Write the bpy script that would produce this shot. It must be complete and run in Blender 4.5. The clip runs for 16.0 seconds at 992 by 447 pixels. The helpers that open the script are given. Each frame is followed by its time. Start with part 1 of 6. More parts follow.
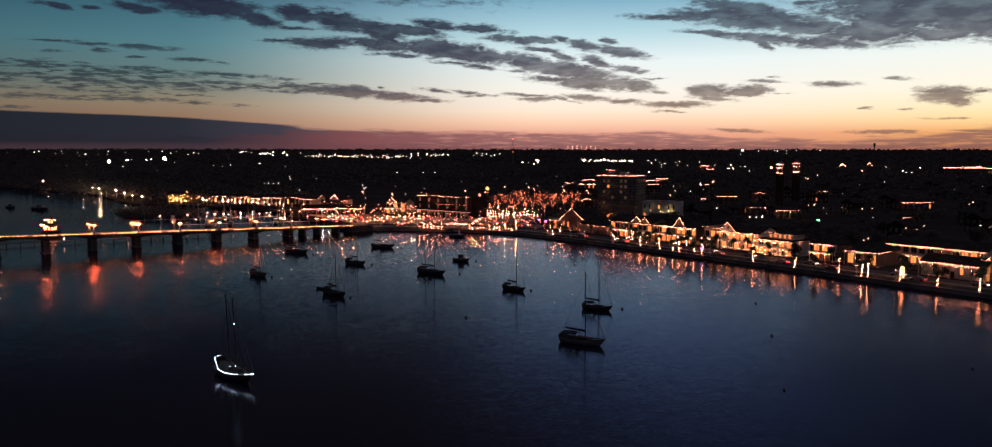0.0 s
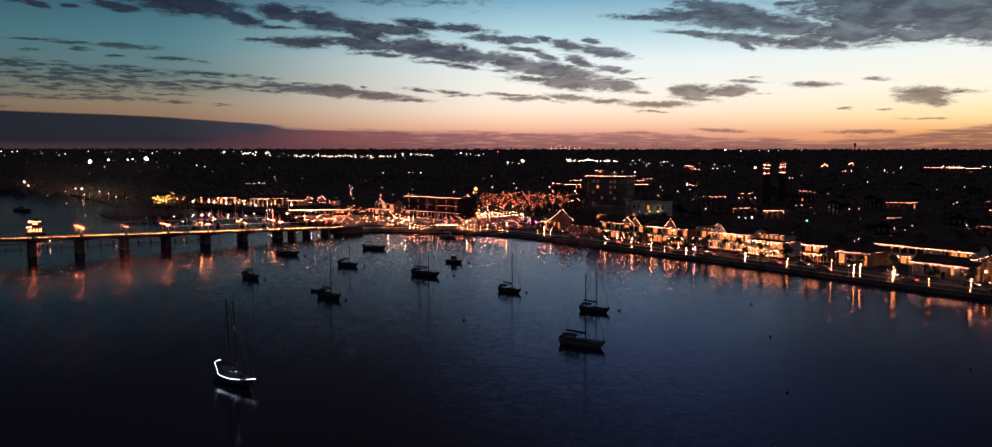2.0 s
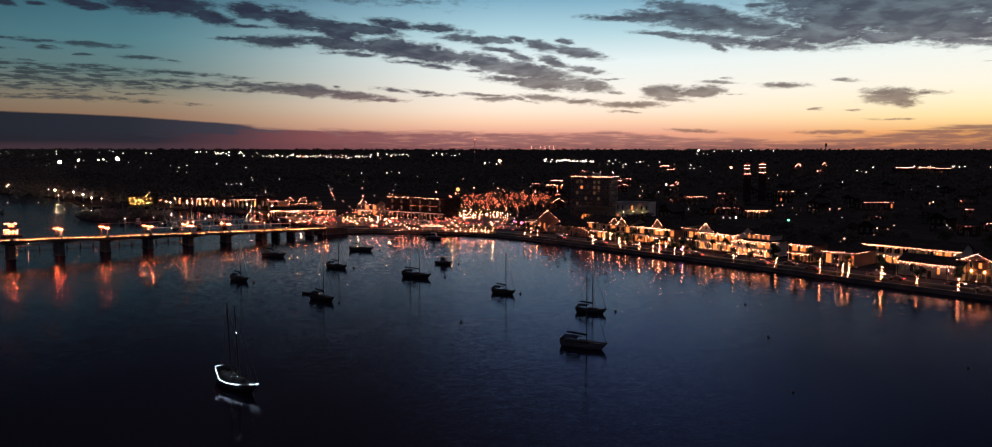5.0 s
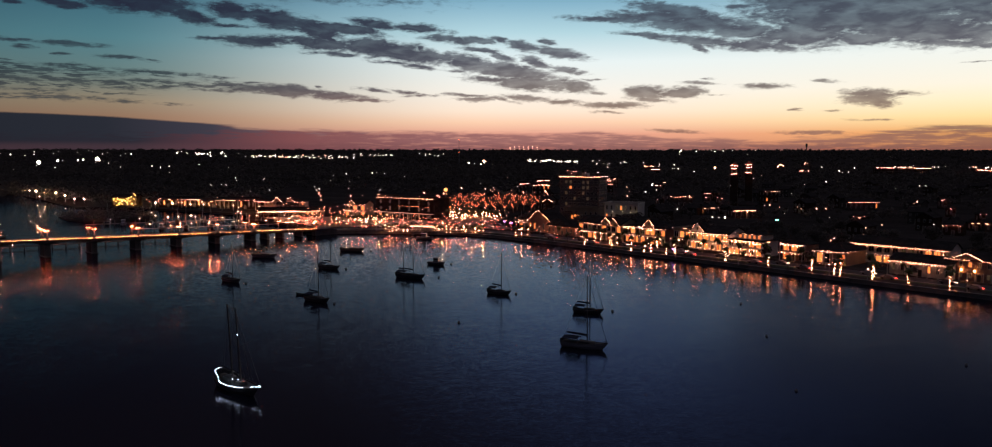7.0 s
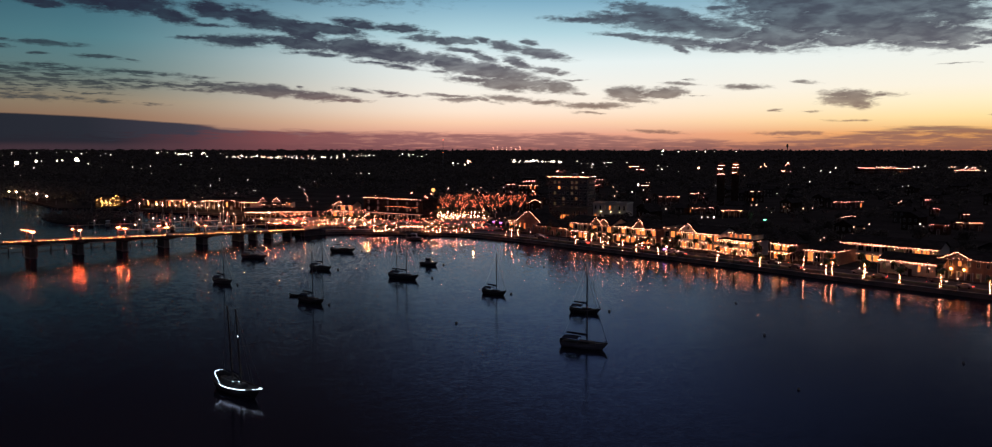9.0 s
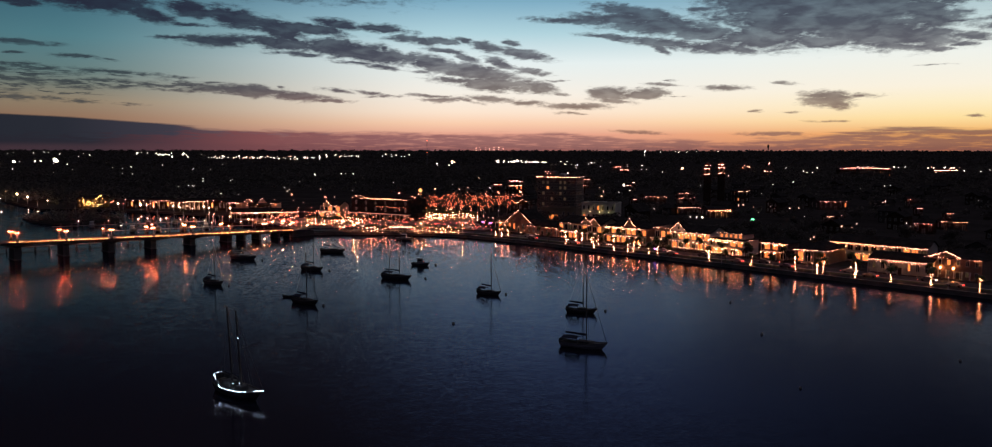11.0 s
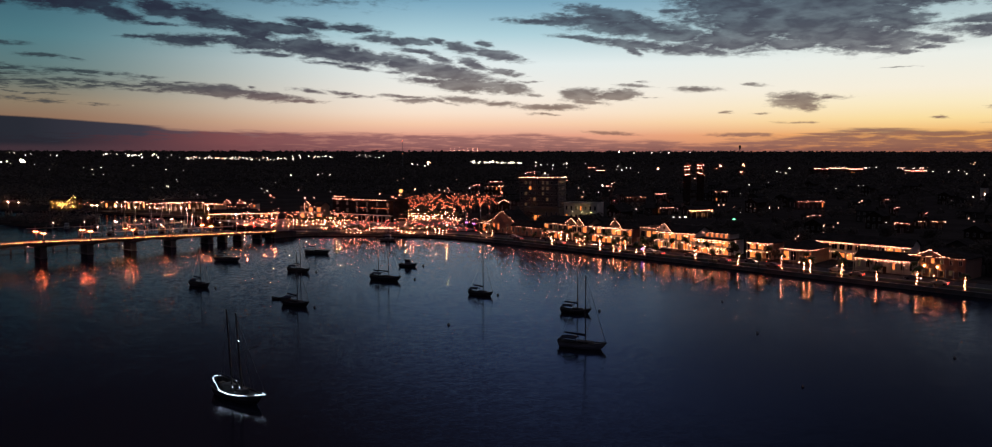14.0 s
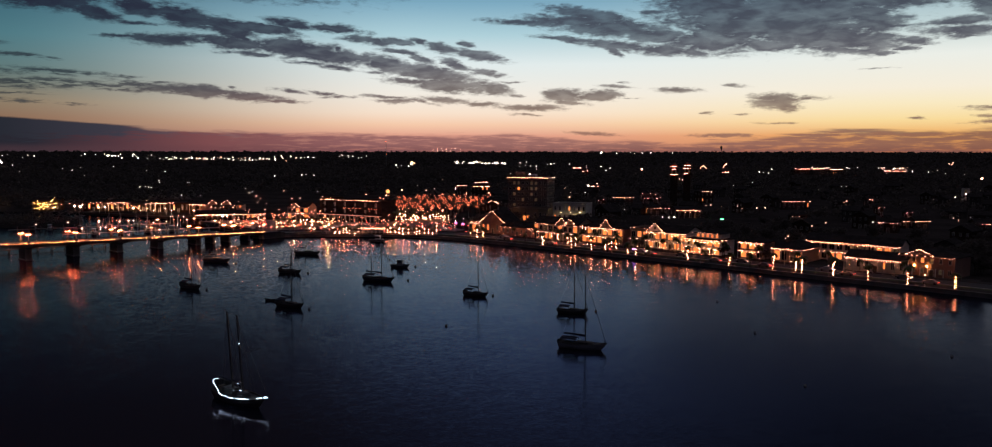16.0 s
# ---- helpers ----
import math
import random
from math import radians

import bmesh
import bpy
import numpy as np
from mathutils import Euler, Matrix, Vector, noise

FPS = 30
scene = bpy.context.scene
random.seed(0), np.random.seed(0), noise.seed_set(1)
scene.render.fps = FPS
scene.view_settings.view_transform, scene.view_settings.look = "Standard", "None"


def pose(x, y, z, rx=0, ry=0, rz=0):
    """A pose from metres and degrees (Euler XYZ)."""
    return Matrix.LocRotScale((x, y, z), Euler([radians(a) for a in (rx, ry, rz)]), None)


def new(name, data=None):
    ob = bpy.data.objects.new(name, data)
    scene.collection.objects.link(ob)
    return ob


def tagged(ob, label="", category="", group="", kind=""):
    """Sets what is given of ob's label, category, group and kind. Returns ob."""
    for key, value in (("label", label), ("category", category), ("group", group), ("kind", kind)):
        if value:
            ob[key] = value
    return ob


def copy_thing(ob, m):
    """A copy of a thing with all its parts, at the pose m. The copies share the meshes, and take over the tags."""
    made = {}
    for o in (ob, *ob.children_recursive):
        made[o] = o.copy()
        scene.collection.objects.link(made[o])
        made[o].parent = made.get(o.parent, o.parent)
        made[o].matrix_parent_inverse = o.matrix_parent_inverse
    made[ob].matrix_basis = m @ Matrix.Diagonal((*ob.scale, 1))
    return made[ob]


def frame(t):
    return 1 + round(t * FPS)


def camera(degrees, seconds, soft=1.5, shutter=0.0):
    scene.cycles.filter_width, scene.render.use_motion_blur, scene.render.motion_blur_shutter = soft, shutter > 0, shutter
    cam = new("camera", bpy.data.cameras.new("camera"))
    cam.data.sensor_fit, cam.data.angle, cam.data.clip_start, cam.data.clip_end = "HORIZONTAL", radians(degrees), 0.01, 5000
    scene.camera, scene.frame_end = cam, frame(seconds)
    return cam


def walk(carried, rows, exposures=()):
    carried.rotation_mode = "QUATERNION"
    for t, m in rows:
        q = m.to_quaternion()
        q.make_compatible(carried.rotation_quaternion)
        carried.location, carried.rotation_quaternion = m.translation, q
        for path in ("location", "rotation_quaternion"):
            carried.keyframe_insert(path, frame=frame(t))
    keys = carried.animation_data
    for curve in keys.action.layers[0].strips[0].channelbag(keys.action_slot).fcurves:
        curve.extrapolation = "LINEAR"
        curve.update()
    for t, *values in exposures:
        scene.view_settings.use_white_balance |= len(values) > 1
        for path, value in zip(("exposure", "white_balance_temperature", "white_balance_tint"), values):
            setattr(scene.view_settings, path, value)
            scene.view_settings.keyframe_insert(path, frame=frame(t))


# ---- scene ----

# ------------------------------------------------------------------ camera
# seconds, x, y, z, yaw, pitch, roll
ROWS = [
    (0.0, 14.28, -1.93, 40.45, 4.887, -5.392, 0.023),
    (1.0, 12.55, -1.79, 40.74, 4.293, -5.403, 0.027),
    (2.0, 10.78, -1.61, 40.94, 3.694, -5.409, 0.030),
    (3.0, 8.98, -1.40, 41.07, 3.089, -5.410, 0.033),
    (4.0, 7.16, -1.16, 41.14, 2.479, -5.407, 0.036),
    (5.0, 5.35, -0.90, 41.16, 1.865, -5.401, 0.039),
    (6.0, 3.55, -0.62, 41.13, 1.247, -5.391, 0.042),
    (7.0, 1.76, -0.32, 41.08, 0.625, -5.378, 0.045),
    (8.0, 0.00, 0.00, 41.00, 0.000, -5.364, 0.047),
    (9.0, -1.74, 0.34, 40.91, -0.628, -5.347, 0.050),
    (10.0, -3.45, 0.69, 40.81, -1.258, -5.329, 0.054),
    (11.0, -5.14, 1.07, 40.71, -1.890, -5.311, 0.057),
    (12.0, -6.82, 1.47, 40.62, -2.524, -5.292, 0.061),
    (13.0, -8.50, 1.90, 40.53, -3.159, -5.273, 0.065),
    (14.0, -10.19, 2.37, 40.47, -3.794, -5.254, 0.070),
    (15.0, -11.90, 2.87, 40.43, -4.430, -5.237, 0.075),
    (16.0, -13.65, 3.42, 40.41, -5.065, -5.221, 0.081),
]
cam = camera(63.45, 16.0, soft=1.1)
walk(cam, [(t, pose(x, y, z, 90 + pitch, 0, yaw) @ pose(0, 0, 0, 0, 0, roll)) for t, x, y, z, yaw, pitch, roll in ROWS], exposures=[(0.0, 0.09), (8.0, 0.05), (16.0, -0.06)])


# ------------------------------------------------------------------ world: dusk sky
def lin(r, g, b, k=1.0):
    """A colour as seen, 0 to 255, to linear light."""
    f = [((c / 255 + 0.055) / 1.055) ** 2.4 if c > 10 else c / 255 / 12.92 for c in (r, g, b)]
    return (f[0] * k, f[1] * k, f[2] * k, 1.0)


class Nodes:
    """Short hand for building a node tree."""

    def __init__(self, tree):
        self.tree = tree
        tree.nodes.clear()

    def put(self, kind, operation=None, vector_type=None):
        n = self.tree.nodes.new(kind)
        if operation:
            n.operation = operation
        if vector_type:
            n.vector_type = vector_type
        return n

    def set(self, socket, value):
        if isinstance(value, bpy.types.NodeSocket):
            self.tree.links.new(value, socket)
        else:
            socket.default_value = value

    def math(self, op, a, b=0.0, c=0.0, clamp=False):
        n = self.put("ShaderNodeMath", op)
        n.use_clamp = clamp
        for s, v in zip(n.inputs, (a, b, c)):
            self.set(s, v)
        return n.outputs[0]

    def span(self, v, a, b, lo=0.0, hi=1.0, smooth=True):
        n = self.put("ShaderNodeMapRange")
        n.interpolation_type = "SMOOTHSTEP" if smooth else "LINEAR"
        for s, x in zip(n.inputs[:5], (v, a, b, lo, hi)):
            self.set(s, x)
        return n.outputs[0]

    def mix(self, f, a, b, blend="MIX"):
        n = self.put("ShaderNodeMix")
        n.data_type, n.blend_type = "RGBA", blend
        self.set(n.inputs[0], f), self.set(n.inputs[6], a), self.set(n.inputs[7], b)
        return n.outputs[2]

    def ramp(self, f, stops, interpolation="LINEAR"):
        n = self.put("ShaderNodeValToRGB")
        n.color_ramp.interpolation = interpolation
        els = n.color_ramp.elements
        for i, (at, col) in enumerate(stops):
            e = els[i] if i < 2 else els.new(at)
            e.position, e.color = at, col
        self.set(n.inputs[0], f)
        return n.outputs[0]

    def noise(self, vec, scale, detail=4.0, rough=0.55, warp=0.0):
        n = self.put("ShaderNodeTexNoise")
        self.set(n.inputs["Vector"], vec)
        n.inputs["Scale"].default_value, n.inputs["Detail"].default_value = scale, detail
        n.inputs["Roughness"].default_value, n.inputs["Distortion"].default_value = rough, warp
        return n.outputs["Fac"]


world = bpy.data.worlds.new("dusk_sky")
scene.world = world
world.use_nodes = True
W = Nodes(world.node_tree)
geo = W.put("ShaderNodeTexCoord")
sep = W.put("ShaderNodeSeparateXYZ")
W.set(sep.inputs[0], geo.outputs["Generated"])
dx, dy, dz = sep.outputs
AZ = W.math("MULTIPLY", W.math("ARCTAN2", dx, dy), 57.29578)  # degrees to the right of +y
EL = W.math("MULTIPLY", W.math("ARCSINE", dz), 57.29578)  # degrees above the horizon
up = W.math("POWER", W.math("DIVIDE", W.math("MAXIMUM", EL, 0.0), 90.0), 0.5)  # spreads the low sky over the ramp


def at(el):
    return math.sqrt(el / 90)


# from 48 degrees up the unseen sky is brightened to lift the dark town
sky_mid = W.ramp(up, [(0, lin(178, 108, 98)), (at(1.0), lin(232, 164, 142)), (at(1.8), lin(250, 206, 174)), (at(2.6), lin(253, 230, 208)), (at(3.8), lin(248, 240, 228)), (at(6), lin(230, 240, 240)), (at(8), lin(178, 212, 222)), (at(10.2), lin(126, 172, 196)), (at(12), lin(116, 148, 192)), (at(15), lin(94, 122, 176)), (at(20), lin(80, 96, 140)), (at(30), lin(58, 60, 80)), (at(48), lin(106, 102, 116)), (1, lin(146, 142, 162))])
sky_left = W.ramp(up, [(0, lin(120, 84, 84)), (at(2.0), lin(146, 114, 92)), (at(3.0), lin(146, 130, 108)), (at(4.0), lin(120, 126, 116)), (at(5.0), lin(100, 126, 126)), (at(7), lin(82, 126, 136)), (at(9.6), lin(60, 102, 120)), (at(10.6), lin(40, 46, 60)), (at(13.5), lin(34, 31, 38)), (at(20), lin(54, 48, 57)), (at(30), lin(58, 54, 67)), (at(48), lin(106, 102, 116)), (1, lin(146, 142, 162))])
sky_right = W.ramp(up, [(0, lin(205, 120, 80)), (at(1.0), lin(242, 172, 95)), (at(2.0), lin(254, 224, 160)), (at(3.0), lin(254, 238, 198)), (at(4.0), lin(251, 242, 222)), (at(6), lin(240, 243, 236)), (at(8), lin(196, 216, 218)), (at(10.2), lin(148, 178, 192)), (at(14), lin(48, 58, 84)), (at(20), lin(34, 40, 58)), (at(30), lin(38, 40, 54)), (at(48), lin(106, 102, 116)), (1, lin(146, 142, 162))])
night = W.ramp(up, [(0, lin(26, 28, 40)), (at(8), lin(30, 36, 52)), (at(30), lin(44, 48, 70)), (at(48), lin(106, 102, 116)), (1, lin(146, 142, 162))])
sweep = W.math("MULTIPLY", W.math("MINIMUM", W.math("MAXIMUM", W.math("SUBTRACT", EL, 9.8), 0.0), 8.0), 1.9)  # darkens the unseen upper left sky that the bay mirrors
clear = W.mix(W.span(W.math("SUBTRACT", AZ, sweep), -27, 0), sky_left, sky_mid)
clear = W.mix(W.span(AZ, 4, 34), clear, sky_right)
clear = W.mix(W.span(AZ, -34, -66), clear, night)
clear = W.mix(W.span(AZ, 40, 100), clear, night)

# lens falloff at the left edge, put into the sky colour
clear = W.mix(W.span(AZ, -22, -38), clear, W.mix(1.0, clear, (0.72, 0.74, 0.76, 1), "MULTIPLY"))

where = W.put("ShaderNodeCombineXYZ")
W.set(where.inputs[0], AZ), W.set(where.inputs[1], EL)
plane = where.outputs[0]
stretch = W.put("ShaderNodeVectorMath", operation="MULTIPLY")
W.set(stretch.inputs[0], plane)
stretch.inputs[1].default_value = (0.5, 1.55, 1)
drawn = stretch.outputs[0]
rag = W.noise(drawn, 1.15, 6, 0.56, 0.5)
fleck = W.noise(drawn, 3.6, 4, 0.6)
wisp = W.noise(drawn, 8.0, 4, 0.65, 0.4)
rough_edge = W.math("ADD", W.math("MULTIPLY", W.math("SUBTRACT", rag, 0.45), 1.5), W.math("MULTIPLY", W.math("SUBTRACT", fleck, 0.5), 0.9))
rough_edge = W.math("ADD", rough_edge, W.math("MULTIPLY", W.math("SUBTRACT", wisp, 0.5), 0.4))
FIELD = [None]
warp_noise = W.put("ShaderNodeTexNoise")
W.set(warp_noise.inputs["Vector"], drawn)
warp_noise.inputs["Scale"].default_value, warp_noise.inputs["Detail"].default_value, warp_noise.inputs["Roughness"].default_value = 0.75, 6.0, 0.62
off = W.put("ShaderNodeVectorMath", "MULTIPLY_ADD")
W.set(off.inputs[0], warp_noise.outputs["Color"])
off.inputs[1].default_value = (2.0, 0.5, 0)
off.inputs[2].default_value = (-1.0, -0.25, 0)
bent = W.put("ShaderNodeVectorMath", "ADD")
W.set(bent.inputs[0], plane), W.set(bent.inputs[1], off.outputs[0])
LAID = [0, bent.outputs[0]]


def cloud(az, el, half_length, half_depth, tilt):
    """Adds a ragged lens of cloud, in degrees."""
    LAID[0] += 1
    if LAID[0] % 20 == 0:  # keeps the chain of clouds in order, twenty at a time
        far = W.put("ShaderNodeCombineXYZ")
        W.set(far.inputs[2], W.math("MULTIPLY", FIELD[0], 1e-6))
        add = W.put("ShaderNodeVectorMath", "ADD")
        W.set(add.inputs[0], LAID[1]), W.set(add.inputs[1], far.outputs[0])
        LAID[1] = add.outputs[0]
    m = W.put("ShaderNodeMapping", vector_type="TEXTURE")
    W.set(m.inputs[0], LAID[1])
    m.inputs[1].default_value, m.inputs[2].default_value = (az, el, 0), (0, 0, radians(tilt))
    m.inputs[3].default_value = (half_length * 1.2, half_depth * 1.25, 1)
    d = W.put("ShaderNodeVectorMath", operation="LENGTH")
    W.set(d.inputs[0], m.outputs[0])
    dense = min(1.0, half_depth / 0.4) ** 0.45  # thin clouds are fainter and more broken
    near = W.math("MULTIPLY_ADD", d.outputs["Value"], dense, 1.0 - dense)
    FIELD[0] = near if FIELD[0] is None else W.math("MINIMUM", FIELD[0], near)


cloud(-24.54, 9.28, 3.13, 0.60, -3.3)
cloud(-20.98, 8.50, 1.30, 0.37, -14.0)
cloud(-28.78, 8.89, 1.48, 0.19, -7.4)
cloud(-33.25, 8.62, 0.86, 0.15, -7.9)
cloud(-31.16, 8.69, 0.53, 0.11, -1.9)
cloud(-28.44, 8.66, 0.74, 0.12, -5.3)
cloud(-18.67, 9.07, 1.41, 0.49, -8.7)
cloud(-15.93, 8.64, 1.87, 0.58, -8.6)
cloud(-12.95, 7.96, 1.84, 0.59, -14.9)
cloud(-12.14, 7.51, 0.94, 0.34, -23.0)
cloud(-18.86, 8.01, 1.36, 0.10, 0.2)
cloud(-10.70, 8.10, 2.31, 0.30, -5.0)
cloud(-9.12, 8.44, 1.48, 0.34, -5.9)
cloud(-5.96, 8.21, 2.00, 0.26, -4.7)
cloud(-3.80, 7.49, 1.49, 0.26, -5.1)
cloud(-1.81, 7.48, 0.83, 0.17, -9.3)
cloud(-0.46, 7.51, 0.71, 0.21, -7.4)
cloud(1.46, 7.06, 1.54, 0.26, -10.3)
cloud(3.60, 6.62, 1.84, 0.30, -9.7)
cloud(2.92, 7.36, 0.57, 0.17, -7.4)
cloud(-1.61, 6.79, 1.16, 0.15, -6.8)
cloud(-0.19, 6.37, 1.02, 0.22, -16.5)
cloud(2.24, 5.89, 1.06, 0.26, -17.2)
cloud(4.10, 5.43, 1.42, 0.22, -6.0)
cloud(-9.06, 7.29, 1.33, 0.13, -5.0)
cloud(-6.07, 6.93, 0.58, 0.13, -17.1)
cloud(-19.82, 7.17, 1.45, 0.10, -0.5)
cloud(-16.81, 7.13, 2.27, 0.34, 1.0)
cloud(-13.11, 7.08, 2.51, 0.38, -4.3)
cloud(-8.61, 6.82, 2.88, 0.56, -4.7)
cloud(-6.29, 6.38, 2.34, 0.48, -4.6)
cloud(-2.85, 5.99, 2.03, 0.48, -9.4)
cloud(0.37, 5.36, 2.81, 0.52, -10.7)
cloud(-1.06, 4.81, 1.56, 0.20, -4.3)
cloud(1.80, 4.50, 3.09, 0.39, -4.5)
cloud(4.77, 4.35, 1.21, 0.39, -8.9)
cloud(-11.66, 6.42, 1.80, 0.11, -1.3)
cloud(-7.85, 5.90, 1.22, 0.13, -2.7)
cloud(-5.96, 5.65, 1.12, 0.13, -5.5)
cloud(-3.40, 5.32, 0.56, 0.09, -4.6)
cloud(-23.04, 4.17, 2.52, 0.27, -1.5)
cloud(-19.03, 4.03, 2.73, 0.30, -2.1)
cloud(-15.11, 3.90, 2.27, 0.30, -3.6)
cloud(-12.06, 3.62, 1.87, 0.26, -4.9)
cloud(-9.75, 3.33, 1.33, 0.11, -1.6)
cloud(-9.19, 3.98, 0.87, 0.10, -4.0)
cloud(-6.86, 3.87, 0.99, 0.11, -7.5)
cloud(-5.96, 3.68, 0.89, 0.07, 1.5)
cloud(-2.84, 3.72, 1.43, 0.10, -4.5)
cloud(-1.96, 3.43, 1.09, 0.13, -2.5)
cloud(-0.25, 3.38, 0.92, 0.10, -14.1)
cloud(1.80, 3.48, 1.74, 0.20, -2.5)
cloud(4.02, 3.27, 1.31, 0.13, -2.4)
cloud(7.07, 3.02, 2.16, 0.19, -1.8)
cloud(7.24, 2.52, 0.81, 0.10, -2.0)
cloud(-12.88, 4.16, 0.18, 0.07, -6.5)
cloud(6.61, 3.85, 0.56, 0.07, -5.2)
cloud(6.12, 4.80, 0.82, 0.07, -0.9)
cloud(9.91, 3.84, 1.21, 0.43, -3.0)
cloud(12.07, 3.80, 1.65, 0.34, 1.8)
cloud(10.36, 3.32, 1.32, 0.14, -4.6)
cloud(13.54, 4.42, 0.97, 0.09, -2.7)
cloud(13.96, 4.72, 0.38, 0.05, -1.6)
cloud(14.69, 3.60, 0.71, 0.05, 0.4)
cloud(17.73, 4.16, 1.18, 0.17, -1.7)
cloud(21.27, 4.44, 0.69, 0.07, -5.4)
cloud(24.24, 3.46, 1.47, 0.31, -4.1)
cloud(24.02, 3.08, 1.38, 0.27, -4.1)
cloud(24.40, 2.88, 0.60, 0.17, -7.1)
cloud(26.23, 3.48, 0.87, 0.15, -2.1)
cloud(19.53, 2.58, 0.26, 0.06, -1.1)
cloud(21.82, 2.45, 0.57, 0.06, -1.2)
cloud(24.27, 1.83, 0.94, 0.06, -2.2)
cloud(-34.46, 5.05, 2.43, 0.21, -1.1)
cloud(-31.11, 4.86, 1.97, 0.24, -3.9)
cloud(-27.42, 4.94, 2.09, 0.20, -4.6)
cloud(-23.32, 4.85, 2.40, 0.17, -2.8)
cloud(-35.18, 4.43, 1.74, 0.15, -1.1)
cloud(-31.95, 4.28, 1.68, 0.18, -3.8)
cloud(-30.16, 4.51, 1.00, 0.12, -5.8)
cloud(-28.22, 4.22, 1.32, 0.20, -6.1)
cloud(-25.94, 4.06, 1.37, 0.29, -8.8)
cloud(-35.56, 3.66, 1.40, 0.09, -0.9)
cloud(-30.98, 3.59, 2.16, 0.14, -1.4)
cloud(-35.24, 3.18, 1.75, 0.13, 1.9)
cloud(-32.60, 3.13, 1.92, 0.15, -1.2)
cloud(-29.78, 3.11, 2.33, 0.16, -0.5)
cloud(-25.83, 3.06, 1.62, 0.12, -3.9)
cloud(-35.85, 2.48, 0.86, 0.07, 1.5)
cloud(-33.34, 6.58, 1.03, 0.05, 1.4)
cloud(-31.06, 6.52, 1.25, 0.09, -0.3)
cloud(-28.12, 6.44, 1.40, 0.13, -2.1)
cloud(-30.51, 6.13, 0.65, 0.12, -0.5)
cloud(-33.61, 5.96, 0.89, 0.07, 0.8)
cloud(-28.98, 5.77, 0.39, 0.10, 2.6)
cloud(-25.38, 5.71, 1.21, 0.11, -1.7)
cloud(-23.35, 5.60, 0.46, 0.07, -0.7)
cloud(-19.30, 4.62, 0.67, 0.08, -0.6)
cloud(-17.62, 4.38, 0.68, 0.06, -2.6)
cloud(-22.71, 2.85, 0.71, 0.05, 0.9)
cloud(7.32, 8.81, 2.77, 0.19, -2.5)
cloud(10.93, 8.90, 3.51, 0.34, -3.3)
cloud(11.59, 9.35, 2.87, 0.34, -8.2)
cloud(13.33, 8.35, 3.69, 0.51, -3.5)
cloud(15.93, 7.85, 2.79, 0.46, -5.8)
cloud(10.08, 7.68, 2.21, 0.14, -5.6)
cloud(13.36, 7.25, 2.41, 0.23, -6.6)
cloud(16.80, 6.82, 2.77, 0.30, -4.0)
cloud(19.71, 7.32, 3.13, 0.67, -5.7)
cloud(15.71, 9.41, 0.85, 0.17, -1.7)
cloud(20.64, 9.54, 4.14, 0.97, -8.2)
cloud(23.05, 8.31, 4.82, 1.13, -6.2)
cloud(23.41, 6.99, 1.82, 0.37, -7.4)
cloud(27.78, 7.25, 3.40, 0.87, -5.3)
cloud(28.23, 6.44, 2.26, 0.24, -6.2)
cloud(29.73, 8.39, 1.98, 0.85, -13.3)
cloud(30.48, 6.17, 0.72, 0.16, -1.3)
cloud(31.49, 6.39, 0.66, 0.09, -1.4)
cloud(32.04, 6.84, 1.23, 0.19, -5.2)
cloud(33.90, 7.36, 1.35, 0.26, 2.4)
cloud(34.99, 7.25, 1.40, 0.30, 3.5)
cloud(34.62, 7.85, 1.74, 0.22, -0.1)
cloud(28.79, 9.64, 4.89, 0.54, -5.5)
cloud(36.69, 8.76, 1.55, 0.61, -10.6)
cloud(13.34, 6.79, 0.62, 0.17, -23.2)
cloud(39.09, 7.39, 2.70, 0.50, -0.4)
cloud(36.50, 2.58, 1.08, 0.11, -1.5)
cloud(36.56, 2.07, 0.73, 0.06, -2.7)
cloud(36.73, 1.76, 1.21, 0.10, 1.7)
cloud(32.51, 2.07, 0.39, 0.06, -3.9)
cloud(21.39, 4.48, 0.66, 0.08, -4.9)
cloud(11.93, 1.14, 1.33, 0.11, -2.9)
cloud(20.73, 1.07, 1.66, 0.11, -1.0)
cloud(30.34, 5.18, 0.72, 0.04, 0.7)
cloud(23.80, 8.29, 6.71, 1.29, -4.5)
cloud(25.52, 8.89, 4.62, 1.27, -5.5)
cloud(27.59, 7.36, 2.91, 0.82, -6.9)
# unseen clouds above the view, added to darken what the bay mirrors
cloud(29.0, 12.0, 13.0, 2.1, -6)
cloud(-31.0, 12.4, 9.0, 1.6, -5)
cloud(-17.0, 12.8, 11.0, 1.8, -6)
body = W.math("SUBTRACT", 1.0, FIELD[0])
cover = W.span(W.math("ADD", body, rough_edge), -0.2, 0.48)
cover = W.math("MULTIPLY", cover, W.span(body, -0.7, 0.1))
veil = W.span(W.noise(drawn, 0.9, 4, 0.5, 0.2), 0.36, 0.58, 0.88, 1.0)
cover = W.math("MULTIPLY", cover, W.math("MAXIMUM", veil, W.span(AZ, 4, -6)))
patch = W.put("ShaderNodeMapping", vector_type="TEXTURE")
W.set(patch.inputs[0], bent.outputs[0])
patch.inputs[1].default_value, patch.inputs[2].default_value, patch.inputs[3].default_value = (-31.5, 4.3, 0), (0, 0, radians(-3)), (9.5, 1.2, 1)
reach = W.put("ShaderNodeVectorMath", "LENGTH")
W.set(reach.inputs[0], patch.outputs[0])
thin = W.put("ShaderNodeMapping")
W.set(thin.inputs[0], plane)
thin.inputs[2].default_value, thin.inputs[3].default_value = (0, 0, radians(5)), (0.85, 6.2, 1)
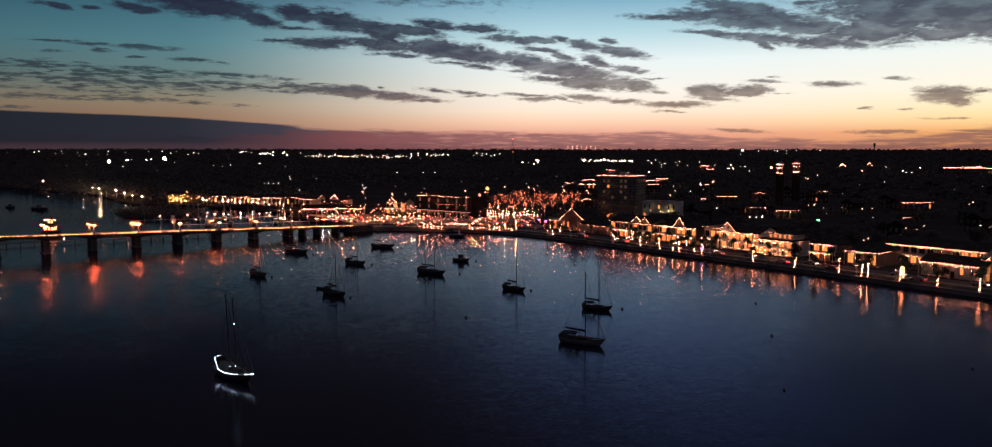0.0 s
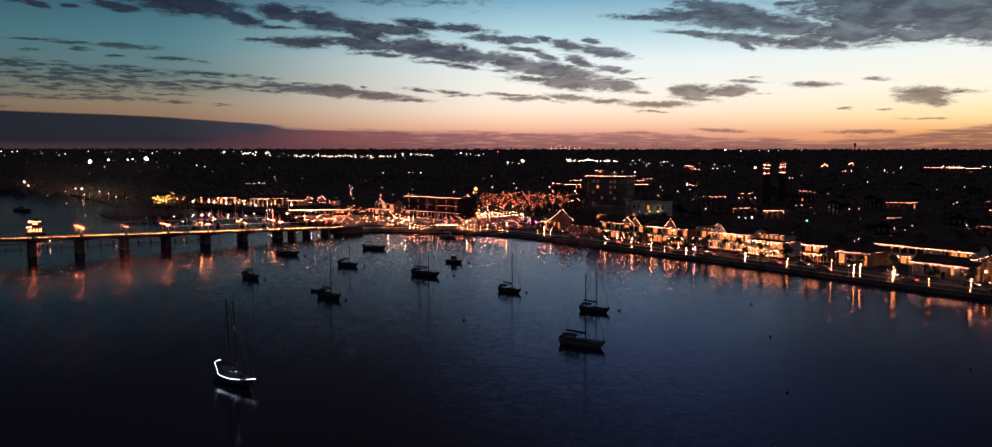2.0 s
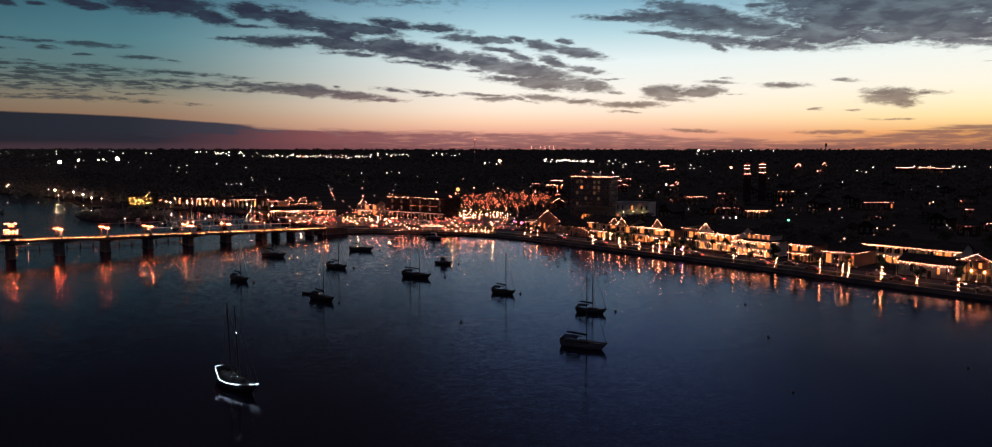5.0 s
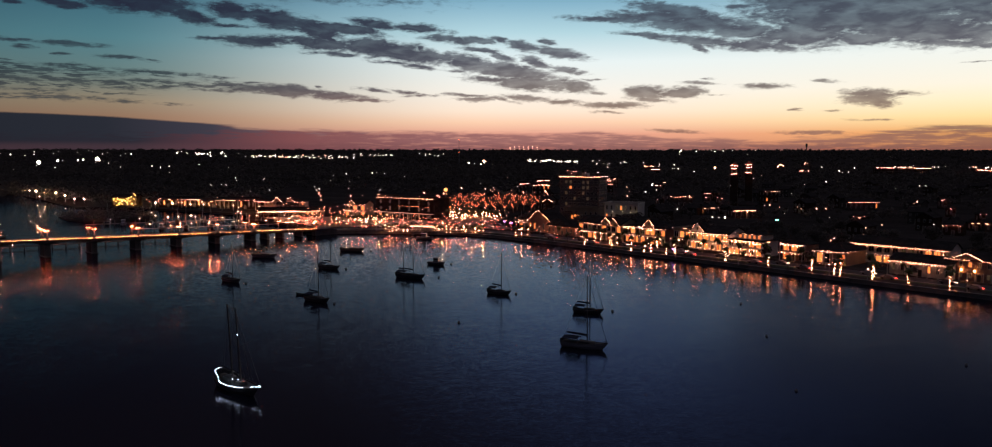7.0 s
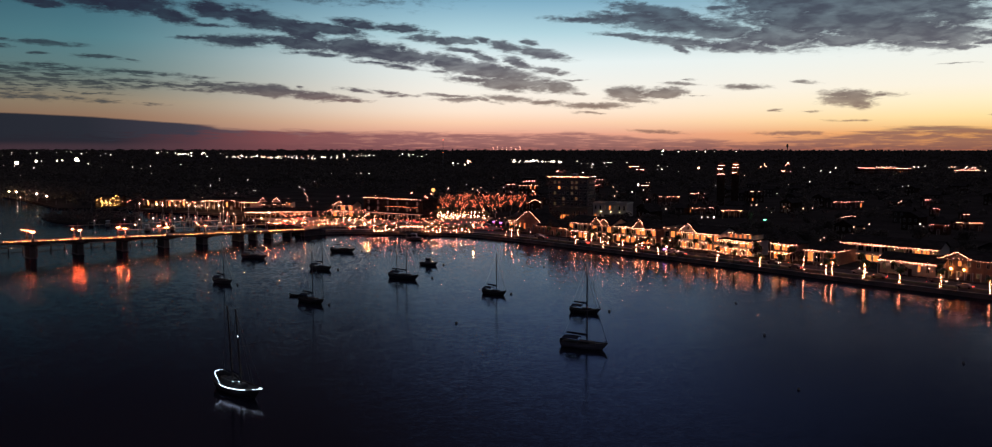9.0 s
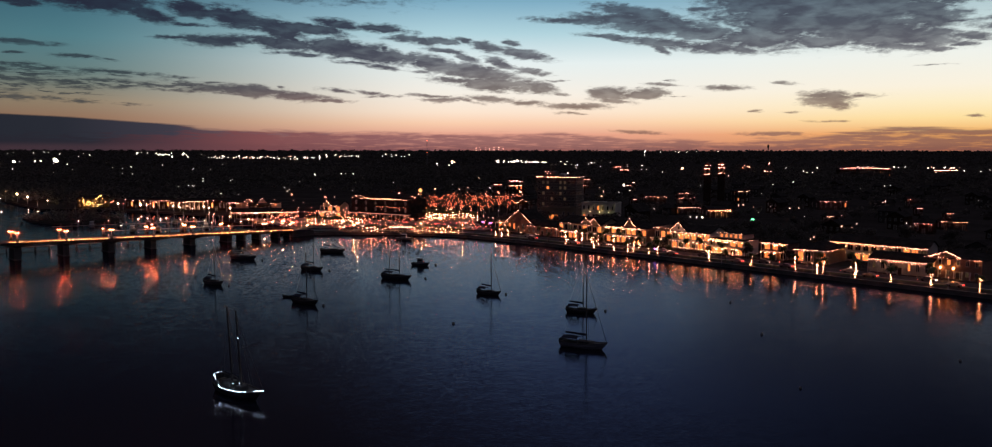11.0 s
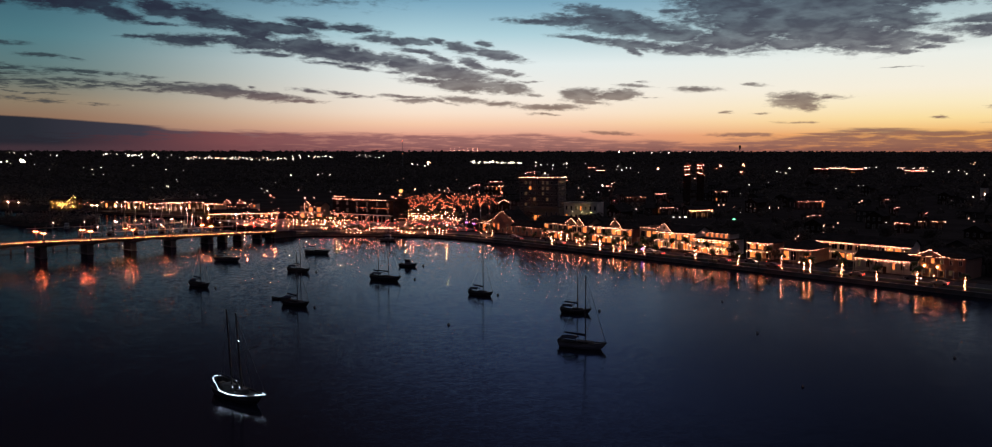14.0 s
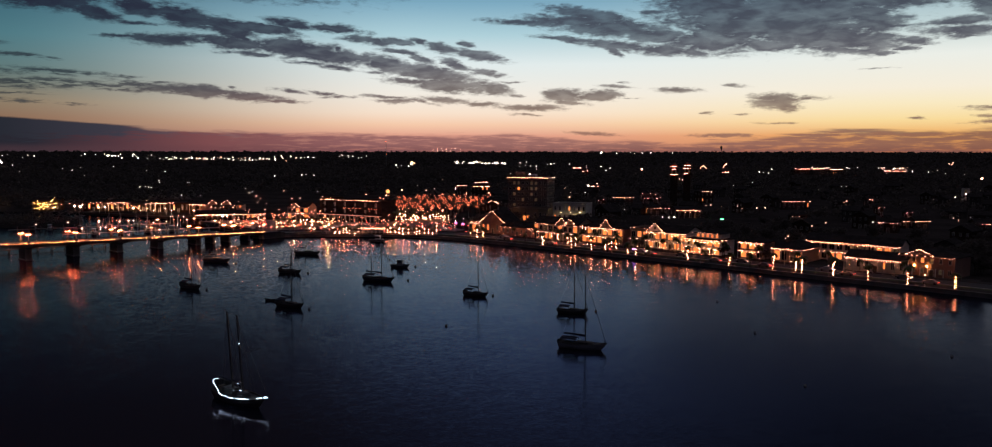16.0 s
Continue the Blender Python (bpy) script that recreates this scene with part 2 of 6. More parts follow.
bits = W.noise(thin.outputs[0], 0.9, 6, 0.62, 0.15)
scattered = W.math("MULTIPLY", W.span(AZ, -17, -21), W.span(EL, 6.6, 5.8))
cover = W.math("MULTIPLY", cover, W.math("MAXIMUM", W.span(bits, 0.40, 0.54, 0.12, 1.0), W.math("SUBTRACT", 1.0, scattered)))
flecks = W.span(W.math("SUBTRACT", bits, W.math("MULTIPLY", reach.outputs["Value"], 0.13)), 0.43, 0.53)
cover = W.math("MAXIMUM", cover, W.math("MULTIPLY", flecks, W.span(reach.outputs["Value"], 1.05, 0.7)))
tint = W.ramp(W.math("DIVIDE", EL, 12.0, clamp=True), [(0, lin(150, 98, 88)), (0.2, lin(134, 104, 96)), (0.34, lin(88, 80, 88)), (0.5, lin(56, 57, 74)), (0.72, lin(44, 46, 64)), (1, lin(40, 42, 60))])
tint_left = W.ramp(W.math("DIVIDE", EL, 12.0, clamp=True), [(0, lin(60, 54, 62)), (0.25, lin(74, 74, 74)), (0.4, lin(50, 62, 68)), (0.6, lin(40, 48, 62)), (0.75, lin(36, 38, 56)), (1, lin(34, 36, 54))])
tint_right = W.ramp(W.math("DIVIDE", EL, 12.0, clamp=True), [(0, lin(158, 108, 92)), (0.2, lin(140, 116, 102)), (0.34, lin(118, 107, 103)), (0.5, lin(90, 88, 98)), (0.7, lin(68, 72, 86)), (1, lin(54, 60, 76))])
tint = W.mix(W.span(AZ, -26, -8), tint_left, tint)
tint = W.mix(W.span(AZ, -10, 6), tint, tint_right)
tint = W.mix(W.math("MULTIPLY", W.span(rag, 0.4, 0.75), 0.24), tint, W.mix(0.5, tint, clear))
sky = W.mix(W.math("MULTIPLY", cover, 0.96), clear, tint)

# the low bank along the horizon
top = W.ramp(W.math("DIVIDE", W.math("ADD", AZ, 40.0), 80.0, clamp=True), [(0, (0.47,) * 3 + (1,)), (0.087, (0.44,) * 3 + (1,)), (0.18, (0.393,) * 3 + (1,)), (0.23, (0.343,) * 3 + (1,)), (0.271, (0.288,) * 3 + (1,)), (0.31, (0.262,) * 3 + (1,)), (0.358, (0.262,) * 3 + (1,)), (0.425, (0.235,) * 3 + (1,)), (0.504, (0.226,) * 3 + (1,)), (0.581, (0.236,) * 3 + (1,)), (0.613, (0.197,) * 3 + (1,)), (0.64, (0.135,) * 3 + (1,)), (0.671, (0.175,) * 3 + (1,)), (0.698, (0.13,) * 3 + (1,)), (0.728, (0.085,) * 3 + (1,)), (0.75, (0.155,) * 3 + (1,)), (0.79, (0.19,) * 3 + (1,)), (0.83, (0.271,) * 3 + (1,)), (0.855, (0.302,) * 3 + (1,)), (0.88, (0.29,) * 3 + (1,)), (0.9, (0.25,) * 3 + (1,)), (0.93, (0.25,) * 3 + (1,)), (0.945, (0.295,) * 3 + (1,)), (1, (0.31,) * 3 + (1,))])
low = W.put("ShaderNodeVectorMath", operation="MULTIPLY")
W.set(low.inputs[0], plane)
low.inputs[1].default_value = (0.22, 2.2, 1)
ridge = W.noise(low.outputs[0], 1.0, 6, 0.6, 0.4)
loose = W.span(AZ, -22, -14, 0.22, 1.2, False)
height = W.math("ADD", W.math("MULTIPLY", top, 5.0), W.math("MULTIPLY", W.math("SUBTRACT", ridge, 0.5), loose))
bank = W.span(W.math("SUBTRACT", height, EL), -0.06, W.span(AZ, -22, -14, 0.09, 0.3, False))
gaps = W.math("MULTIPLY", W.span(W.noise(low.outputs[0], 2.3, 5, 0.6), 0.47, 0.66), W.span(AZ, -16, -4))
bank = W.math("MULTIPLY", bank, W.math("SUBTRACT", 1.0, W.math("MULTIPLY", gaps, 0.6)))
streak = W.noise(low.outputs[0], 3.0, 5, 0.6, 0.2)
along = W.math("DIVIDE", W.math("ADD", AZ, 40.0), 80.0, clamp=True)
bank_high = W.ramp(along, [(0.0, lin(29, 34, 43)), (0.17, lin(38, 42, 52)), (0.25, lin(60, 58, 70)), (0.34, lin(122, 88, 94)), (0.5, lin(146, 102, 102)), (0.65, lin(152, 110, 104)), (0.82, lin(136, 106, 96)), (1.0, lin(120, 92, 82))])
bank_low = W.ramp(along, [(0.0, lin(30, 32, 41)), (0.19, lin(40, 40, 50)), (0.25, lin(84, 56, 64)), (0.32, lin(124, 74, 78)), (0.44, lin(136, 90, 94)), (0.62, lin(148, 103, 99)), (0.82, lin(140, 98, 90)), (1.0, lin(126, 86, 78))])
drift = W.math("MULTIPLY", W.math("SUBTRACT", streak, 0.5), 2.4)
bank_tint = W.mix(W.span(W.math("ADD", EL, drift), W.span(AZ, -26, -12, 1.0, 1.5), W.span(AZ, -26, -12, 0.5, 0.9)), bank_high, bank_low)
bank_tint = W.mix(W.math("MULTIPLY", W.span(EL, 0.5, 0.05), 0.35), bank_tint, lin(92, 62, 68))
sky = W.mix(W.math("MULTIPLY", bank, W.span(AZ, -20, 0, 0.99, 0.86, False)), sky, bank_tint)
sky = W.mix(W.span(EL, -0.2, -1.5), sky, (0.004, 0.004, 0.006, 1))
back = W.put("ShaderNodeBackground")
W.set(back.inputs[0], sky)
back.inputs[1].default_value = 1.0
W.set(W.put("ShaderNodeOutputWorld").inputs[0], back.outputs[0])
world.cycles.sampling_method, world.cycles.sample_map_resolution = "MANUAL", 1024


# ------------------------------------------------------------------ materials
def surface(name, base, second, scale=1.0, rough=0.7, metal=0.0, bump=0.2, fine=None, island=False):
    """A matt or glossy surface with colour at two scales, grain and fine relief."""
    m = bpy.data.materials.new(name)
    m.use_nodes = True
    n = Nodes(m.node_tree)
    co = n.put("ShaderNodeTexCoord").outputs["Object"]
    big, small = n.noise(co, 0.35 * scale, 4), n.noise(co, (fine or 6.0) * scale, 5)
    f = n.math("ADD", n.math("MULTIPLY", big, 0.65), n.math("MULTIPLY", small, 0.35))
    if island:
        f = n.math("ADD", n.math("MULTIPLY", f, 0.5), n.math("MULTIPLY", n.put("ShaderNodeNewGeometry").outputs["Random Per Island"], 0.5))
    col = n.mix(n.span(f, 0.3, 0.7), (*base, 1), (*second, 1))
    b = n.put("ShaderNodeBsdfPrincipled")
    n.set(b.inputs["Base Color"], col)
    n.set(b.inputs["Roughness"], n.math("ADD", rough - 0.08, n.math("MULTIPLY", small, 0.16)))
    b.inputs["Metallic"].default_value = metal
    b.inputs["Specular IOR Level"].default_value = 0.5 if rough < 0.6 else 0.12 if rough < 0.95 else 0.0
    if bump:
        bp = n.put("ShaderNodeBump")
        bp.inputs["Strength"].default_value, bp.inputs["Distance"].default_value = bump, 0.05
        n.set(bp.inputs["Height"], small)
        n.set(b.inputs["Normal"], bp.outputs[0])
    n.set(n.put("ShaderNodeOutputMaterial").inputs[0], b.outputs[0])
    return m


def glow(name, colour, power, sampled=True):
    """What gives off light: bulbs, lamp globes, lit windows."""
    m = bpy.data.materials.new(name)
    m.use_nodes = True
    n = Nodes(m.node_tree)
    e = n.put("ShaderNodeEmission")
    n.set(e.inputs[0], (*colour, 1))
    vary = n.put("ShaderNodeNewGeometry").outputs["Random Per Island"]
    n.set(e.inputs[1], n.math("MULTIPLY", n.math("ADD", 0.6, n.math("MULTIPLY", vary, 0.8)), power))
    n.set(n.put("ShaderNodeOutputMaterial").inputs[0], e.outputs[0])
    m.cycles.emission_sampling = "AUTO" if sampled else "NONE"
    return m


def water_material():
    m = bpy.data.materials.new("bay_water")
    m.use_nodes = True
    n = Nodes(m.node_tree)
    co = n.put("ShaderNodeTexCoord").outputs["Object"]
    sw = n.put("ShaderNodeMapping")
    n.set(sw.inputs[0], co)
    sw.inputs[2].default_value, sw.inputs[3].default_value = (0, 0, radians(8)), (0.6, 1.3, 1)
    long_swell = n.put("ShaderNodeMapping")
    n.set(long_swell.inputs[0], co)
    long_swell.inputs[2].default_value, long_swell.inputs[3].default_value = (0, 0, radians(-4)), (0.9, 0.24, 1)
    calm = n.noise(co, 0.012, 3, 0.55, 0.6)

    def slopes(mapped, scale, detail, amount):
        t = n.put("ShaderNodeTexNoise")
        n.set(t.inputs["Vector"], mapped.outputs[0])
        t.inputs["Scale"].default_value, t.inputs["Detail"].default_value = scale, detail
        v = n.put("ShaderNodeVectorMath", "MULTIPLY_ADD")
        n.set(v.inputs[0], t.outputs["Color"])
        v.inputs[1].default_value, v.inputs[2].default_value = (amount * 0.16, amount, 0), (-amount * 0.08, -amount / 2, 0)  # the ripples run across the bay
        return v.outputs[0]

    def plus(a, c):
        v = n.put("ShaderNodeVectorMath", "ADD")
        n.set(v.inputs[0], a), n.set(v.inputs[1], c)
        return v.outputs[0]

    chop = n.put("ShaderNodeMapping")
    n.set(chop.inputs[0], co)
    chop.inputs[2].default_value, chop.inputs[3].default_value = (0, 0, radians(3)), (1.3, 0.4, 1)
    lean = plus(plus(slopes(sw, 2.6, 3, 0.125), slopes(sw, 0.7, 2, 0.046)), slopes(long_swell, 1.0, 2, 0.012))
    xyz = n.put("ShaderNodeSeparateXYZ")
    n.set(xyz.inputs[0], co)
    reach = n.math("MULTIPLY_ADD", n.math("ABSOLUTE", xyz.outputs[0]), 0.5, xyz.outputs[1])
    breeze = n.span(xyz.outputs[0], -50, -260, 1.0, 1.9, False)
    still = n.put("ShaderNodeVectorMath", "SCALE")
    n.set(still.inputs[0], lean), n.set(still.inputs["Scale"], n.math("MULTIPLY", breeze, n.span(calm, 0.35, 0.65, 0.8, 1.25)))
    upright = n.put("ShaderNodeVectorMath", "NORMALIZE")
    offshore = n.put("ShaderNodeVectorMath", "SCALE")
    n.set(offshore.inputs[0], slopes(chop, 1.0, 2, 0.14)), n.set(offshore.inputs["Scale"], n.span(reach, 210, 330, 0.08, 1.0))
    n.set(upright.inputs[0], plus(plus(still.outputs[0], offshore.outputs[0]), (0, 0.006, 1)))
    # only the Fresnel normal leans to the viewer, to darken the bay at both sides
    mirror_loss = n.math("ADD", n.math("SUBTRACT", breeze, 0.9), n.span(xyz.outputs[0], 50, 160, 0.0, 0.14, False))
    fresnel_lean = n.put("ShaderNodeCombineXYZ")
    n.set(fresnel_lean.inputs[1], n.math("MULTIPLY", mirror_loss, -0.17))
    fresnel_lean.inputs[2].default_value = 1.0
    steep = n.put("ShaderNodeVectorMath", "NORMALIZE")
    gentle = n.put("ShaderNodeVectorMath", "SCALE")
    n.set(gentle.inputs[0], still.outputs[0])
    gentle.inputs["Scale"].default_value = 0.45
    n.set(steep.inputs[0], plus(gentle.outputs[0], fresnel_lean.outputs[0]))
    body = n.put("ShaderNodeBsdfDiffuse")
    n.set(body.inputs["Color"], (0.004, 0.005, 0.010, 1))
    gloss = n.put("ShaderNodeBsdfGlossy")
    n.set(gloss.inputs["Color"], (0.93, 0.88, 1.0, 1))
    n.set(gloss.inputs["Roughness"], n.math("MULTIPLY", n.math("MULTIPLY", n.span(calm, 0.35, 0.65, 0.95, 1.1), n.span(reach, 200, 320, 0.145, 0.095)), n.math("MULTIPLY_ADD", breeze, 0.3, 0.7)))
    n.set(gloss.inputs["Normal"], upright.outputs[0])
    fres = n.put("ShaderNodeFresnel")
    fres.inputs["IOR"].default_value = 1.2
    n.set(fres.inputs["Normal"], steep.outputs[0])
    both = n.put("ShaderNodeMixShader")
    n.set(both.inputs[0], fres.outputs[0]), n.set(both.inputs[1], body.outputs[0]), n.set(both.inputs[2], gloss.outputs[0])
    n.set(n.put("ShaderNodeOutputMaterial").inputs[0], both.outputs[0])
    return m


WATER = water_material()
EARTH = surface("town_ground", (0.024, 0.021, 0.019), (0.042, 0.036, 0.033), 0.1, 0.95)
CLAPBOARD = surface("weathered_clapboard", (0.05, 0.044, 0.038), (0.08, 0.07, 0.06), 0.8, 0.95)
BROWN_WALL = surface("brown_timber_wall", (0.035, 0.023, 0.016), (0.06, 0.042, 0.03), 0.8, 0.95)
LAWN = surface("bayfront_lawn", (0.030, 0.045, 0.016), (0.055, 0.065, 0.025), 0.6, 0.9)
ASPHALT = surface("asphalt", (0.045, 0.045, 0.047), (0.065, 0.063, 0.060), 0.5, 0.85)
PLAZA_PAVING = surface("plaza_paving", (0.11, 0.095, 0.080), (0.17, 0.15, 0.13), 0.6, 0.95)
PAVING = surface("promenade_paving", (0.040, 0.035, 0.031), (0.066, 0.058, 0.052), 0.6, 0.95)
CONCRETE = surface("weathered_concrete", (0.22, 0.21, 0.19), (0.34, 0.32, 0.29), 0.5, 0.85)
SEAWALL = surface("wet_seawall_stone", (0.06, 0.06, 0.055), (0.12, 0.115, 0.10), 0.6, 0.7)
STEEL = surface("painted_steel", (0.16, 0.17, 0.17), (0.22, 0.22, 0.22), 0.6, 0.5)
STUCCO = surface("cream_stucco", (0.17, 0.135, 0.095), (0.24, 0.195, 0.14), 0.5, 0.85)
STUCCO_PINK = surface("salmon_stucco", (0.20, 0.12, 0.09), (0.27, 0.17, 0.13), 0.5, 0.85)
STUCCO_WHITE = surface("white_stucco", (0.44, 0.40, 0.35), (0.55, 0.51, 0.45), 0.5, 0.85)
TOWER_STONE = surface("grey_limestone", (0.09, 0.08, 0.073), (0.13, 0.118, 0.108), 0.4, 0.85)
SHINGLE = surface("dark_roof_shingle", (0.020, 0.018, 0.017), (0.040, 0.035, 0.033), 1.2, 0.95)
TILE_ROOF = surface("red_clay_roof", (0.16, 0.06, 0.035), (0.24, 0.10, 0.06), 1.2, 0.8)
TIMBER = surface("white_painted_timber", (0.34, 0.31, 0.26), (0.44, 0.41, 0.36), 1.0, 0.6)
DARK_TIMBER = surface("dock_timber", (0.07, 0.06, 0.05), (0.13, 0.11, 0.09), 1.5, 0.85)
LEAF = surface("live_oak_leaf", (0.066, 0.056, 0.050), (0.108, 0.092, 0.080), 1.0, 0.85, 0, 0, island=True)


def let_through(m, share):
    """Thin leaves pass on part of the light that falls on their far side."""
    tree = m.node_tree
    solid, out = [next(n for n in tree.nodes if n.type == kind) for kind in ("BSDF_PRINCIPLED", "OUTPUT_MATERIAL")]
    thin, both = tree.nodes.new("ShaderNodeBsdfTranslucent"), tree.nodes.new("ShaderNodeMixShader")
    tree.links.new(solid.inputs["Base Color"].links[0].from_socket, thin.inputs[0])
    both.inputs[0].default_value = share
    tree.links.new(solid.outputs[0], both.inputs[1]), tree.links.new(thin.outputs[0], both.inputs[2])
    tree.links.new(both.outputs[0], out.inputs[0])


let_through(LEAF, 0.45)
FROND = surface("palm_frond", (0.030, 0.048, 0.016), (0.060, 0.075, 0.028), 1.0, 0.6, 0, 0, island=True)
BARK = surface("tree_bark", (0.07, 0.055, 0.042), (0.12, 0.10, 0.08), 2.0, 0.9)
HULL_WHITE = surface("dull_grey_gelcoat", (0.11, 0.11, 0.12), (0.17, 0.17, 0.18), 0.8, 0.35)
HULL_BLUE = surface("navy_gelcoat", (0.016, 0.02, 0.035), (0.03, 0.035, 0.05), 0.8, 0.3)
HULL_DARK = surface("black_hull_paint", (0.015, 0.015, 0.017), (0.035, 0.034, 0.034), 0.8, 0.45)
DECK = surface("boat_deck", (0.06, 0.057, 0.052), (0.10, 0.094, 0.085), 1.5, 0.7)
SPAR = surface("weathered_spar", (0.03, 0.028, 0.027), (0.055, 0.052, 0.050), 1.0, 0.45)
CANVAS = surface("navy_canvas", (0.020, 0.024, 0.040), (0.035, 0.040, 0.058), 2.0, 0.9)
ROPE = surface("rigging_wire", (0.06, 0.06, 0.06), (0.10, 0.10, 0.10), 3.0, 0.5)
BUOY = surface("mooring_buoy", (0.12, 0.12, 0.12), (0.20, 0.19, 0.18), 3.0, 0.6)
CARPAINT = surface("car_paint", (0.05, 0.05, 0.055), (0.09, 0.09, 0.095), 0.5, 0.3)
CARLIGHT = surface("silver_car_paint", (0.13, 0.13, 0.135), (0.18, 0.18, 0.185), 0.5, 0.3)
RUBBER = surface("rubber", (0.02, 0.02, 0.02), (0.03, 0.03, 0.03), 3.0, 0.9)
PANE = surface("dark_glass", (0.012, 0.014, 0.018), (0.02, 0.022, 0.026), 0.5, 0.1, 0, 0)

BULB = glow("warm_white_bulbs", (1.0, 0.33, 0.20), 31.0)
BULB_DIM = glow("faint_amber_bulbs", (1.0, 0.26, 0.13), 8.0)
GALLERY = glow("dim_gallery_bulbs", (1.0, 0.26, 0.16), 1.5)
TRACERY = glow("tree_bulbs", (1.0, 0.19, 0.095), 7.0)
BULB_YELLOW = glow("yellow_bulbs", (1.0, 0.48, 0.13), 26.0)
BRIDGE_BULB = glow("deck_edge_bulbs", (1.0, 0.29, 0.10), 34.0)
SHORE_GLOBE = glow("shore_lamp_globe", (1.0, 0.60, 0.32), 600.0)
ADDED_FLOOD = glow("added_yellow_flood", (1.0, 0.72, 0.30), 60.0)
LITTLE = glow("small_warm_lamps", (1.0, 0.23, 0.14), 20.0, False)
LITTLE_RED = glow("small_red_lamps", (1.0, 0.07, 0.06), 14.0, False)
SODIUM = glow("sodium_mast_lamp", (1.0, 0.36, 0.11), 2.4)
BULB_RED = glow("amber_bulbs", (1.0, 0.26, 0.19), 33.0)
WRAP = glow("wrapped_trunk_bulbs", (1.0, 0.33, 0.16), 92.0)
AMBER_GLOBE = glow("amber_quay_globe", (1.0, 0.36, 0.10), 900.0)
LED = glow("cold_led_bulbs", (0.62, 0.80, 1.0), 14.0)
GLOBE = glow("lamp_globe", (1.0, 0.46, 0.33), 36.0)
PLAZA_GLOBE = glow("plaza_lamp_globe", (1.0, 0.34, 0.21), 11.0)
GLOBE_ORANGE = glow("sodium_lamp_globe", (1.0, 0.36, 0.10), 42.0)
PORCH = glow("porch_lamp", (1.0, 0.37, 0.13), 115.0)
ROOM = glow("lit_window", (1.0, 0.25, 0.065), 1.7)
ROOM_DIM = glow("dim_window", (1.0, 0.66, 0.36), 0.05)
FLOOD = glow("white_floodlight", (0.95, 0.95, 1.0), 110.0)
GREEN_LAMP = glow("green_sign_lamp", (0.15, 1.0, 0.35), 12.0)
VIOLET_LAMP = glow("violet_sign_lamp", (0.55, 0.22, 1.0), 4.0)
TAIL = glow("tail_light", (1.0, 0.05, 0.04), 14.0)
HEADLIGHT = glow("headlight", (1.0, 0.80, 0.68), 11.0)
FAR_WHITE = glow("distant_white_lamp", (1.0, 0.80, 0.64), 9.0, False)
FAR_WARM = glow("distant_amber_lamp", (1.0, 0.42, 0.27), 8.0, False)
FAR_RED = glow("mast_warning_lamp", (1.0, 0.12, 0.05), 4.0, False)


# ------------------------------------------------------------------ building blocks
def part(name, bm, material, parent=None, label=""):
    """Links a bmesh as one mesh object under a thing or a part."""
    me = bpy.data.meshes.new(name)
    bm.to_mesh(me)
    bm.free()
    me.materials.append(material)
    ob = new(name, me)
    ob.parent = parent
    return tagged(ob, label)


def thing(name, label, category, m=None, group=""):
    ob = tagged(new(name), label, category, group)
    ob.empty_display_size = 0.5
    if m is not None:
        ob.matrix_basis = m
    return ob


def box(x0, y0, z0, x1, y1, z1, bm=None):
    bm = bm or bmesh.new()
    v = [bm.verts.new((x, y, z)) for z in (z0, z1) for x, y in ((x0, y0), (x1, y0), (x1, y1), (x0, y1))]
    for f in ((3, 2, 1, 0), (4, 5, 6, 7), (0, 1, 5, 4), (1, 2, 6, 5), (2, 3, 7, 6), (3, 0, 4, 7)):
        bm.faces.new([v[i] for i in f])
    return bm


def rod(a, b, r0, r1=None, n=6, bm=None):
    """A tapered round bar from a to b."""
    bm = bm or bmesh.new()
    a, b = Vector(a), Vector(b)
    r1 = r0 if r1 is None else r1
    q = (b - a).to_track_quat("Z", "Y")
    rings = [[bm.verts.new(p + q @ Vector((r * math.cos(2 * math.pi * i / n), r * math.sin(2 * math.pi * i / n), 0))) for i in range(n)] for p, r in ((a, r0), (b, r1))]
    for i in range(n):
        j = (i + 1) % n
        bm.faces.new((rings[0][i], rings[0][j], rings[1][j], rings[1][i]))
    bm.faces.new(rings[0][::-1]), bm.faces.new(rings[1])
    return bm


def ball(c, r, bm=None, squash=1.0):
    """A small rounded globe of 3 rings."""
    bm = bm or bmesh.new()
    c, n = Vector(c), 8
    rings = [[bm.verts.new(c + Vector((r * math.cos(e) * math.cos(2 * math.pi * i / n), r * math.cos(e) * math.sin(2 * math.pi * i / n), squash * r * math.sin(e)))) for i in range(n)] for e in (-0.8, 0.0, 0.8)]
    lo, hi = bm.verts.new(c - Vector((0, 0, r * squash))), bm.verts.new(c + Vector((0, 0, r * squash)))
    for i in range(n):
        j = (i + 1) % n
        for a, b in zip(rings, rings[1:]):
            bm.faces.new((a[i], a[j], b[j], b[i]))
        bm.faces.new((lo, rings[0][j], rings[0][i])), bm.faces.new((hi, rings[2][i], rings[2][j]))
    return bm


def bulb(bm, p, r):
    p = Vector(p)
    v = [bm.verts.new(p + Vector(d) * r) for d in ((1, 0, 0), (0, 1, 0), (-1, 0, 0), (0, -1, 0), (0, 0, 1.2), (0, 0, -1.2))]
    for i in range(4):
        bm.faces.new((v[i], v[(i + 1) % 4], v[4])), bm.faces.new((v[(i + 1) % 4], v[i], v[5]))


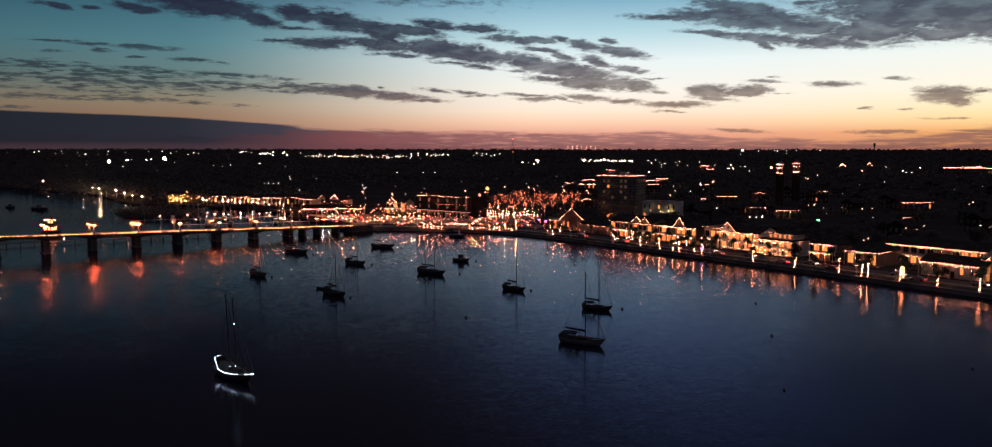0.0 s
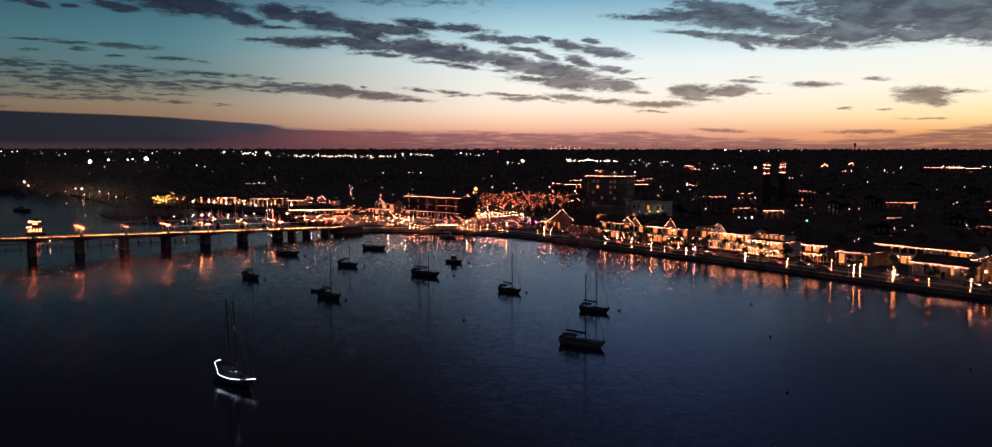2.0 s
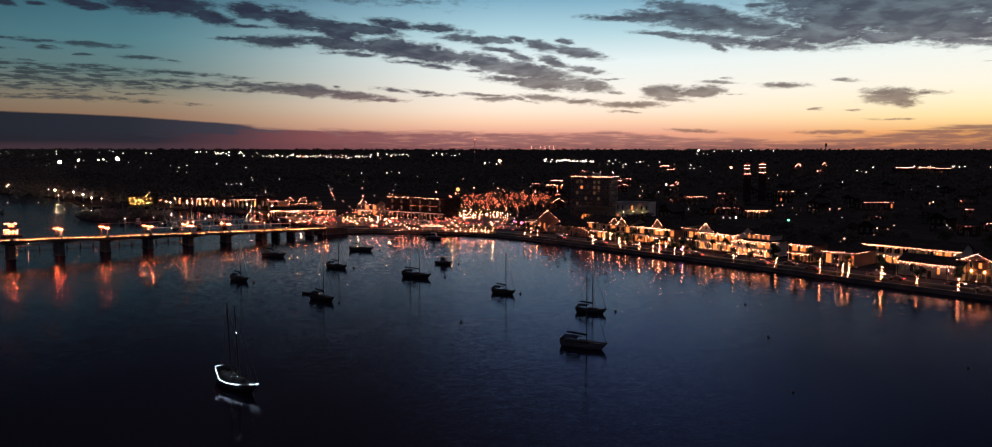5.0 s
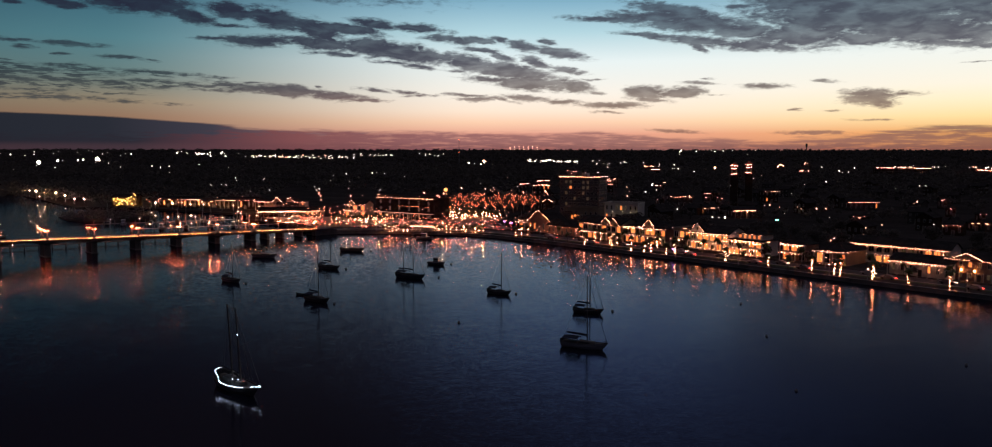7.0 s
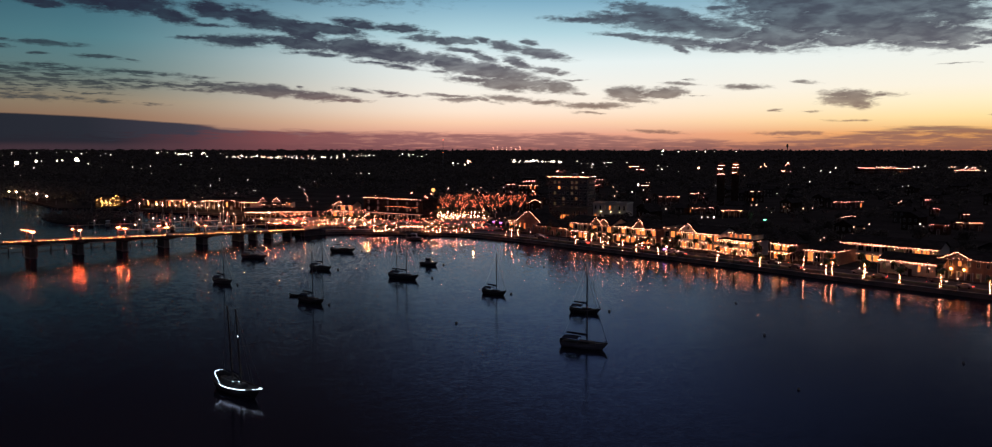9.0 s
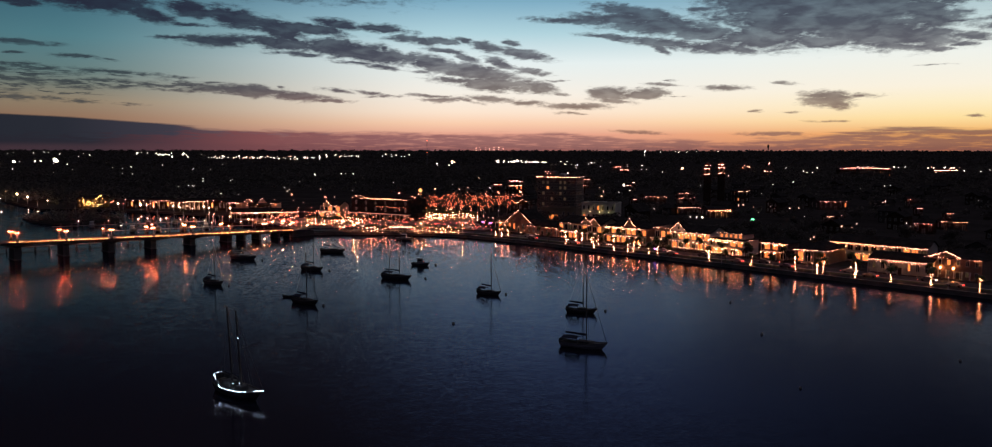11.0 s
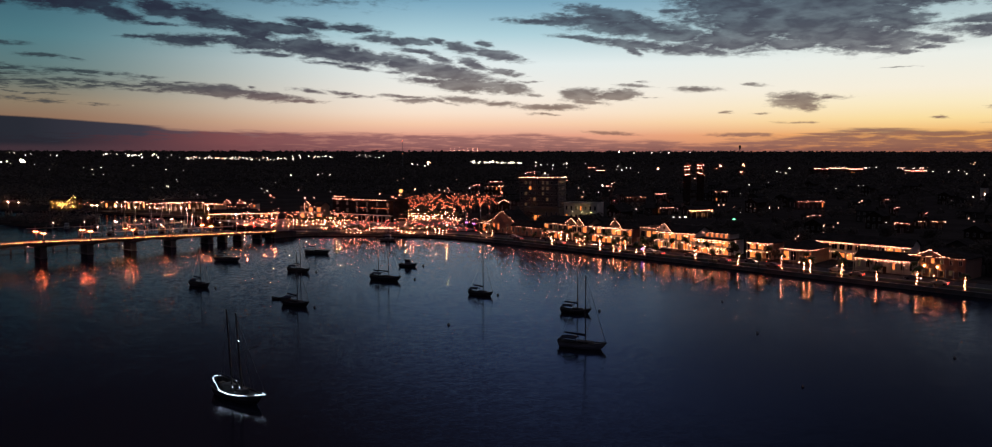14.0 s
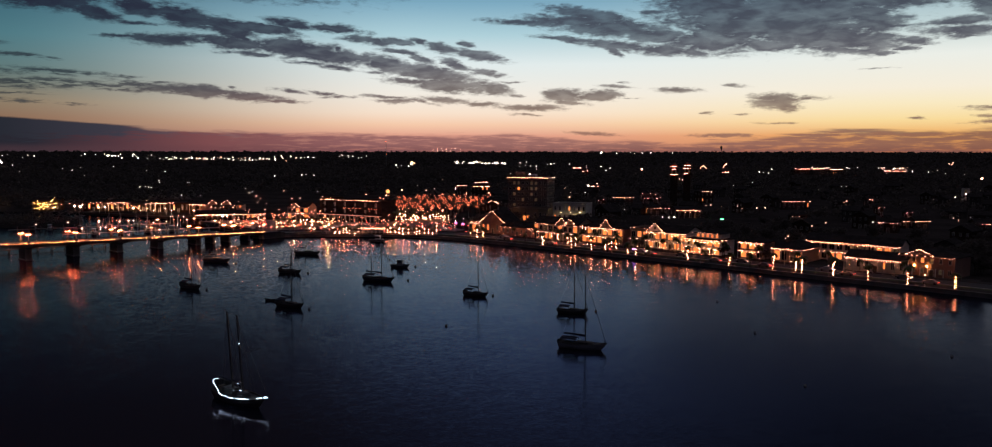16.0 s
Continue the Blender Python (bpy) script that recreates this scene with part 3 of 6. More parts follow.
def string(points, step=0.42, r=0.05, sag=0.0, seed=1, bm=None):
    """Bulbs strung along a line of points, slightly uneven."""
    bm, rnd = bm or bmesh.new(), random.Random(seed)
    for a, b in zip(points, points[1:]):
        a, b = Vector(a), Vector(b)
        n = max(1, int((b - a).length / step))
        for i in range(n):
            f = (i + rnd.random() * 0.5) / n
            p = a.lerp(b, f) + Vector((rnd.uniform(-1, 1), rnd.uniform(-1, 1), rnd.uniform(-1, 1))) * 0.05
            p.z -= sag * 4 * f * (1 - f)
            if rnd.random() > 0.04:
                bulb(bm, p, r * rnd.uniform(0.8, 1.15))
    return bm


def lights(points, parent, material=None, label="string of warm white bulbs", **kw):
    return tagged(part("light_string", string(points, seed=len(bpy.data.objects), **kw), material or BULB, parent, label), kind="stuff")


def joined(verts, faces, name, material, label, category="", kind="stuff", parent=None):
    me = bpy.data.meshes.new(name)
    me.from_pydata(verts, [], faces)
    me.materials.append(material)
    ob = new(name, me)
    ob.parent = parent
    return tagged(ob, label, category, "", kind)


# ------------------------------------------------------------------ water, ground, seawall
GROUND = 1.15
part("water", box(-4900, -900, -3, 4900, 4880, 0), WATER)
tagged(bpy.data.objects["water"], "dark blue rippled bay water at dusk", "water", "", "structure")

# the street axes: along the seawall (to the south) and inland from it
S0, SE, SN = Vector((18, 340, 0)), Vector((0.665, -0.746, 0)), Vector((0.746, 0.665, 0))
STREET = math.degrees(math.atan2(SE.y, SE.x))


def street(u, v, z=GROUND, turn=0.0):
    """A pose at u metres along the seawall and v metres inland of it."""
    p = S0 + u * SE + v * SN
    return pose(p.x, p.y, z, 0, 0, STREET + turn)


def street_point(u, v, z=GROUND):
    p = S0 + u * SE + v * SN
    return Vector((p.x, p.y, z))


SHORE = [(332, -8), (202, 137), (136.0, 213.9), (111.0, 241.5), (98.0, 256.9), (83.0, 274.1), (65.0, 294.4), (45.0, 315.9), (20.9, 342.4), (8, 355), (-6, 368), (-23, 377), (-43, 381), (-70, 384), (-80, 381), (-89, 374)]
MARINA = [(-96, 390), (-112, 414), (-144, 446), (-150, 478), (-194, 507), (-246, 531), (-288, 537), (-363, 628), (-412, 680), (-458, 698), (-492, 740), (-545, 748), (-800, 760), (-1600, 800), (-4900, 900)]
FAR_Y, END_Y, END_Z = 1500, 4850, 27.0


def ground_sheet():
    """The town's ground: flat to the far woods, then rising gently to the horizon."""
    bm = bmesh.new()
    rim = [(4900, -10)] + SHORE + MARINA
    edge = [bm.verts.new((x, y, GROUND)) for x, y in rim]
    xs = [-4900, -3600, -2400, -1500, -700, 0, 700, 1500, 2400, 3600, 4900]
    back_row = [bm.verts.new((x, FAR_Y, GROUND)) for x in xs]
    f = bm.faces.new(edge + back_row)
    bmesh.ops.triangulate(bm, faces=[f])
    prev = back_row
    for k in range(1, 7):
        y = FAR_Y + (END_Y - FAR_Y) * k / 6
        row = [bm.verts.new((x, y, GROUND + (END_Z - GROUND) * (k / 6) ** 1.2 + noise.noise((x * 0.001, y * 0.001, 3)) * 2)) for x in xs]
        for i in range(len(xs) - 1):
            bm.faces.new((prev[i], prev[i + 1], row[i + 1], row[i]))
        prev = row
    skirt = [bm.verts.new((v.co.x, v.co.y, -2.5)) for v in edge]
    for i in range(len(edge) - 1):
        bm.faces.new((edge[i], edge[i + 1], skirt[i + 1], skirt[i]))
    bmesh.ops.recalc_face_normals(bm, faces=bm.faces)
    return tagged(part("ground", bm, EARTH), "dark ground of the town under the trees", "ground", "", "structure")


ground_sheet()


def wall_along(points, inner, outer, z0, z1, bm=None):
    """A solid band that follows a line, from inner to outer metres off it (to the land side)."""
    bm = bm or bmesh.new()
    pts, rows = [Vector((x, y, 0)) for x, y in points], []
    for i, p in enumerate(pts):
        d = (pts[min(i + 1, len(pts) - 1)] - pts[max(i - 1, 0)]).normalized()
        side = Vector((d.y, -d.x, 0))
        rows.append([bm.verts.new(p + side * o + Vector((0, 0, z))) for o, z in ((inner, z0), (outer, z0), (outer, z1), (inner, z1))])
    for a, b in zip(rows, rows[1:]):
        for i in range(4):
            bm.faces.new((a[i], a[(i + 1) % 4], b[(i + 1) % 4], b[i]))
    bm.faces.new(rows[0]), bm.faces.new(rows[-1][::-1])
    bmesh.ops.recalc_face_normals(bm, faces=bm.faces)
    return bm



def spit():
    """A low point of land in front of the marina."""
    bm = bmesh.new()
    rim = [(-207, 437), (-199, 452), (-208, 478), (-226, 497), (-252, 503), (-268, 492), (-262, 470), (-247, 450), (-230, 438), (-217, 432)]
    top = [bm.verts.new((x, y, 0.7 + 0.2 * (i % 2))) for i, (x, y) in enumerate(rim)]
    mid = bm.verts.new((-234, 470, 1.2))
    foot = [bm.verts.new((-234 + (x + 234) * 1.06, 470 + (y - 470) * 1.06, -1.5)) for x, y in rim]
    for i in range(len(rim)):
        j = (i + 1) % len(rim)
        bm.faces.new((top[i], top[j], mid)), bm.faces.new((foot[i], foot[j], top[j], top[i]))
    bmesh.ops.recalc_face_normals(bm, faces=bm.faces)
    return tagged(part("spit", bm, EARTH), "low dark spit of land beyond the bridge", "ground", "", "structure")


spit()
wall = tagged(part("seawall", wall_along(SHORE, -0.5, 0.5, -2, 1.2), SEAWALL), "dark wet stone seawall along the bay", "seawall", "", "structure")
part("coping", wall_along(SHORE, -0.62, 0.6, 1.2, 1.34), SEAWALL, wall, "worn concrete coping")
tagged(part("promenade", wall_along(SHORE, 0.6, 5.5, GROUND - 0.3, GROUND + 0.12), PAVING), "pale paved promenade behind the seawall", "pavement", "", "structure")
tagged(part("verge", wall_along(SHORE, 5.5, 8.5, GROUND - 0.3, GROUND + 0.06), LAWN), "grass verge with palms beside the bayfront road", "grass", "", "structure")
tagged(part("road", wall_along(SHORE, 9.0, 18.0, GROUND - 0.3, GROUND + 0.03), ASPHALT), "dark asphalt bayfront road", "road", "", "structure")
tagged(part("kerb", wall_along(SHORE, 8.5, 9.0, GROUND - 0.3, GROUND + 0.15), CONCRETE), "concrete kerb of the bayfront road", "kerb", "", "structure")
tagged(part("pavement", wall_along(SHORE, 18.0, 22.0, GROUND - 0.3, GROUND + 0.14), PAVING), "pavement in front of the bayfront houses", "pavement", "", "structure")


def plaza():
    """The paved plaza and road at the bridge head."""
    bm = bmesh.new()
    rim = [(-8, 378), (-24, 384), (-43, 387.5), (-87, 392), (-104, 418), (-122, 440), (-138, 458), (-100, 464), (-80, 452), (-40, 440), (-14, 470), (2, 462), (-4, 420), (6, 398)]
    bm.faces.new([bm.verts.new((x, y, GROUND + 0.02)) for x, y in rim[::-1]])
    bmesh.ops.triangulate(bm, faces=bm.faces)
    lo = bmesh.ops.extrude_face_region(bm, geom=bm.faces[:])
    bmesh.ops.translate(bm, verts=[v for v in lo["geom"] if isinstance(v, bmesh.types.BMVert)], vec=(0, 0, -0.4))
    bmesh.ops.recalc_face_normals(bm, faces=bm.faces)
    return tagged(part("plaza", bm, PLAZA_PAVING), "paved plaza at the bridge head", "pavement", "", "structure")


plaza()
tagged(part("forecourt", wall_along(SHORE[2:10], 22.0, 25.0, GROUND - 0.3, GROUND + 0.1), PAVING), "paved forecourt of the bayfront houses", "pavement", "", "structure")


# ------------------------------------------------------------------ trees
def leaves(rnd, n, rx, rz, cz, size):
    """Leaf clumps spread unevenly over several lobes."""
    vs, fs = [], []
    lobes = [(Vector((rnd.uniform(-0.6, 0.6) * rx, rnd.uniform(-0.6, 0.6) * rx, cz + rnd.uniform(-0.35, 0.55) * rz)), rnd.uniform(0.35, 0.62)) for _ in range(7)]
    for _ in range(n):
        c, k = rnd.choice(lobes)
        d = Vector((rnd.gauss(0, 1), rnd.gauss(0, 1), rnd.gauss(0, 1))).normalized() * rnd.uniform(0.55, 1.08)
        p = c + Vector((d.x * rx * k, d.y * rx * k, d.z * rz * k))
        a = Vector((rnd.gauss(0, 1), rnd.gauss(0, 1), rnd.gauss(0, 0.6))).normalized()
        b = a.cross(Vector((rnd.gauss(0, 1), rnd.gauss(0, 1), rnd.gauss(0, 1)))).normalized()
        s = size * rnd.uniform(0.6, 1.3)
        i = len(vs)
        vs += [p - a * s, p - b * s * 0.6 + a * 0.2 * s, p + a * s, p + b * s * 0.6 - a * 0.1 * s]
        fs.append((i, i + 1, i + 2, i + 3))
    return vs, fs


def oak(seed, spread=5.0, height=9.0, lit=None):
    rnd = random.Random(seed)
    t = thing("oak_tree", "dark live oak with a broad uneven crown" if not lit else "street oak hung all over with amber bulbs", "tree", None, "trees of the town" if not lit else "lit trees of the plaza")
    bm = rod((0, 0, -0.3), (rnd.uniform(-0.3, 0.3), rnd.uniform(-0.3, 0.3), height * 0.4), 0.42, 0.3, 7)
    for k in range(6):
        a = k * 1.05 + rnd.random()
        rod((0, 0, height * 0.33), (math.cos(a) * spread * 0.6, math.sin(a) * spread * 0.6, height * rnd.uniform(0.6, 0.85)), 0.2, 0.06, 5, bm)
    part("trunk", bm, BARK, t)
    vs, fs = leaves(rnd, 420 if not lit else 200, spread, height * 0.36, height * 0.66, 0.62)
    joined(vs, fs, "crown", LEAF, "", kind="", parent=t)
    if lit:
        bm = bmesh.new()
        for k in range(26):
            a = rnd.random() * 6.28
            tip = Vector((math.cos(a) * spread * rnd.uniform(0.4, 0.95), math.sin(a) * spread * rnd.uniform(0.4, 0.95), height * rnd.uniform(0.7, 1.05)))
            string([(0, 0, height * 0.35), tip * 0.6 + Vector((0, 0, height * 0.2)), tip], 0.34, 0.05, 0, seed + k, bm)
        tagged(part("light_string", bm, lit, t, "amber bulbs along the boughs"), kind="stuff")
    return t


def palm(seed, height, lit=True, crown=True, label=""):
    rnd = random.Random(seed)
    t = thing("palm_tree", label or "sabal palm with its trunk wrapped in warm bulbs", "palm tree", None, "wrapped palms of the bayfront")
    bm, lean = bmesh.new(), Vector((rnd.uniform(-0.05, 0.05), rnd.uniform(-0.05, 0.05), 1)) * height
    for k in range(5):
        rod(lean * (k / 5) - Vector((0, 0, 0.2 if k == 0 else 0)), lean * ((k + 1) / 5), 0.15 + 0.02 * (k % 2), 0.13, 7, bm)
    part("trunk", bm, BARK, t)
    if crown:
        bm = bmesh.new()
        for k in range(18):
            a, droop = k * 2.4, rnd.uniform(-0.5, 0.9)
            d, size = Vector((math.cos(a), math.sin(a), 0)), rnd.uniform(1.5, 2.1)
            w = Vector((-d.y, d.x, 0))
            prev = None
            for j in range(5):
                f = j / 4
                c = lean + d * size * f + Vector((0, 0, size * (droop * f - 0.75 * f * f)))
                h = 0.42 * math.sin(math.pi * min(1, 0.15 + f * 0.85)) + 0.03
                row = [bm.verts.new(c + w * h - Vector((0, 0, 0.25 * h))), bm.verts.new(c), bm.verts.new(c - w * h - Vector((0, 0, 0.25 * h)))]
                if prev:
                    bm.faces.new((prev[0], prev[1], row[1], row[0])), bm.faces.new((prev[1], prev[2], row[2], row[1]))
                prev = row
        part("crown", bm, FROND, t)
    if lit:
        bm, turns = bmesh.new(), int(height / 0.3)
        for i in range(turns * 6):
            f, a = i / (turns * 6), i * 1.05
            bulb(bm, lean * (0.06 + 0.9 * f) + Vector((math.cos(a), math.sin(a), 0)) * 0.17, rnd.uniform(0.028, 0.038))
        tagged(part("light_wrap", bm, WRAP, t, "warm bulbs wound round the trunk"), kind="stuff")
    return t


def place(proto, m, scale=1.0):
    c = copy_thing(proto, m)
    c.scale = (scale,) * 3
    return c


# ------------------------------------------------------------------ boats
def hull_mesh(L, B, free, sheer, transom=0.75, draft=0.35, rake=0.11):
    bm, rows, n = bmesh.new(), [], 13
    for i in range(n):
        f = i / (n - 1)
        x = -L / 2 + L * f
        half = B / 2 * (transom + (1 - transom) * math.sin(min(1, f / 0.42) * math.pi / 2)) if f < 0.42 else B / 2 * max(0.02, 1 - ((f - 0.42) / 0.58) ** 2.1)
        top = free + sheer * (2 * f - 0.85) ** 2 + sheer * 0.5 * max(0, f - 0.6)
        x_top = x + (0.06 * L * max(0, f - 0.75) * 4 * 0.5 if f > 0.75 else 0)
        row = []
        for side, zf in ((1, 1.0), (1, 0.45), (1, 0.0), (0, -1), (-1, 0.0), (-1, 0.45), (-1, 1.0)):
            w = half * (1.0 if zf == 1 else 0.93 if zf > 0 else 0.72) * side
            z = top * zf if zf >= 0 else -draft * (0.4 + 0.6 * math.sin(math.pi * f))
            tuck = (rake * L * max(0, f - 0.55) / 0.45 - rake * 0.3 * L * max(0, 0.35 - f) / 0.35) * (1 - max(zf, 0) ** 0.8)
            row.append(bm.verts.new((x + (x_top - x) * max(zf, 0) - tuck, w, z)))
        rows.append(row)
    for a, b in zip(rows, rows[1:]):
        for k in range(6):
            bm.faces.new((a[k], a[k + 1], b[k + 1], b[k]))
    bm.faces.new(rows[0]), bm.faces.new(rows[-1][::-1])
    bmesh.ops.recalc_face_normals(bm, faces=bm.faces)
    rim = [(r[0].co.copy(), r[6].co.copy()) for r in rows]
    return bm, rim


def deck_mesh(rim, drop=0.08):
    bm, rows = bmesh.new(), []
    for a, b in rim:
        mid = (a + b) / 2
        rows.append([bm.verts.new(a.lerp(mid, 0.06) - Vector((0, 0, drop))), bm.verts.new(mid + Vector((0, 0, 0.04 - drop))), bm.verts.new(b.lerp(mid, 0.06) - Vector((0, 0, drop)))])
    for a, b in zip(rows, rows[1:]):
        bm.faces.new((a[0], a[1], b[1], b[0])), bm.faces.new((a[1], a[2], b[2], b[1]))
    bmesh.ops.recalc_face_normals(bm, faces=bm.faces)
    return bm


def cabin_mesh(x0, x1, w, z0, z1, rake=0.5):
    bm = bmesh.new()
    lo = [(x0, -w), (x1, -w * 0.7), (x1, w * 0.7), (x0, w)]
    hi = [(x0 + 0.1, -w * 0.82), (x1 - rake, -w * 0.55), (x1 - rake, w * 0.55), (x0 + 0.1, w * 0.82)]
    a = [bm.verts.new((x, y, z0)) for x, y in lo]
    b = [bm.verts.new((x, y, z1)) for x, y in hi]
    top = bm.verts.new(((x0 + x1 - rake) / 2, 0, z1 + 0.08))
    for i in range(4):
        j = (i + 1) % 4
        bm.faces.new((a[i], a[j], b[j], b[i])), bm.faces.new((b[i], b[j], top))
    bm.faces.new(a[::-1])
    return bm


def strip(rim, side, z_off, r, bm):
    """A round rail along one gunwale."""
    pts, prev = [row[side] + Vector((0, 0, z_off)) for row in rim], None
    for i, p in enumerate(pts):
        q = (pts[min(i + 1, len(pts) - 1)] - pts[max(i - 1, 0)]).to_track_quat("Z", "Y")
        ring = [bm.verts.new(p + q @ Vector((r * math.cos(a), r * math.sin(a), 0))) for a in (0, 1.257, 2.513, 3.77, 5.027)]
        if prev:
            for k in range(5):
                bm.faces.new((prev[k], prev[(k + 1) % 5], ring[(k + 1) % 5], ring[k]))
        prev = ring
    return bm


def sailboat(label, x, y, heading, L, B, hull_mat, masts, canopy=True, wheelhouse=False, heel=0.0):
    """masts: (place along the hull from the stern 0..1, height above the deck, boom length)."""
    t = thing("sailboat" if masts else "motorboat", label, "boat", pose(x, y, 0, heel, 0, heading), "moored boats")
    free = 0.08 * L + 0.2
    bm, rim = hull_mesh(L, B, free, 0.34, 0.82)
    part("hull", bm, hull_mat, t)
    part("deck", deck_mesh(rim), DECK, t)
    for side in (0, 1):
        part("rub_rail", strip(rim, side, 0.02, 0.05, bmesh.new()), SPAR, t)
    z = free + 0.02
    if wheelhouse:
        part("wheelhouse", cabin_mesh(-L * 0.16, L * 0.16, B * 0.34, z, z + 1.7, 0.35), HULL_WHITE, t)
        part("roof", box(-L * 0.22, -B * 0.34, z + 1.72, L * 0.13, B * 0.34, z + 1.84), HULL_WHITE, t)
        part("window_band", box(-L * 0.14, -B * 0.31, z + 1.0, L * 0.115, B * 0.31, z + 1.45), PANE, t)
        part("foredeck_cabin", cabin_mesh(L * 0.16, L * 0.34, B * 0.26, z, z + 0.5, 0.4), HULL_WHITE, t)
    else:
        part("cabin", cabin_mesh(-L * 0.12, L * 0.27, B * 0.3, z - 0.05, z + 0.48, 0.5), DECK, t)
        part("window_band", box(-L * 0.07, -B * 0.285, z + 0.16, L * 0.14, B * 0.285, z + 0.33), PANE, t)
    part("cockpit_coaming", cabin_mesh(-L * 0.42, -L * 0.14, B * 0.3, z - 0.05, z + 0.22, 0.1), DECK, t)
    if canopy:
        bm = bmesh.new()
        rows = []
        for k in range(6):
            f = k / 5
            rows.append([bm.verts.new((-L * 0.44 + L * 0.34 * f, B * 0.4 * math.cos(a), z + 0.85 + 0.55 * math.sin(a) - 0.12 * (2 * f - 1) ** 2)) for a in (0.15, 0.8, 1.57, 2.34, 2.99)])
        for a, b in zip(rows, rows[1:]):
            for k in range(4):
                bm.faces.new((a[k], a[k + 1], b[k + 1], b[k]))
        part("canopy", bm, CANVAS, t, "navy canvas spray canopy")
        for sx in (-0.43, -0.11):
            for sy in (-0.38, 0.38):
                part("canopy_post", rod((L * sx, B * sy, z), (L * sx, B * sy, z + 1.0), 0.03, 0.03, 5), SPAR, t)
    for sx, h, boom in masts:
        mx = -L / 2 + L * sx
        mast = part("mast", rod((mx, 0, z), (mx - h * 0.012, 0, z + h), 0.13, 0.085, 7), SPAR, t)
        part("spreader", rod((mx, -B * 0.28, z + h * 0.55), (mx, B * 0.28, z + h * 0.55), 0.035, 0.03, 5), SPAR, mast)
        if boom:
            part("boom", rod((mx, 0, z + 1.5), (mx - boom, 0, z + 1.8), 0.06, 0.05, 6), SPAR, mast)
            bm = bmesh.new()
            for k in range(5):
                f = k / 5
                rod((mx - 0.1 - boom * f * 0.95, 0, z + 1.68 + 0.28 * f), (mx - 0.1 - boom * (f + 0.2) * 0.95, 0, z + 1.68 + 0.28 * (f + 0.2)), 0.26 - 0.1 * f + 0.05 * (k % 2), 0.26 - 0.1 * (f + 0.2), 7, bm)
            part("furled_sail", bm, CANVAS, mast, "furled sail under a navy cover")
        for sy in (-1, 1):
            part("shroud", rod((mx, sy * B * 0.46, z), (mx, sy * B * 0.28, z + h * 0.55), 0.02, 0.02, 4), ROPE, t)
            part("shroud", rod((mx, sy * B * 0.28, z + h * 0.55), (mx, 0, z + h * 0.98), 0.02, 0.02, 4), ROPE, t)
    if masts:
        sx, h, _ = max(masts, key=lambda m: m[1])
        mx = -L / 2 + L * sx
        part("forestay", rod((L * 0.5, 0, z + 0.4), (mx, 0, z + h * 0.97), 0.05, 0.035, 5), ROPE, t, "forestay with a rolled jib")
        part("backstay", rod((-L * 0.49, 0, z + 0.1), (mx, 0, z + h * 0.98), 0.02, 0.02, 4), ROPE, t)
    if masts:
        rail = bmesh.new()
        for zz in (0.4, 0.75):
            rod((-L * 0.49, -B * 0.38, z + zz), (-L * 0.49, B * 0.38, z + zz), 0.025, 0.025, 5, rail)
            for sy in (-1, 1):
                rod((-L * 0.49, sy * B * 0.38, z + zz), (-L * 0.3, sy * B * 0.44, z + zz), 0.025, 0.025, 5, rail)
        for sy in (-1, 1):
            rod((-L * 0.49, sy * B * 0.38, z), (-L * 0.49, sy * B * 0.38, z + 0.8), 0.03, 0.03, 5, rail)
        part("stern_rail", rail, SPAR, t)
        part("rail_canvas", box(-L * 0.485, -B * 0.37, z + 0.08, -L * 0.475, B * 0.37, z + 0.7), CANVAS, t, "canvas dodger on the stern rail")
        part("outboard", cabin_mesh(-L * 0.54, -L * 0.5, 0.16, z - 0.2, z + 0.45, 0.2), HULL_DARK, t, "outboard motor on the stern")
    for k in range(3):
        px = L * (0.1 + 0.17 * k)
        for sy in (-1, 1):
            part("stanchion", rod((px, sy * B * 0.44 * (1 - 0.22 * k), z), (px, sy * B * 0.44 * (1 - 0.22 * k), z + 0.6), 0.02, 0.02, 4), SPAR, t)
    part("pulpit", rod((L * 0.44, -B * 0.12, z + 0.75), (L * 0.51, 0, z + 0.85), 0.03, 0.03, 5, rod((L * 0.44, B * 0.12, z + 0.75), (L * 0.51, 0, z + 0.85), 0.03, 0.03, 5)), SPAR, t)
    return t


sailboat("grey sloop with a furled mainsail moored in the bay", 18.2, 162.6, -26, 9.9, 3.1, HULL_WHITE, [(0.57, 14.2, 4.6)])
sailboat("dark sloop with a covered boom moored in the bay", 22.7, 197.6, -20, 7.6, 2.6, HULL_DARK, [(0.56, 11.7, 3.4)])
sailboat("small dark sloop with a bare mast at its mooring", 0.3, 223.4, -32, 7.4, 2.5, HULL_DARK, [(0.60, 11.0, 3.2)], canopy=True)
sailboat("dark two-masted ketch moored in the bay", -28.0, 251.0, -29, 10.6, 3.2, HULL_BLUE, [(0.25, 9.6, 2.0), (0.60, 13.9, 4.0)])
sailboat("small motor cruiser with a wheelhouse at its mooring", -22.3, 280.4, -22, 6.6, 2.5, HULL_BLUE, [], canopy=False, wheelhouse=True)
sailboat("dark sloop with a single thin mast at its mooring", -58.0, 270.2, -26, 8.3, 2.7, HULL_DARK, [(0.58, 8.9, 3.2)])
sailboat("broad dark motor sailer with a covered boom", -88.5, 298.2, -20, 10.4, 3.3, HULL_BLUE, [(0.5, 3.2, 3.6)])
sailboat("long dark motorboat moored off the seawall", -59.1, 317.4, -12, 10.0, 3.1, HULL_DARK, [(0.42, 3.0, 3.4)], canopy=False)
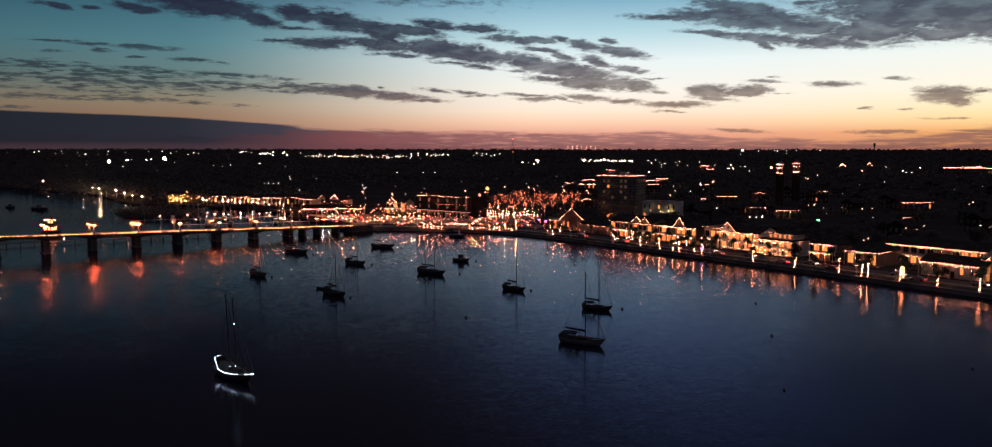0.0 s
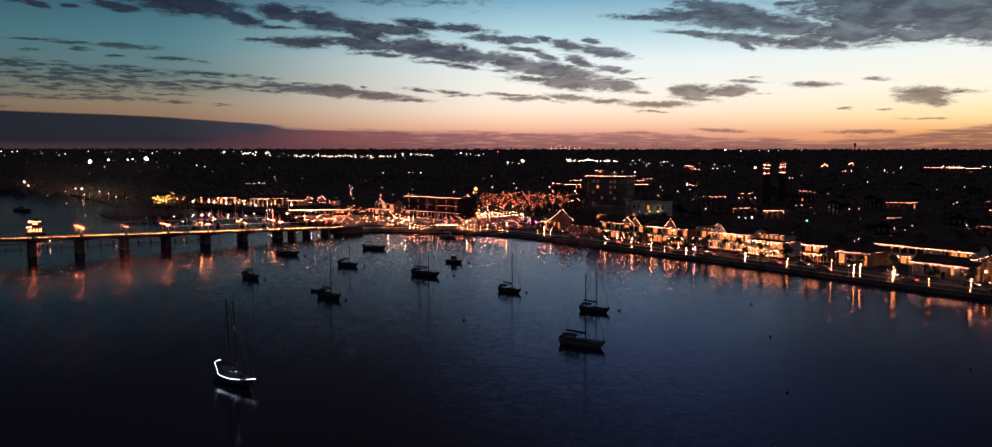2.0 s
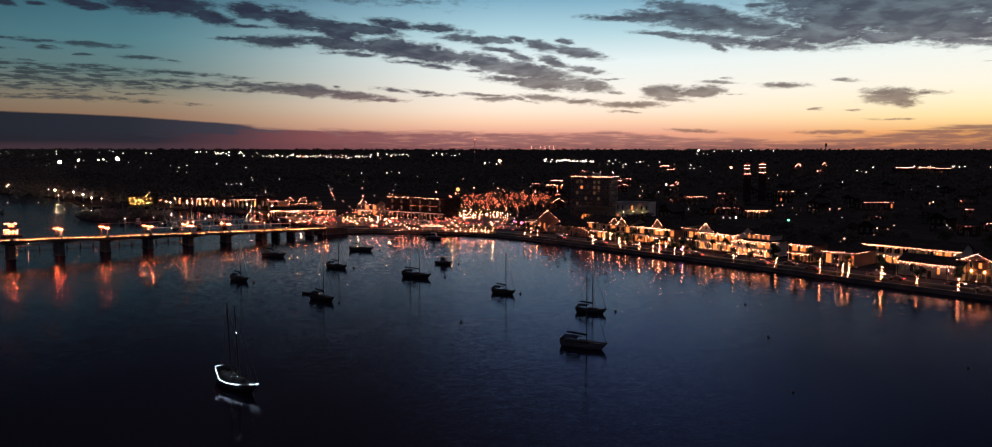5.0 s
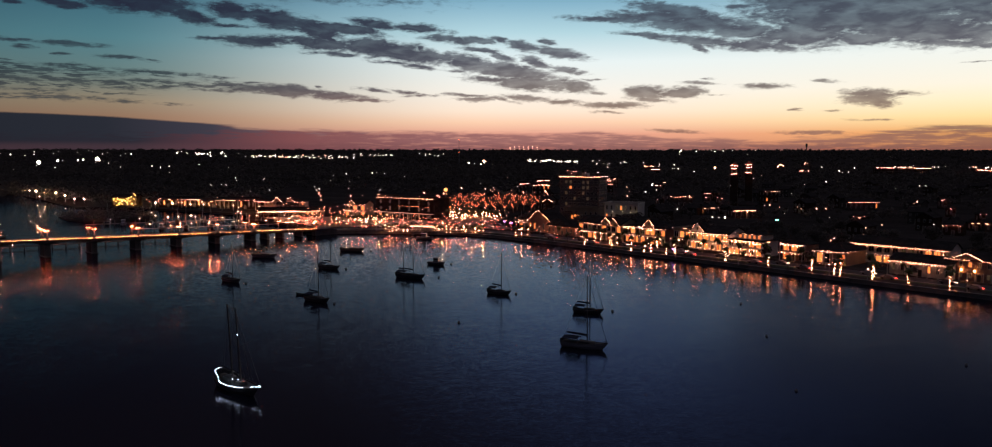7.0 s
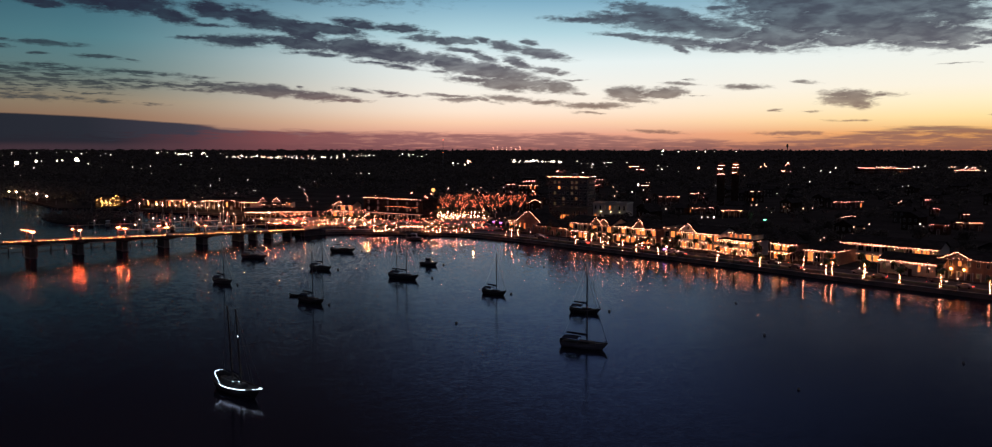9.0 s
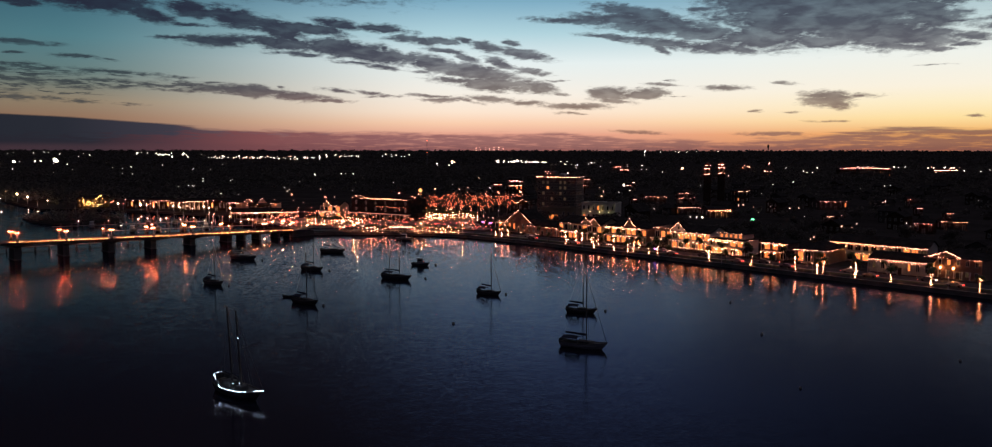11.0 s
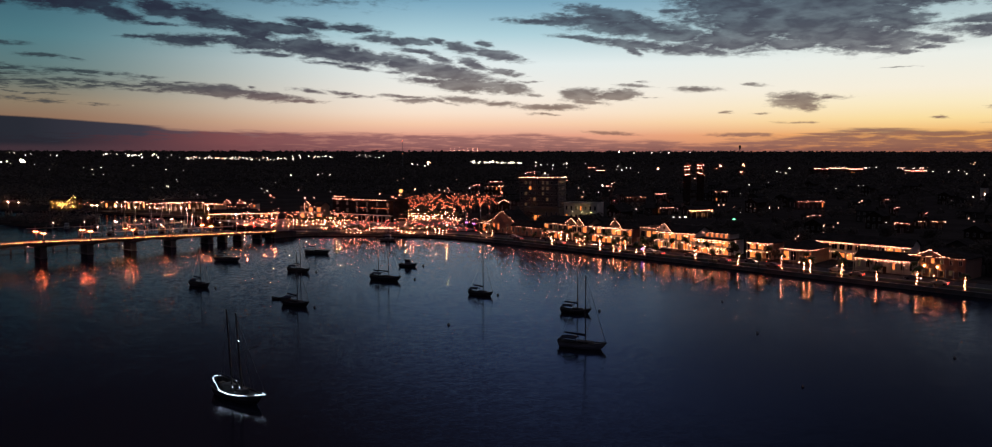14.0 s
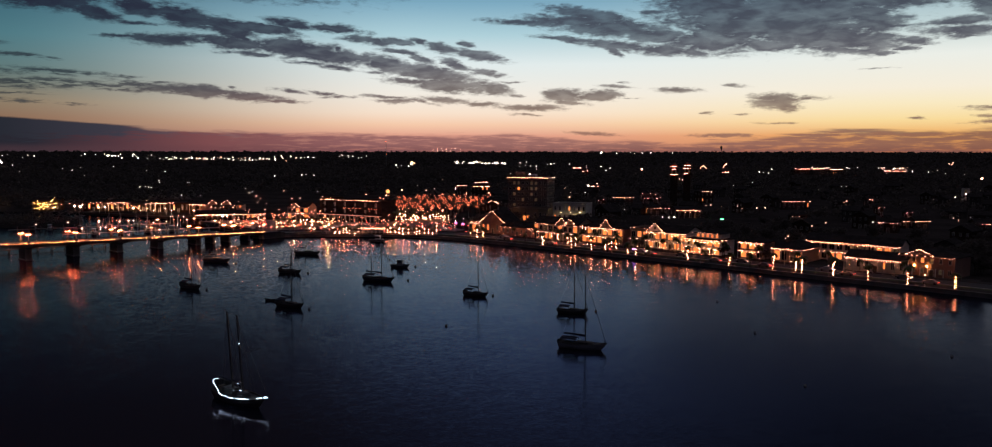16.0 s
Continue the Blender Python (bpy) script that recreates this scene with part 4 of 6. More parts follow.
sailboat("dark sloop with a tall mast and spray canopy", -82.1, 243.0, -36, 8.1, 2.7, HULL_DARK, [(0.55, 11.3, 3.4)])
sailboat("dark sloop with a dinghy beside it", -48.4, 211.6, -37, 9.0, 2.9, HULL_DARK, [(0.55, 12.8, 3.8)])
sailboat("low dark workboat lying close under the seawall", -34.4, 359.5, -19, 7.9, 2.7, HULL_DARK, [], canopy=False, wheelhouse=True)


def dinghy():
    t = thing("dinghy", "small dark inflatable dinghy floating on the water", "dinghy", pose(-55.1, 220.8, 0, 0, 0, -15))
    bm, rim = hull_mesh(2.9, 1.4, 0.42, 0.12, 0.85, 0.12)
    part("hull", bm, HULL_DARK, t)
    part("thwart", box(-0.2, -0.62, 0.3, 0.1, 0.62, 0.36), DARK_TIMBER, t)
    part("outboard", box(-1.62, -0.14, 0.1, -1.4, 0.14, 0.85), RUBBER, t)


dinghy()


def schooner():
    t = thing("schooner", "dark two-masted schooner outlined with cold white lights", "boat", pose(-43.5, 132.4, 0, 0, 0, -41.5), "moored boats")
    L, B = 12.0, 4.2
    bm, rim = hull_mesh(L, B, 1.2, 0.32, 0.6, 0.4)
    part("hull", bm, HULL_DARK, t)
    part("deck", deck_mesh(rim, 0.15), HULL_DARK, t)
    for side in (0, 1):
        part("bulwark_cap", strip(rim, side, 0.03, 0.07, bmesh.new()), DARK_TIMBER, t)
    part("deckhouse", cabin_mesh(-L * 0.30, -L * 0.08, B * 0.26, 1.2, 2.1, 0.2), HULL_DARK, t)
    part("fore_cabin", cabin_mesh(L * 0.02, L * 0.16, B * 0.24, 1.2, 1.8, 0.2), HULL_DARK, t)
    part("wheel_box", box(-L * 0.42, -0.5, 1.2, -L * 0.36, 0.5, 2.0), DARK_TIMBER, t)
    part("bowsprit", rod((L * 0.42, 0, 1.6), (L * 0.60, 0, 2.0), 0.12, 0.07, 7), SPAR, t)
    deck_lamps = ((-0.72, -0.59, 1.9), (-0.04, 0.36, 1.9), (-4.3, 1.5, 2.3), (0.2, 0.0, 2.0))
    for p in deck_lamps:
        part("deck_lamp", ball(p, 0.05), LED, t, "small cold deck lamp")
    for mx, h, boom in ((-1.7, 13.2, 4.0), (0.9, 12.9, 2.8)):
        top = Vector((mx - h * 0.085, 0, 1.3 + h))
        mast = part("mast", rod((mx, 0, 1.0), top, 0.2, 0.12, 8), SPAR, t)
        part("boom", rod((mx - 0.1, 0, 2.9), (mx - boom, 0, 3.2), 0.08, 0.06, 6), SPAR, mast)
        part("furled_sail", rod((mx - 0.2, 0, 3.15), (mx - boom * 0.92, 0, 3.4), 0.22, 0.12, 7), CANVAS, mast)
        for sy in (-1, 1):
            for dx in (-0.5, 0.4):
                part("shroud", rod((mx + dx, sy * B * 0.47, 1.5), top * 0.97 + Vector((0, 0, 0.2)), 0.022, 0.022, 4), ROPE, t)
    part("gaff", rod((0.3, 0.2, 7.8), (0.9, 3.4, 8.3), 0.05, 0.04, 6), SPAR, t)
    part("triatic_stay", rod((-1.7 - 13.2 * 0.085, 0, 14.4), (0.9 - 12.9 * 0.085, 0, 14.1), 0.02, 0.02, 4), ROPE, t)
    part("forestay", rod((L * 0.60, 0, 2.0), (0.9 - 12.9 * 0.08, 0, 13.6), 0.025, 0.025, 4), ROPE, t)
    # the raised, rounded stern bulwark
    bm, prev = bmesh.new(), None
    curl = [(-2.7, -1.95, 0.15), (-3.3, -1.8, 0.75), (-4.8, -1.45, 1.15), (-5.8, -0.95, 1.35), (-6.25, 0, 1.45), (-5.8, 0.95, 1.35), (-4.8, 1.45, 1.15), (-3.3, 1.8, 0.75), (-2.7, 1.95, 0.15)]
    for x, y, up in curl:
        inner = Vector((x * 0.985, y * 0.93, 0))
        row = [bm.verts.new(v) for v in (Vector((x, y, 1.15)), Vector((x, y, 1.25 + up)), inner + Vector((0, 0, 1.25 + up)), inner + Vector((0, 0, 1.15)))]
        if prev:
            for k in range(4):
                bm.faces.new((prev[k], prev[(k + 1) % 4], row[(k + 1) % 4], row[k]))
        prev = row
    bmesh.ops.recalc_face_normals(bm, faces=bm.faces)
    part("stern_bulwark", bm, HULL_DARK, t)
    round_stern = [(x, y, 1.36 + up) for x, y, up in curl[:6]]
    waist = [(-2.7, -2.0, 1.5), (-1.6, -2.14, 1.34), (-0.8, -2.16, 1.42), (0.3, -2.16, 1.36), (1.2, -2.1, 1.46), (2.2, -1.95, 1.42), (3.2, -1.68, 1.55), (4.2, -1.3, 1.6)]
    lights(round_stern, t, LED, "cold white bulbs round the stern", step=0.2, r=0.042)
    lights(waist, t, LED, "cold white bulbs along the bulwark", step=0.17, r=0.046)
    lights([(-4.8, 1.48, 2.5), (-3.3, 1.85, 2.1), (-2.0, 2.05, 1.6)], t, LED, "cold white bulbs along the far bulwark", step=0.85, r=0.045)
    lights([(5.2, -0.75, 1.8), (L * 0.60, -0.05, 2.1), (5.9, 0.2, 1.95)], t, LED, "cold white bulbs on the bowsprit", step=0.17, r=0.045)
    part("masthead_lamp", ball((0.9 - 8.3 * 0.085 + 0.2, -0.1, 9.7), 0.08), LED, t, "small white mast lamp")


schooner()


def buoy(x, y, r):
    t = thing("mooring_buoy", "small dark mooring buoy afloat", "buoy", pose(x, y, 0), "mooring buoys")
    part("float", ball((0, 0, r * 0.35), r), BUOY, t)
    part("ring", rod((0, 0, r * 1.2), (0, 0, r * 1.7), 0.05, 0.04, 6), STEEL, t)


for x, y, r in ((-9.0, 185.7, 0.34), (64.3, 209.9, 0.34), (59.2, 173.0, 0.32), (51.3, 133.2, 0.28), (89.5, 149.9, 0.3), (18.0, 276.7, 0.4), (29.0, 199.4, 0.36), (5.0, 223.3, 0.36), (-19.1, 251.5, 0.38), (-43.2, 208.2, 0.34), (-52.2, 269.4, 0.4), (-76.8, 239.6, 0.34), (-81.0, 294.7, 0.42), (-51.8, 318.6, 0.42), (-17.1, 281.0, 0.4)):
    buoy(x, y, r)


# ------------------------------------------------------------------ the bridge
def bridge():
    """Runs out over the water from the seawall: x along it, y towards the bay side."""
    t = thing("bridge", "long arched girder bridge edged with a glowing string of bulbs", "bridge", pose(-87.2, 372.2, 0, 0, 0, -137.44))
    tall = [30 + 16.36 * k for k in range(12)]
    short = [6.0, 15.5, 23.0]
    piers = short + tall
    far_end = piers[-1] + 4
    zd = lambda s: 3.25 + 0.03 * s
    deck, steps = bmesh.new(), 40
    rows = []
    for i in range(steps + 1):
        s = -10 + (far_end + 10) * i / steps
        rows.append([deck.verts.new((s, y, zd(s) + dz)) for y, dz in ((-8.6, -0.5), (0, -0.5), (0, 0), (-8.6, 0))])
    for a, b in zip(rows, rows[1:]):
        for k in range(4):
            deck.faces.new((a[k], a[(k + 1) % 4], b[(k + 1) % 4], b[k]))
    deck.faces.new(rows[0]), deck.faces.new(rows[-1][::-1])
    bmesh.ops.recalc_face_normals(deck, faces=deck.faces)
    part("deck", deck, ASPHALT, t)
    part("abutment", box(-12, -8.8, -2.5, -0.5, -0.25, 2.6), PIER_STONE, t, "dark stone abutment at the quay")
    spans = list(zip([-1.5] + piers, piers))
    for a, b in spans:
        deep = 1.25 if b - a > 12 else 0.5
        for y0 in (-8.3, -4.6, -0.75):
            bm, prev = bmesh.new(), None
            for i in range(11):
                f = i / 10
                s = a + (b - a) * f
                dep = 0.5 + deep * (2 * f - 1) ** 2
                row = [bm.verts.new((s, y0 + dy, zd(s) - 0.45 - dep * k)) for dy, k in ((0, 0), (0, 1), (0.4, 1), (0.4, 0))]
                if prev:
                    for k in range(4):
                        bm.faces.new((prev[k], prev[(k + 1) % 4], row[(k + 1) % 4], row[k]))
                prev = row
            bmesh.ops.recalc_face_normals(bm, faces=bm.faces)
            part("arched_girder", bm, GIRDER, t)
        slope = (zd(b) - zd(a)) / (b - a)
        for y0 in (-8.55, -0.22):
            rail = part("railing", box(a + 0.6, y0, 0, b - 0.6, y0 + 0.16, 0.14, box(a + 0.6, y0, 0.85, b - 0.6, y0 + 0.16, 1.0)), GIRDER, t)
            for k in range(9):
                s = a + 0.8 + (b - a - 1.6) * k / 8
                part("baluster", box(s - 0.06, y0 + 0.02, 0.1, s + 0.06, y0 + 0.13, 0.9), GIRDER, rail)
            rail.matrix_basis = Matrix(((1, 0, 0, 0), (0, 1, 0, 0), (slope, 0, 1, zd(a) - slope * a), (0, 0, 0, 1)))
        lights([(a + 0.5, 0.14, zd(a) + 0.15), (b - 0.5, 0.14, zd(b) + 0.15)], t, BRIDGE_BULB, "string of amber bulbs along the deck edge", step=0.26, r=0.05)
    for s in piers:
        z, w = zd(s), (1.3 if s in tall else 0.55)
        bm = box(s - w * 0.85, -7.9, -2.5, s + w * 0.85, -0.7, z - 1.3)
        box(s - w, -8.3, z - 1.3, s + w, -0.3, z - 0.55, bm)
        box(s - w * 1.1, -8.2, -2.5, s + w * 1.1, -0.4, 0.35, bm)
        part("pier", bm, PIER_STONE, t, "concrete pier coloured dark for the shade under the deck")
    for s in tall:
        for y in (-8.5, -0.1):
            part("pilaster", box(s - 0.45, y - 0.3, zd(s) - 0.3, s + 0.45, y + 0.3, zd(s) + 1.2), PIER_STONE, t)
    for s in [-0.5, 13.8] + tall:
        z = zd(s)
        for y in (-8.45, -0.15):
            post = part("lamp_post", rod((s, y, z), (s, y, z + 3.5), 0.09, 0.06, 7, rod((s - 0.55, y, z + 3.1), (s + 0.55, y, z + 3.1), 0.04, 0.04, 5)), STEEL, t, "twin-globe lamp post")
            for dx in (-0.55, 0.55):
                part("globe", ball((s + dx, y, z + 3.4), 0.1), BRIDGE_GLOBE, post, "glowing lamp globe")


# the shade under the deck is put into this dark concrete colour
PIER_STONE = surface("dark_pier_concrete", (0.055, 0.052, 0.048), (0.10, 0.094, 0.086), 0.5, 0.9)
GIRDER = surface("dark_green_girder_paint", (0.024, 0.030, 0.026), (0.042, 0.048, 0.042), 0.6, 0.7)
BRIDGE_GLOBE = glow("bridge_lamp_globe", (1.0, 0.12, 0.036), 1700.0)
bridge()


def excursion_boat():
    """Two decks over a low hull, the eaves and the windows hung with bulbs."""
    t = thing("excursion_boat", "two-deck excursion boat with lit eaves moored behind the bridge", "boat", pose(-231, 362, 0, 0, 0, 12), "moored boats")
    bm, rim = hull_mesh(9.0, 4.2, 0.9, 0.15, 0.85)
    part("hull", bm, HULL_DARK, t)
    part("deck", deck_mesh(rim), DECK, t)
    part("lower_cabin", box(-2.6, -1.5, 0.9, 2.6, 1.5, 3.2), BROWN_WALL, t)
    part("upper_deck", box(-3.0, -1.9, 3.2, 3.0, 1.9, 3.35), DARK_TIMBER, t)
    part("upper_cabin", box(-1.5, -1.1, 3.35, 1.5, 1.1, 5.8), BROWN_WALL, t)
    part("roof", box(-2.3, -1.7, 5.8, 2.3, 1.7, 6.0), SHINGLE, t)
    part("cap", cabin_mesh(-1.1, 1.1, 0.9, 6.0, 7.2, 0.3), SHINGLE, t)
    for x in (-2.0, -0.7, 0.7, 2.0):
        part("window", box(x - 0.3, -1.56, 1.2, x + 0.3, -1.5, 2.6), WARM_PANE, t, "glowing cabin window")
    for x in (-0.7, 0.6):
        part("window", box(x - 0.38, -1.16, 4.5, x + 0.38, -1.1, 5.6), WARM_PANE, t, "glowing cabin window")
    lights([(-2.3, -1.8, 6.1), (2.3, -1.8, 6.1)], t, BULB_RED, step=0.4, r=0.1)
    for x in (-2.3, 2.3):
        part("eave_lamp", ball((x, -1.8, 6.15), 0.2), GLOBE_ORANGE, t, "bright eave lamp")
    for x in (-2.9, -1.3, 1.4, 2.9):
        lights([(x, -1.95, 1.2), (x, -1.95, 3.1)], t, BULB_RED, step=0.35, r=0.08)


WARM_PANE = glow("warm_cabin_window", (1.0, 0.34, 0.12), 5.0)
excursion_boat()


# ------------------------------------------------------------------ houses
def gable_roof(w, d, h, rise, over=0.5, along="x"):
    """A pitched roof on a w by d plan, its ridge along x or y."""
    bm = bmesh.new()
    x0, x1, y0, y1 = -over, w + over, -over, d + over
    if along == "x":
        prof = [(y0, 0), ((y0 + y1) / 2, rise), (y1, 0), (y1, -0.22), ((y0 + y1) / 2, rise - 0.22), (y0, -0.22)]
        ends = [[bm.verts.new((x, y, h + z)) for y, z in prof] for x in (x0, x1)]
    else:
        prof = [(x0, 0), ((x0 + x1) / 2, rise), (x1, 0), (x1, -0.22), ((x0 + x1) / 2, rise - 0.22), (x0, -0.22)]
        ends = [[bm.verts.new((x, y, h + z)) for x, z in prof] for y in (y0, y1)]
    for k in range(6):
        j = (k + 1) % 6
        bm.faces.new((ends[0][k], ends[0][j], ends[1][j], ends[1][k]))
    for e in ends:
        bm.faces.new((e[0], e[1], e[4], e[5])), bm.faces.new((e[1], e[2], e[3], e[4]))
    bmesh.ops.recalc_face_normals(bm, faces=bm.faces)
    return bm


def hip_roof(w, d, h, rise, over=0.6):
    bm = bmesh.new()
    x0, x1, y0, y1 = -over, w + over, -over, d + over
    lo = [bm.verts.new((x, y, h - 0.2)) for x, y in ((x0, y0), (x1, y0), (x1, y1), (x0, y1))]
    a = [bm.verts.new((x, y, h)) for x, y in ((x0, y0), (x1, y0), (x1, y1), (x0, y1))]
    in_ = min(w, d) / 2 + over
    if w >= d:
        r = [bm.verts.new((x0 + in_, (y0 + y1) / 2, h + rise)), bm.verts.new((x1 - in_ + 0.02, (y0 + y1) / 2, h + rise))]
        faces = ((a[0], a[1], r[1], r[0]), (a[1], a[2], r[1]), (a[2], a[3], r[0], r[1]), (a[3], a[0], r[0]))
    else:
        r = [bm.verts.new(((x0 + x1) / 2, y0 + in_, h + rise)), bm.verts.new(((x0 + x1) / 2, y1 - in_ + 0.02, h + rise))]
        faces = ((a[0], a[1], r[0]), (a[1], a[2], r[1], r[0]), (a[2], a[3], r[1]), (a[3], a[0], r[0], r[1]))
    for f in faces:
        bm.faces.new(f)
    for k in range(4):
        bm.faces.new((lo[k], lo[(k + 1) % 4], a[(k + 1) % 4], a[k]))
    bm.faces.new(lo[::-1])
    bmesh.ops.recalc_face_normals(bm, faces=bm.faces)
    return bm


def walls_mesh(w, d, h, gable=0.0, along="x"):
    bm = box(0, 0, -0.6, w, d, h)
    if gable:
        if along == "x":
            tri = [[bm.verts.new((x, y, z)) for y, z in ((0, h), (d, h), (d / 2, h + gable))] for x in (0, w)]
        else:
            tri = [[bm.verts.new((x, y, z)) for x, z in ((0, h), (w, h), (w / 2, h + gable))] for y in (0, d)]
        for k in range(3):
            bm.faces.new((tri[0][k], tri[0][(k + 1) % 3], tri[1][(k + 1) % 3], tri[1][k]))
        bm.faces.new(tri[0]), bm.faces.new(tri[1])
    return bm


def window(parent, x, y, z, w, h, side="front", lit=None, rnd=random):
    """A framed window on the front (facing -y) or the side (facing -x or +x)."""
    f = {"front": lambda a, b, c0, c1, z0, z1: (x + a, y - c1, z0, x + b, y - c0, z1), "left": lambda a, b, c0, c1, z0, z1: (x - c1, y + a, z0, x - c0, y + b, z1), "right": lambda a, b, c0, c1, z0, z1: (x + c0, y + a, z0, x + c1, y + b, z1)}[side]
    bm = bmesh.new()
    for a, b, z0, z1 in ((-w / 2, -w / 2 + 0.1, z, z + h), (w / 2 - 0.1, w / 2, z, z + h), (-w / 2 + 0.1, w / 2 - 0.1, z, z + 0.1), (-w / 2 + 0.1, w / 2 - 0.1, z + h - 0.1, z + h), (-0.03, 0.03, z + 0.1, z + h - 0.1)):
        box(*f(a, b, 0.0, 0.09, z0, z1), bm)
    win = part("window", bm, TIMBER, parent)
    part("pane", box(*f(-w / 2 + 0.1, w / 2 - 0.1, 0.0, 0.03, z + 0.1, z + h - 0.1)), lit or PANE, win, "lit pane" if lit else "")
    return win


def house(label, m, w, d, h, roof="hip", rise=2.2, storeys=2, walls=None, roofing=None, gallery=0, eave=True, eave_sides="front", gables=(), lit=0.3, lamps=0.0, seed=1, category="house", group="", mat=None, rails=True, base_string=False, bays=None, outline=False, lamp_mat=None, bulb_r=0.05):
    """A house, its front along local x, facing -y. gables: (middle, half width, rise) of cross gables on the front."""
    rnd = random.Random(seed)
    h += 0.9
    t = thing("house", label, category, m, group)
    along = "y" if roof == "gable_front" else "x"
    body = part("wall", walls_mesh(w, d, h, rise if roof.startswith("gable") else 0, along), walls or STUCCO, t)
    if roof == "hip":
        part("roof", hip_roof(w, d, h, rise), roofing or SHINGLE, t)
    elif roof.startswith("gable"):
        part("roof", gable_roof(w, d, h + 0.12, rise, 0.5, along), roofing or SHINGLE, t)
    else:
        part("roof", box(0.15, 0.15, h, w - 0.15, d - 0.15, h + 0.12), roofing or SHINGLE, t)
        bm = box(-0.15, -0.15, h, w + 0.15, 0.14, h + 0.7)
        box(-0.15, d - 0.14, h, w + 0.15, d + 0.15, h + 0.7, bm), box(-0.15, 0.14, h, 0.14, d - 0.14, h + 0.7, bm), box(w - 0.14, 0.14, h, w + 0.15, d - 0.14, h + 0.7, bm)
        part("parapet", bm, walls or STUCCO, t)
    fh = h / storeys
    bays = bays or max(2, int(w / 2.6))
    for s in range(storeys):
        for k in range(bays):
            x = w * (k + 0.5) / bays
            if s == 0 and k == bays // 2:
                dr = part("door", box(x - 0.55, -0.08, 0, x + 0.55, 0, 2.15), DARK_TIMBER, t, "panelled entrance door")
                part("door_frame", box(x - 0.68, -0.1, 0, x - 0.55, 0, 2.3, box(x + 0.55, -0.1, 0, x + 0.68, 0, 2.3, box(x - 0.68, -0.1, 2.3, x + 0.68, 0, 2.42))), TIMBER, dr)
            else:
                # on lit galleried fronts the panes are widened to add glow to the facade
                wide = gallery and lit > 0.45 and category == "house"
                window(t, x, 0, s * fh + fh * (0.12 if wide else 0.3), min(2.0, w / bays - 0.35) if wide else 1.0, fh * (0.68 if wide else 0.5), "front", (ROOM if rnd.random() < 0.7 else ROOM_DIM) if rnd.random() < lit else None)
        for k in range(max(1, int(d / 4))):
            y = d * (k + 0.5) / max(1, int(d / 4))
            window(t, 0, y, s * fh + fh * 0.3, 0.9, fh * 0.5, "left", ROOM if rnd.random() < lit * 0.4 else None)
    top = h + (0.5 if roof == "flat" else -0.15)
    o = 0.62
    bulbs = mat or BULB
    if eave:
        if eave_sides == "front":
            lights([(-o, -o, top), (w + o, -o, top)], t, bulbs, r=bulb_r)
        else:
            lights([(-o, d * 0.8, top), (-o, -o, top), (w + o, -o, top), (w + o, d * 0.5, top)], t, bulbs)
    if outline and roof == "gable_front":
        lights([(-o, -0.6, h), (w / 2, -0.6, h + rise + 0.15), (w + o, -0.6, h)], t, bulbs, step=0.26, r=max(0.064, bulb_r))
    for gx, gw, gr in gables:
        gz = h - 0.05
        bm = bmesh.new()
        a = [bm.verts.new((x, y, gz + z)) for x, y, z in ((gx - gw, -0.35, 0), (gx + gw, -0.35, 0), (gx, -0.35, gr))]
        b = [bm.verts.new((x, y, gz + z)) for x, y, z in ((gx - gw, d * 0.45, 0), (gx + gw, d * 0.45, 0), (gx, d * 0.45, gr))]
        bm.faces.new(a[::-1]), bm.faces.new(b)
        for k in range(3):
            bm.faces.new((a[k], a[(k + 1) % 3], b[(k + 1) % 3], b[k]))
        bmesh.ops.recalc_face_normals(bm, faces=bm.faces)
        g = part("cross_gable", bm, walls or STUCCO, t)
        for sgn in (-1, 1):
            bm = bmesh.new()
            v = [bm.verts.new(c) for c in ((gx, -0.7, gz + gr + 0.05), (gx + sgn * (gw + 0.3), -0.7, gz - 0.15), (gx + sgn * (gw + 0.3), d * 0.45, gz - 0.15), (gx, d * 0.45, gz + gr + 0.05))]
            u = [bm.verts.new(x.co + Vector((0, 0, 0.16))) for x in v]
            bm.faces.new(v), bm.faces.new(u[::-1])
            for k in range(4):
                bm.faces.new((v[k], v[(k + 1) % 4], u[(k + 1) % 4], u[k]))
            bmesh.ops.recalc_face_normals(bm, faces=bm.faces)
            part("gable_roof", bm, roofing or SHINGLE, g)
        part("attic_window", box(gx - 0.4, -0.42, gz + gr * 0.25, gx + 0.4, -0.35, gz + gr * 0.6), ROOM_DIM, g)
        tagged(part("light_string", string([(gx - gw - 0.3, -0.8, gz), (gx, -0.8, gz + gr + 0.3), (gx + gw + 0.3, -0.8, gz)], 0.26, 0.06, 0, seed), bulbs, g, "string of warm white bulbs on the gable"), kind="stuff")
    for s in range(gallery):
        z = (s + 1) * fh - 0.15 if s < storeys - 1 or roof == "flat" else h - 0.25
        floor_z = s * fh
        if s:
            part("gallery_floor", box(0.1, -2.3, floor_z - 0.18, w - 0.1, -0.01, floor_z), TIMBER, t)
        n = max(2, int(w / 2.8))
        for k in range(n + 1):
            x = 0.25 + (w - 0.5) * k / n
            part("post", box(x - 0.08, -2.28, floor_z + (0 if s else -0.3), x + 0.08, -2.12, z - 0.1), TIMBER, t)
        if s and rails:
            part("railing", box(0.1, -2.25, floor_z + 0.85, w - 0.1, -2.18, floor_z + 0.95, box(0.1, -2.25, floor_z + 0.1, w - 0.1, -2.18, floor_z + 0.2)), TIMBER, t)
        part("canopy_edge", box(-0.1, -2.5, z - 0.1, w + 0.1, -0.02, z + 0.04), TIMBER, t)
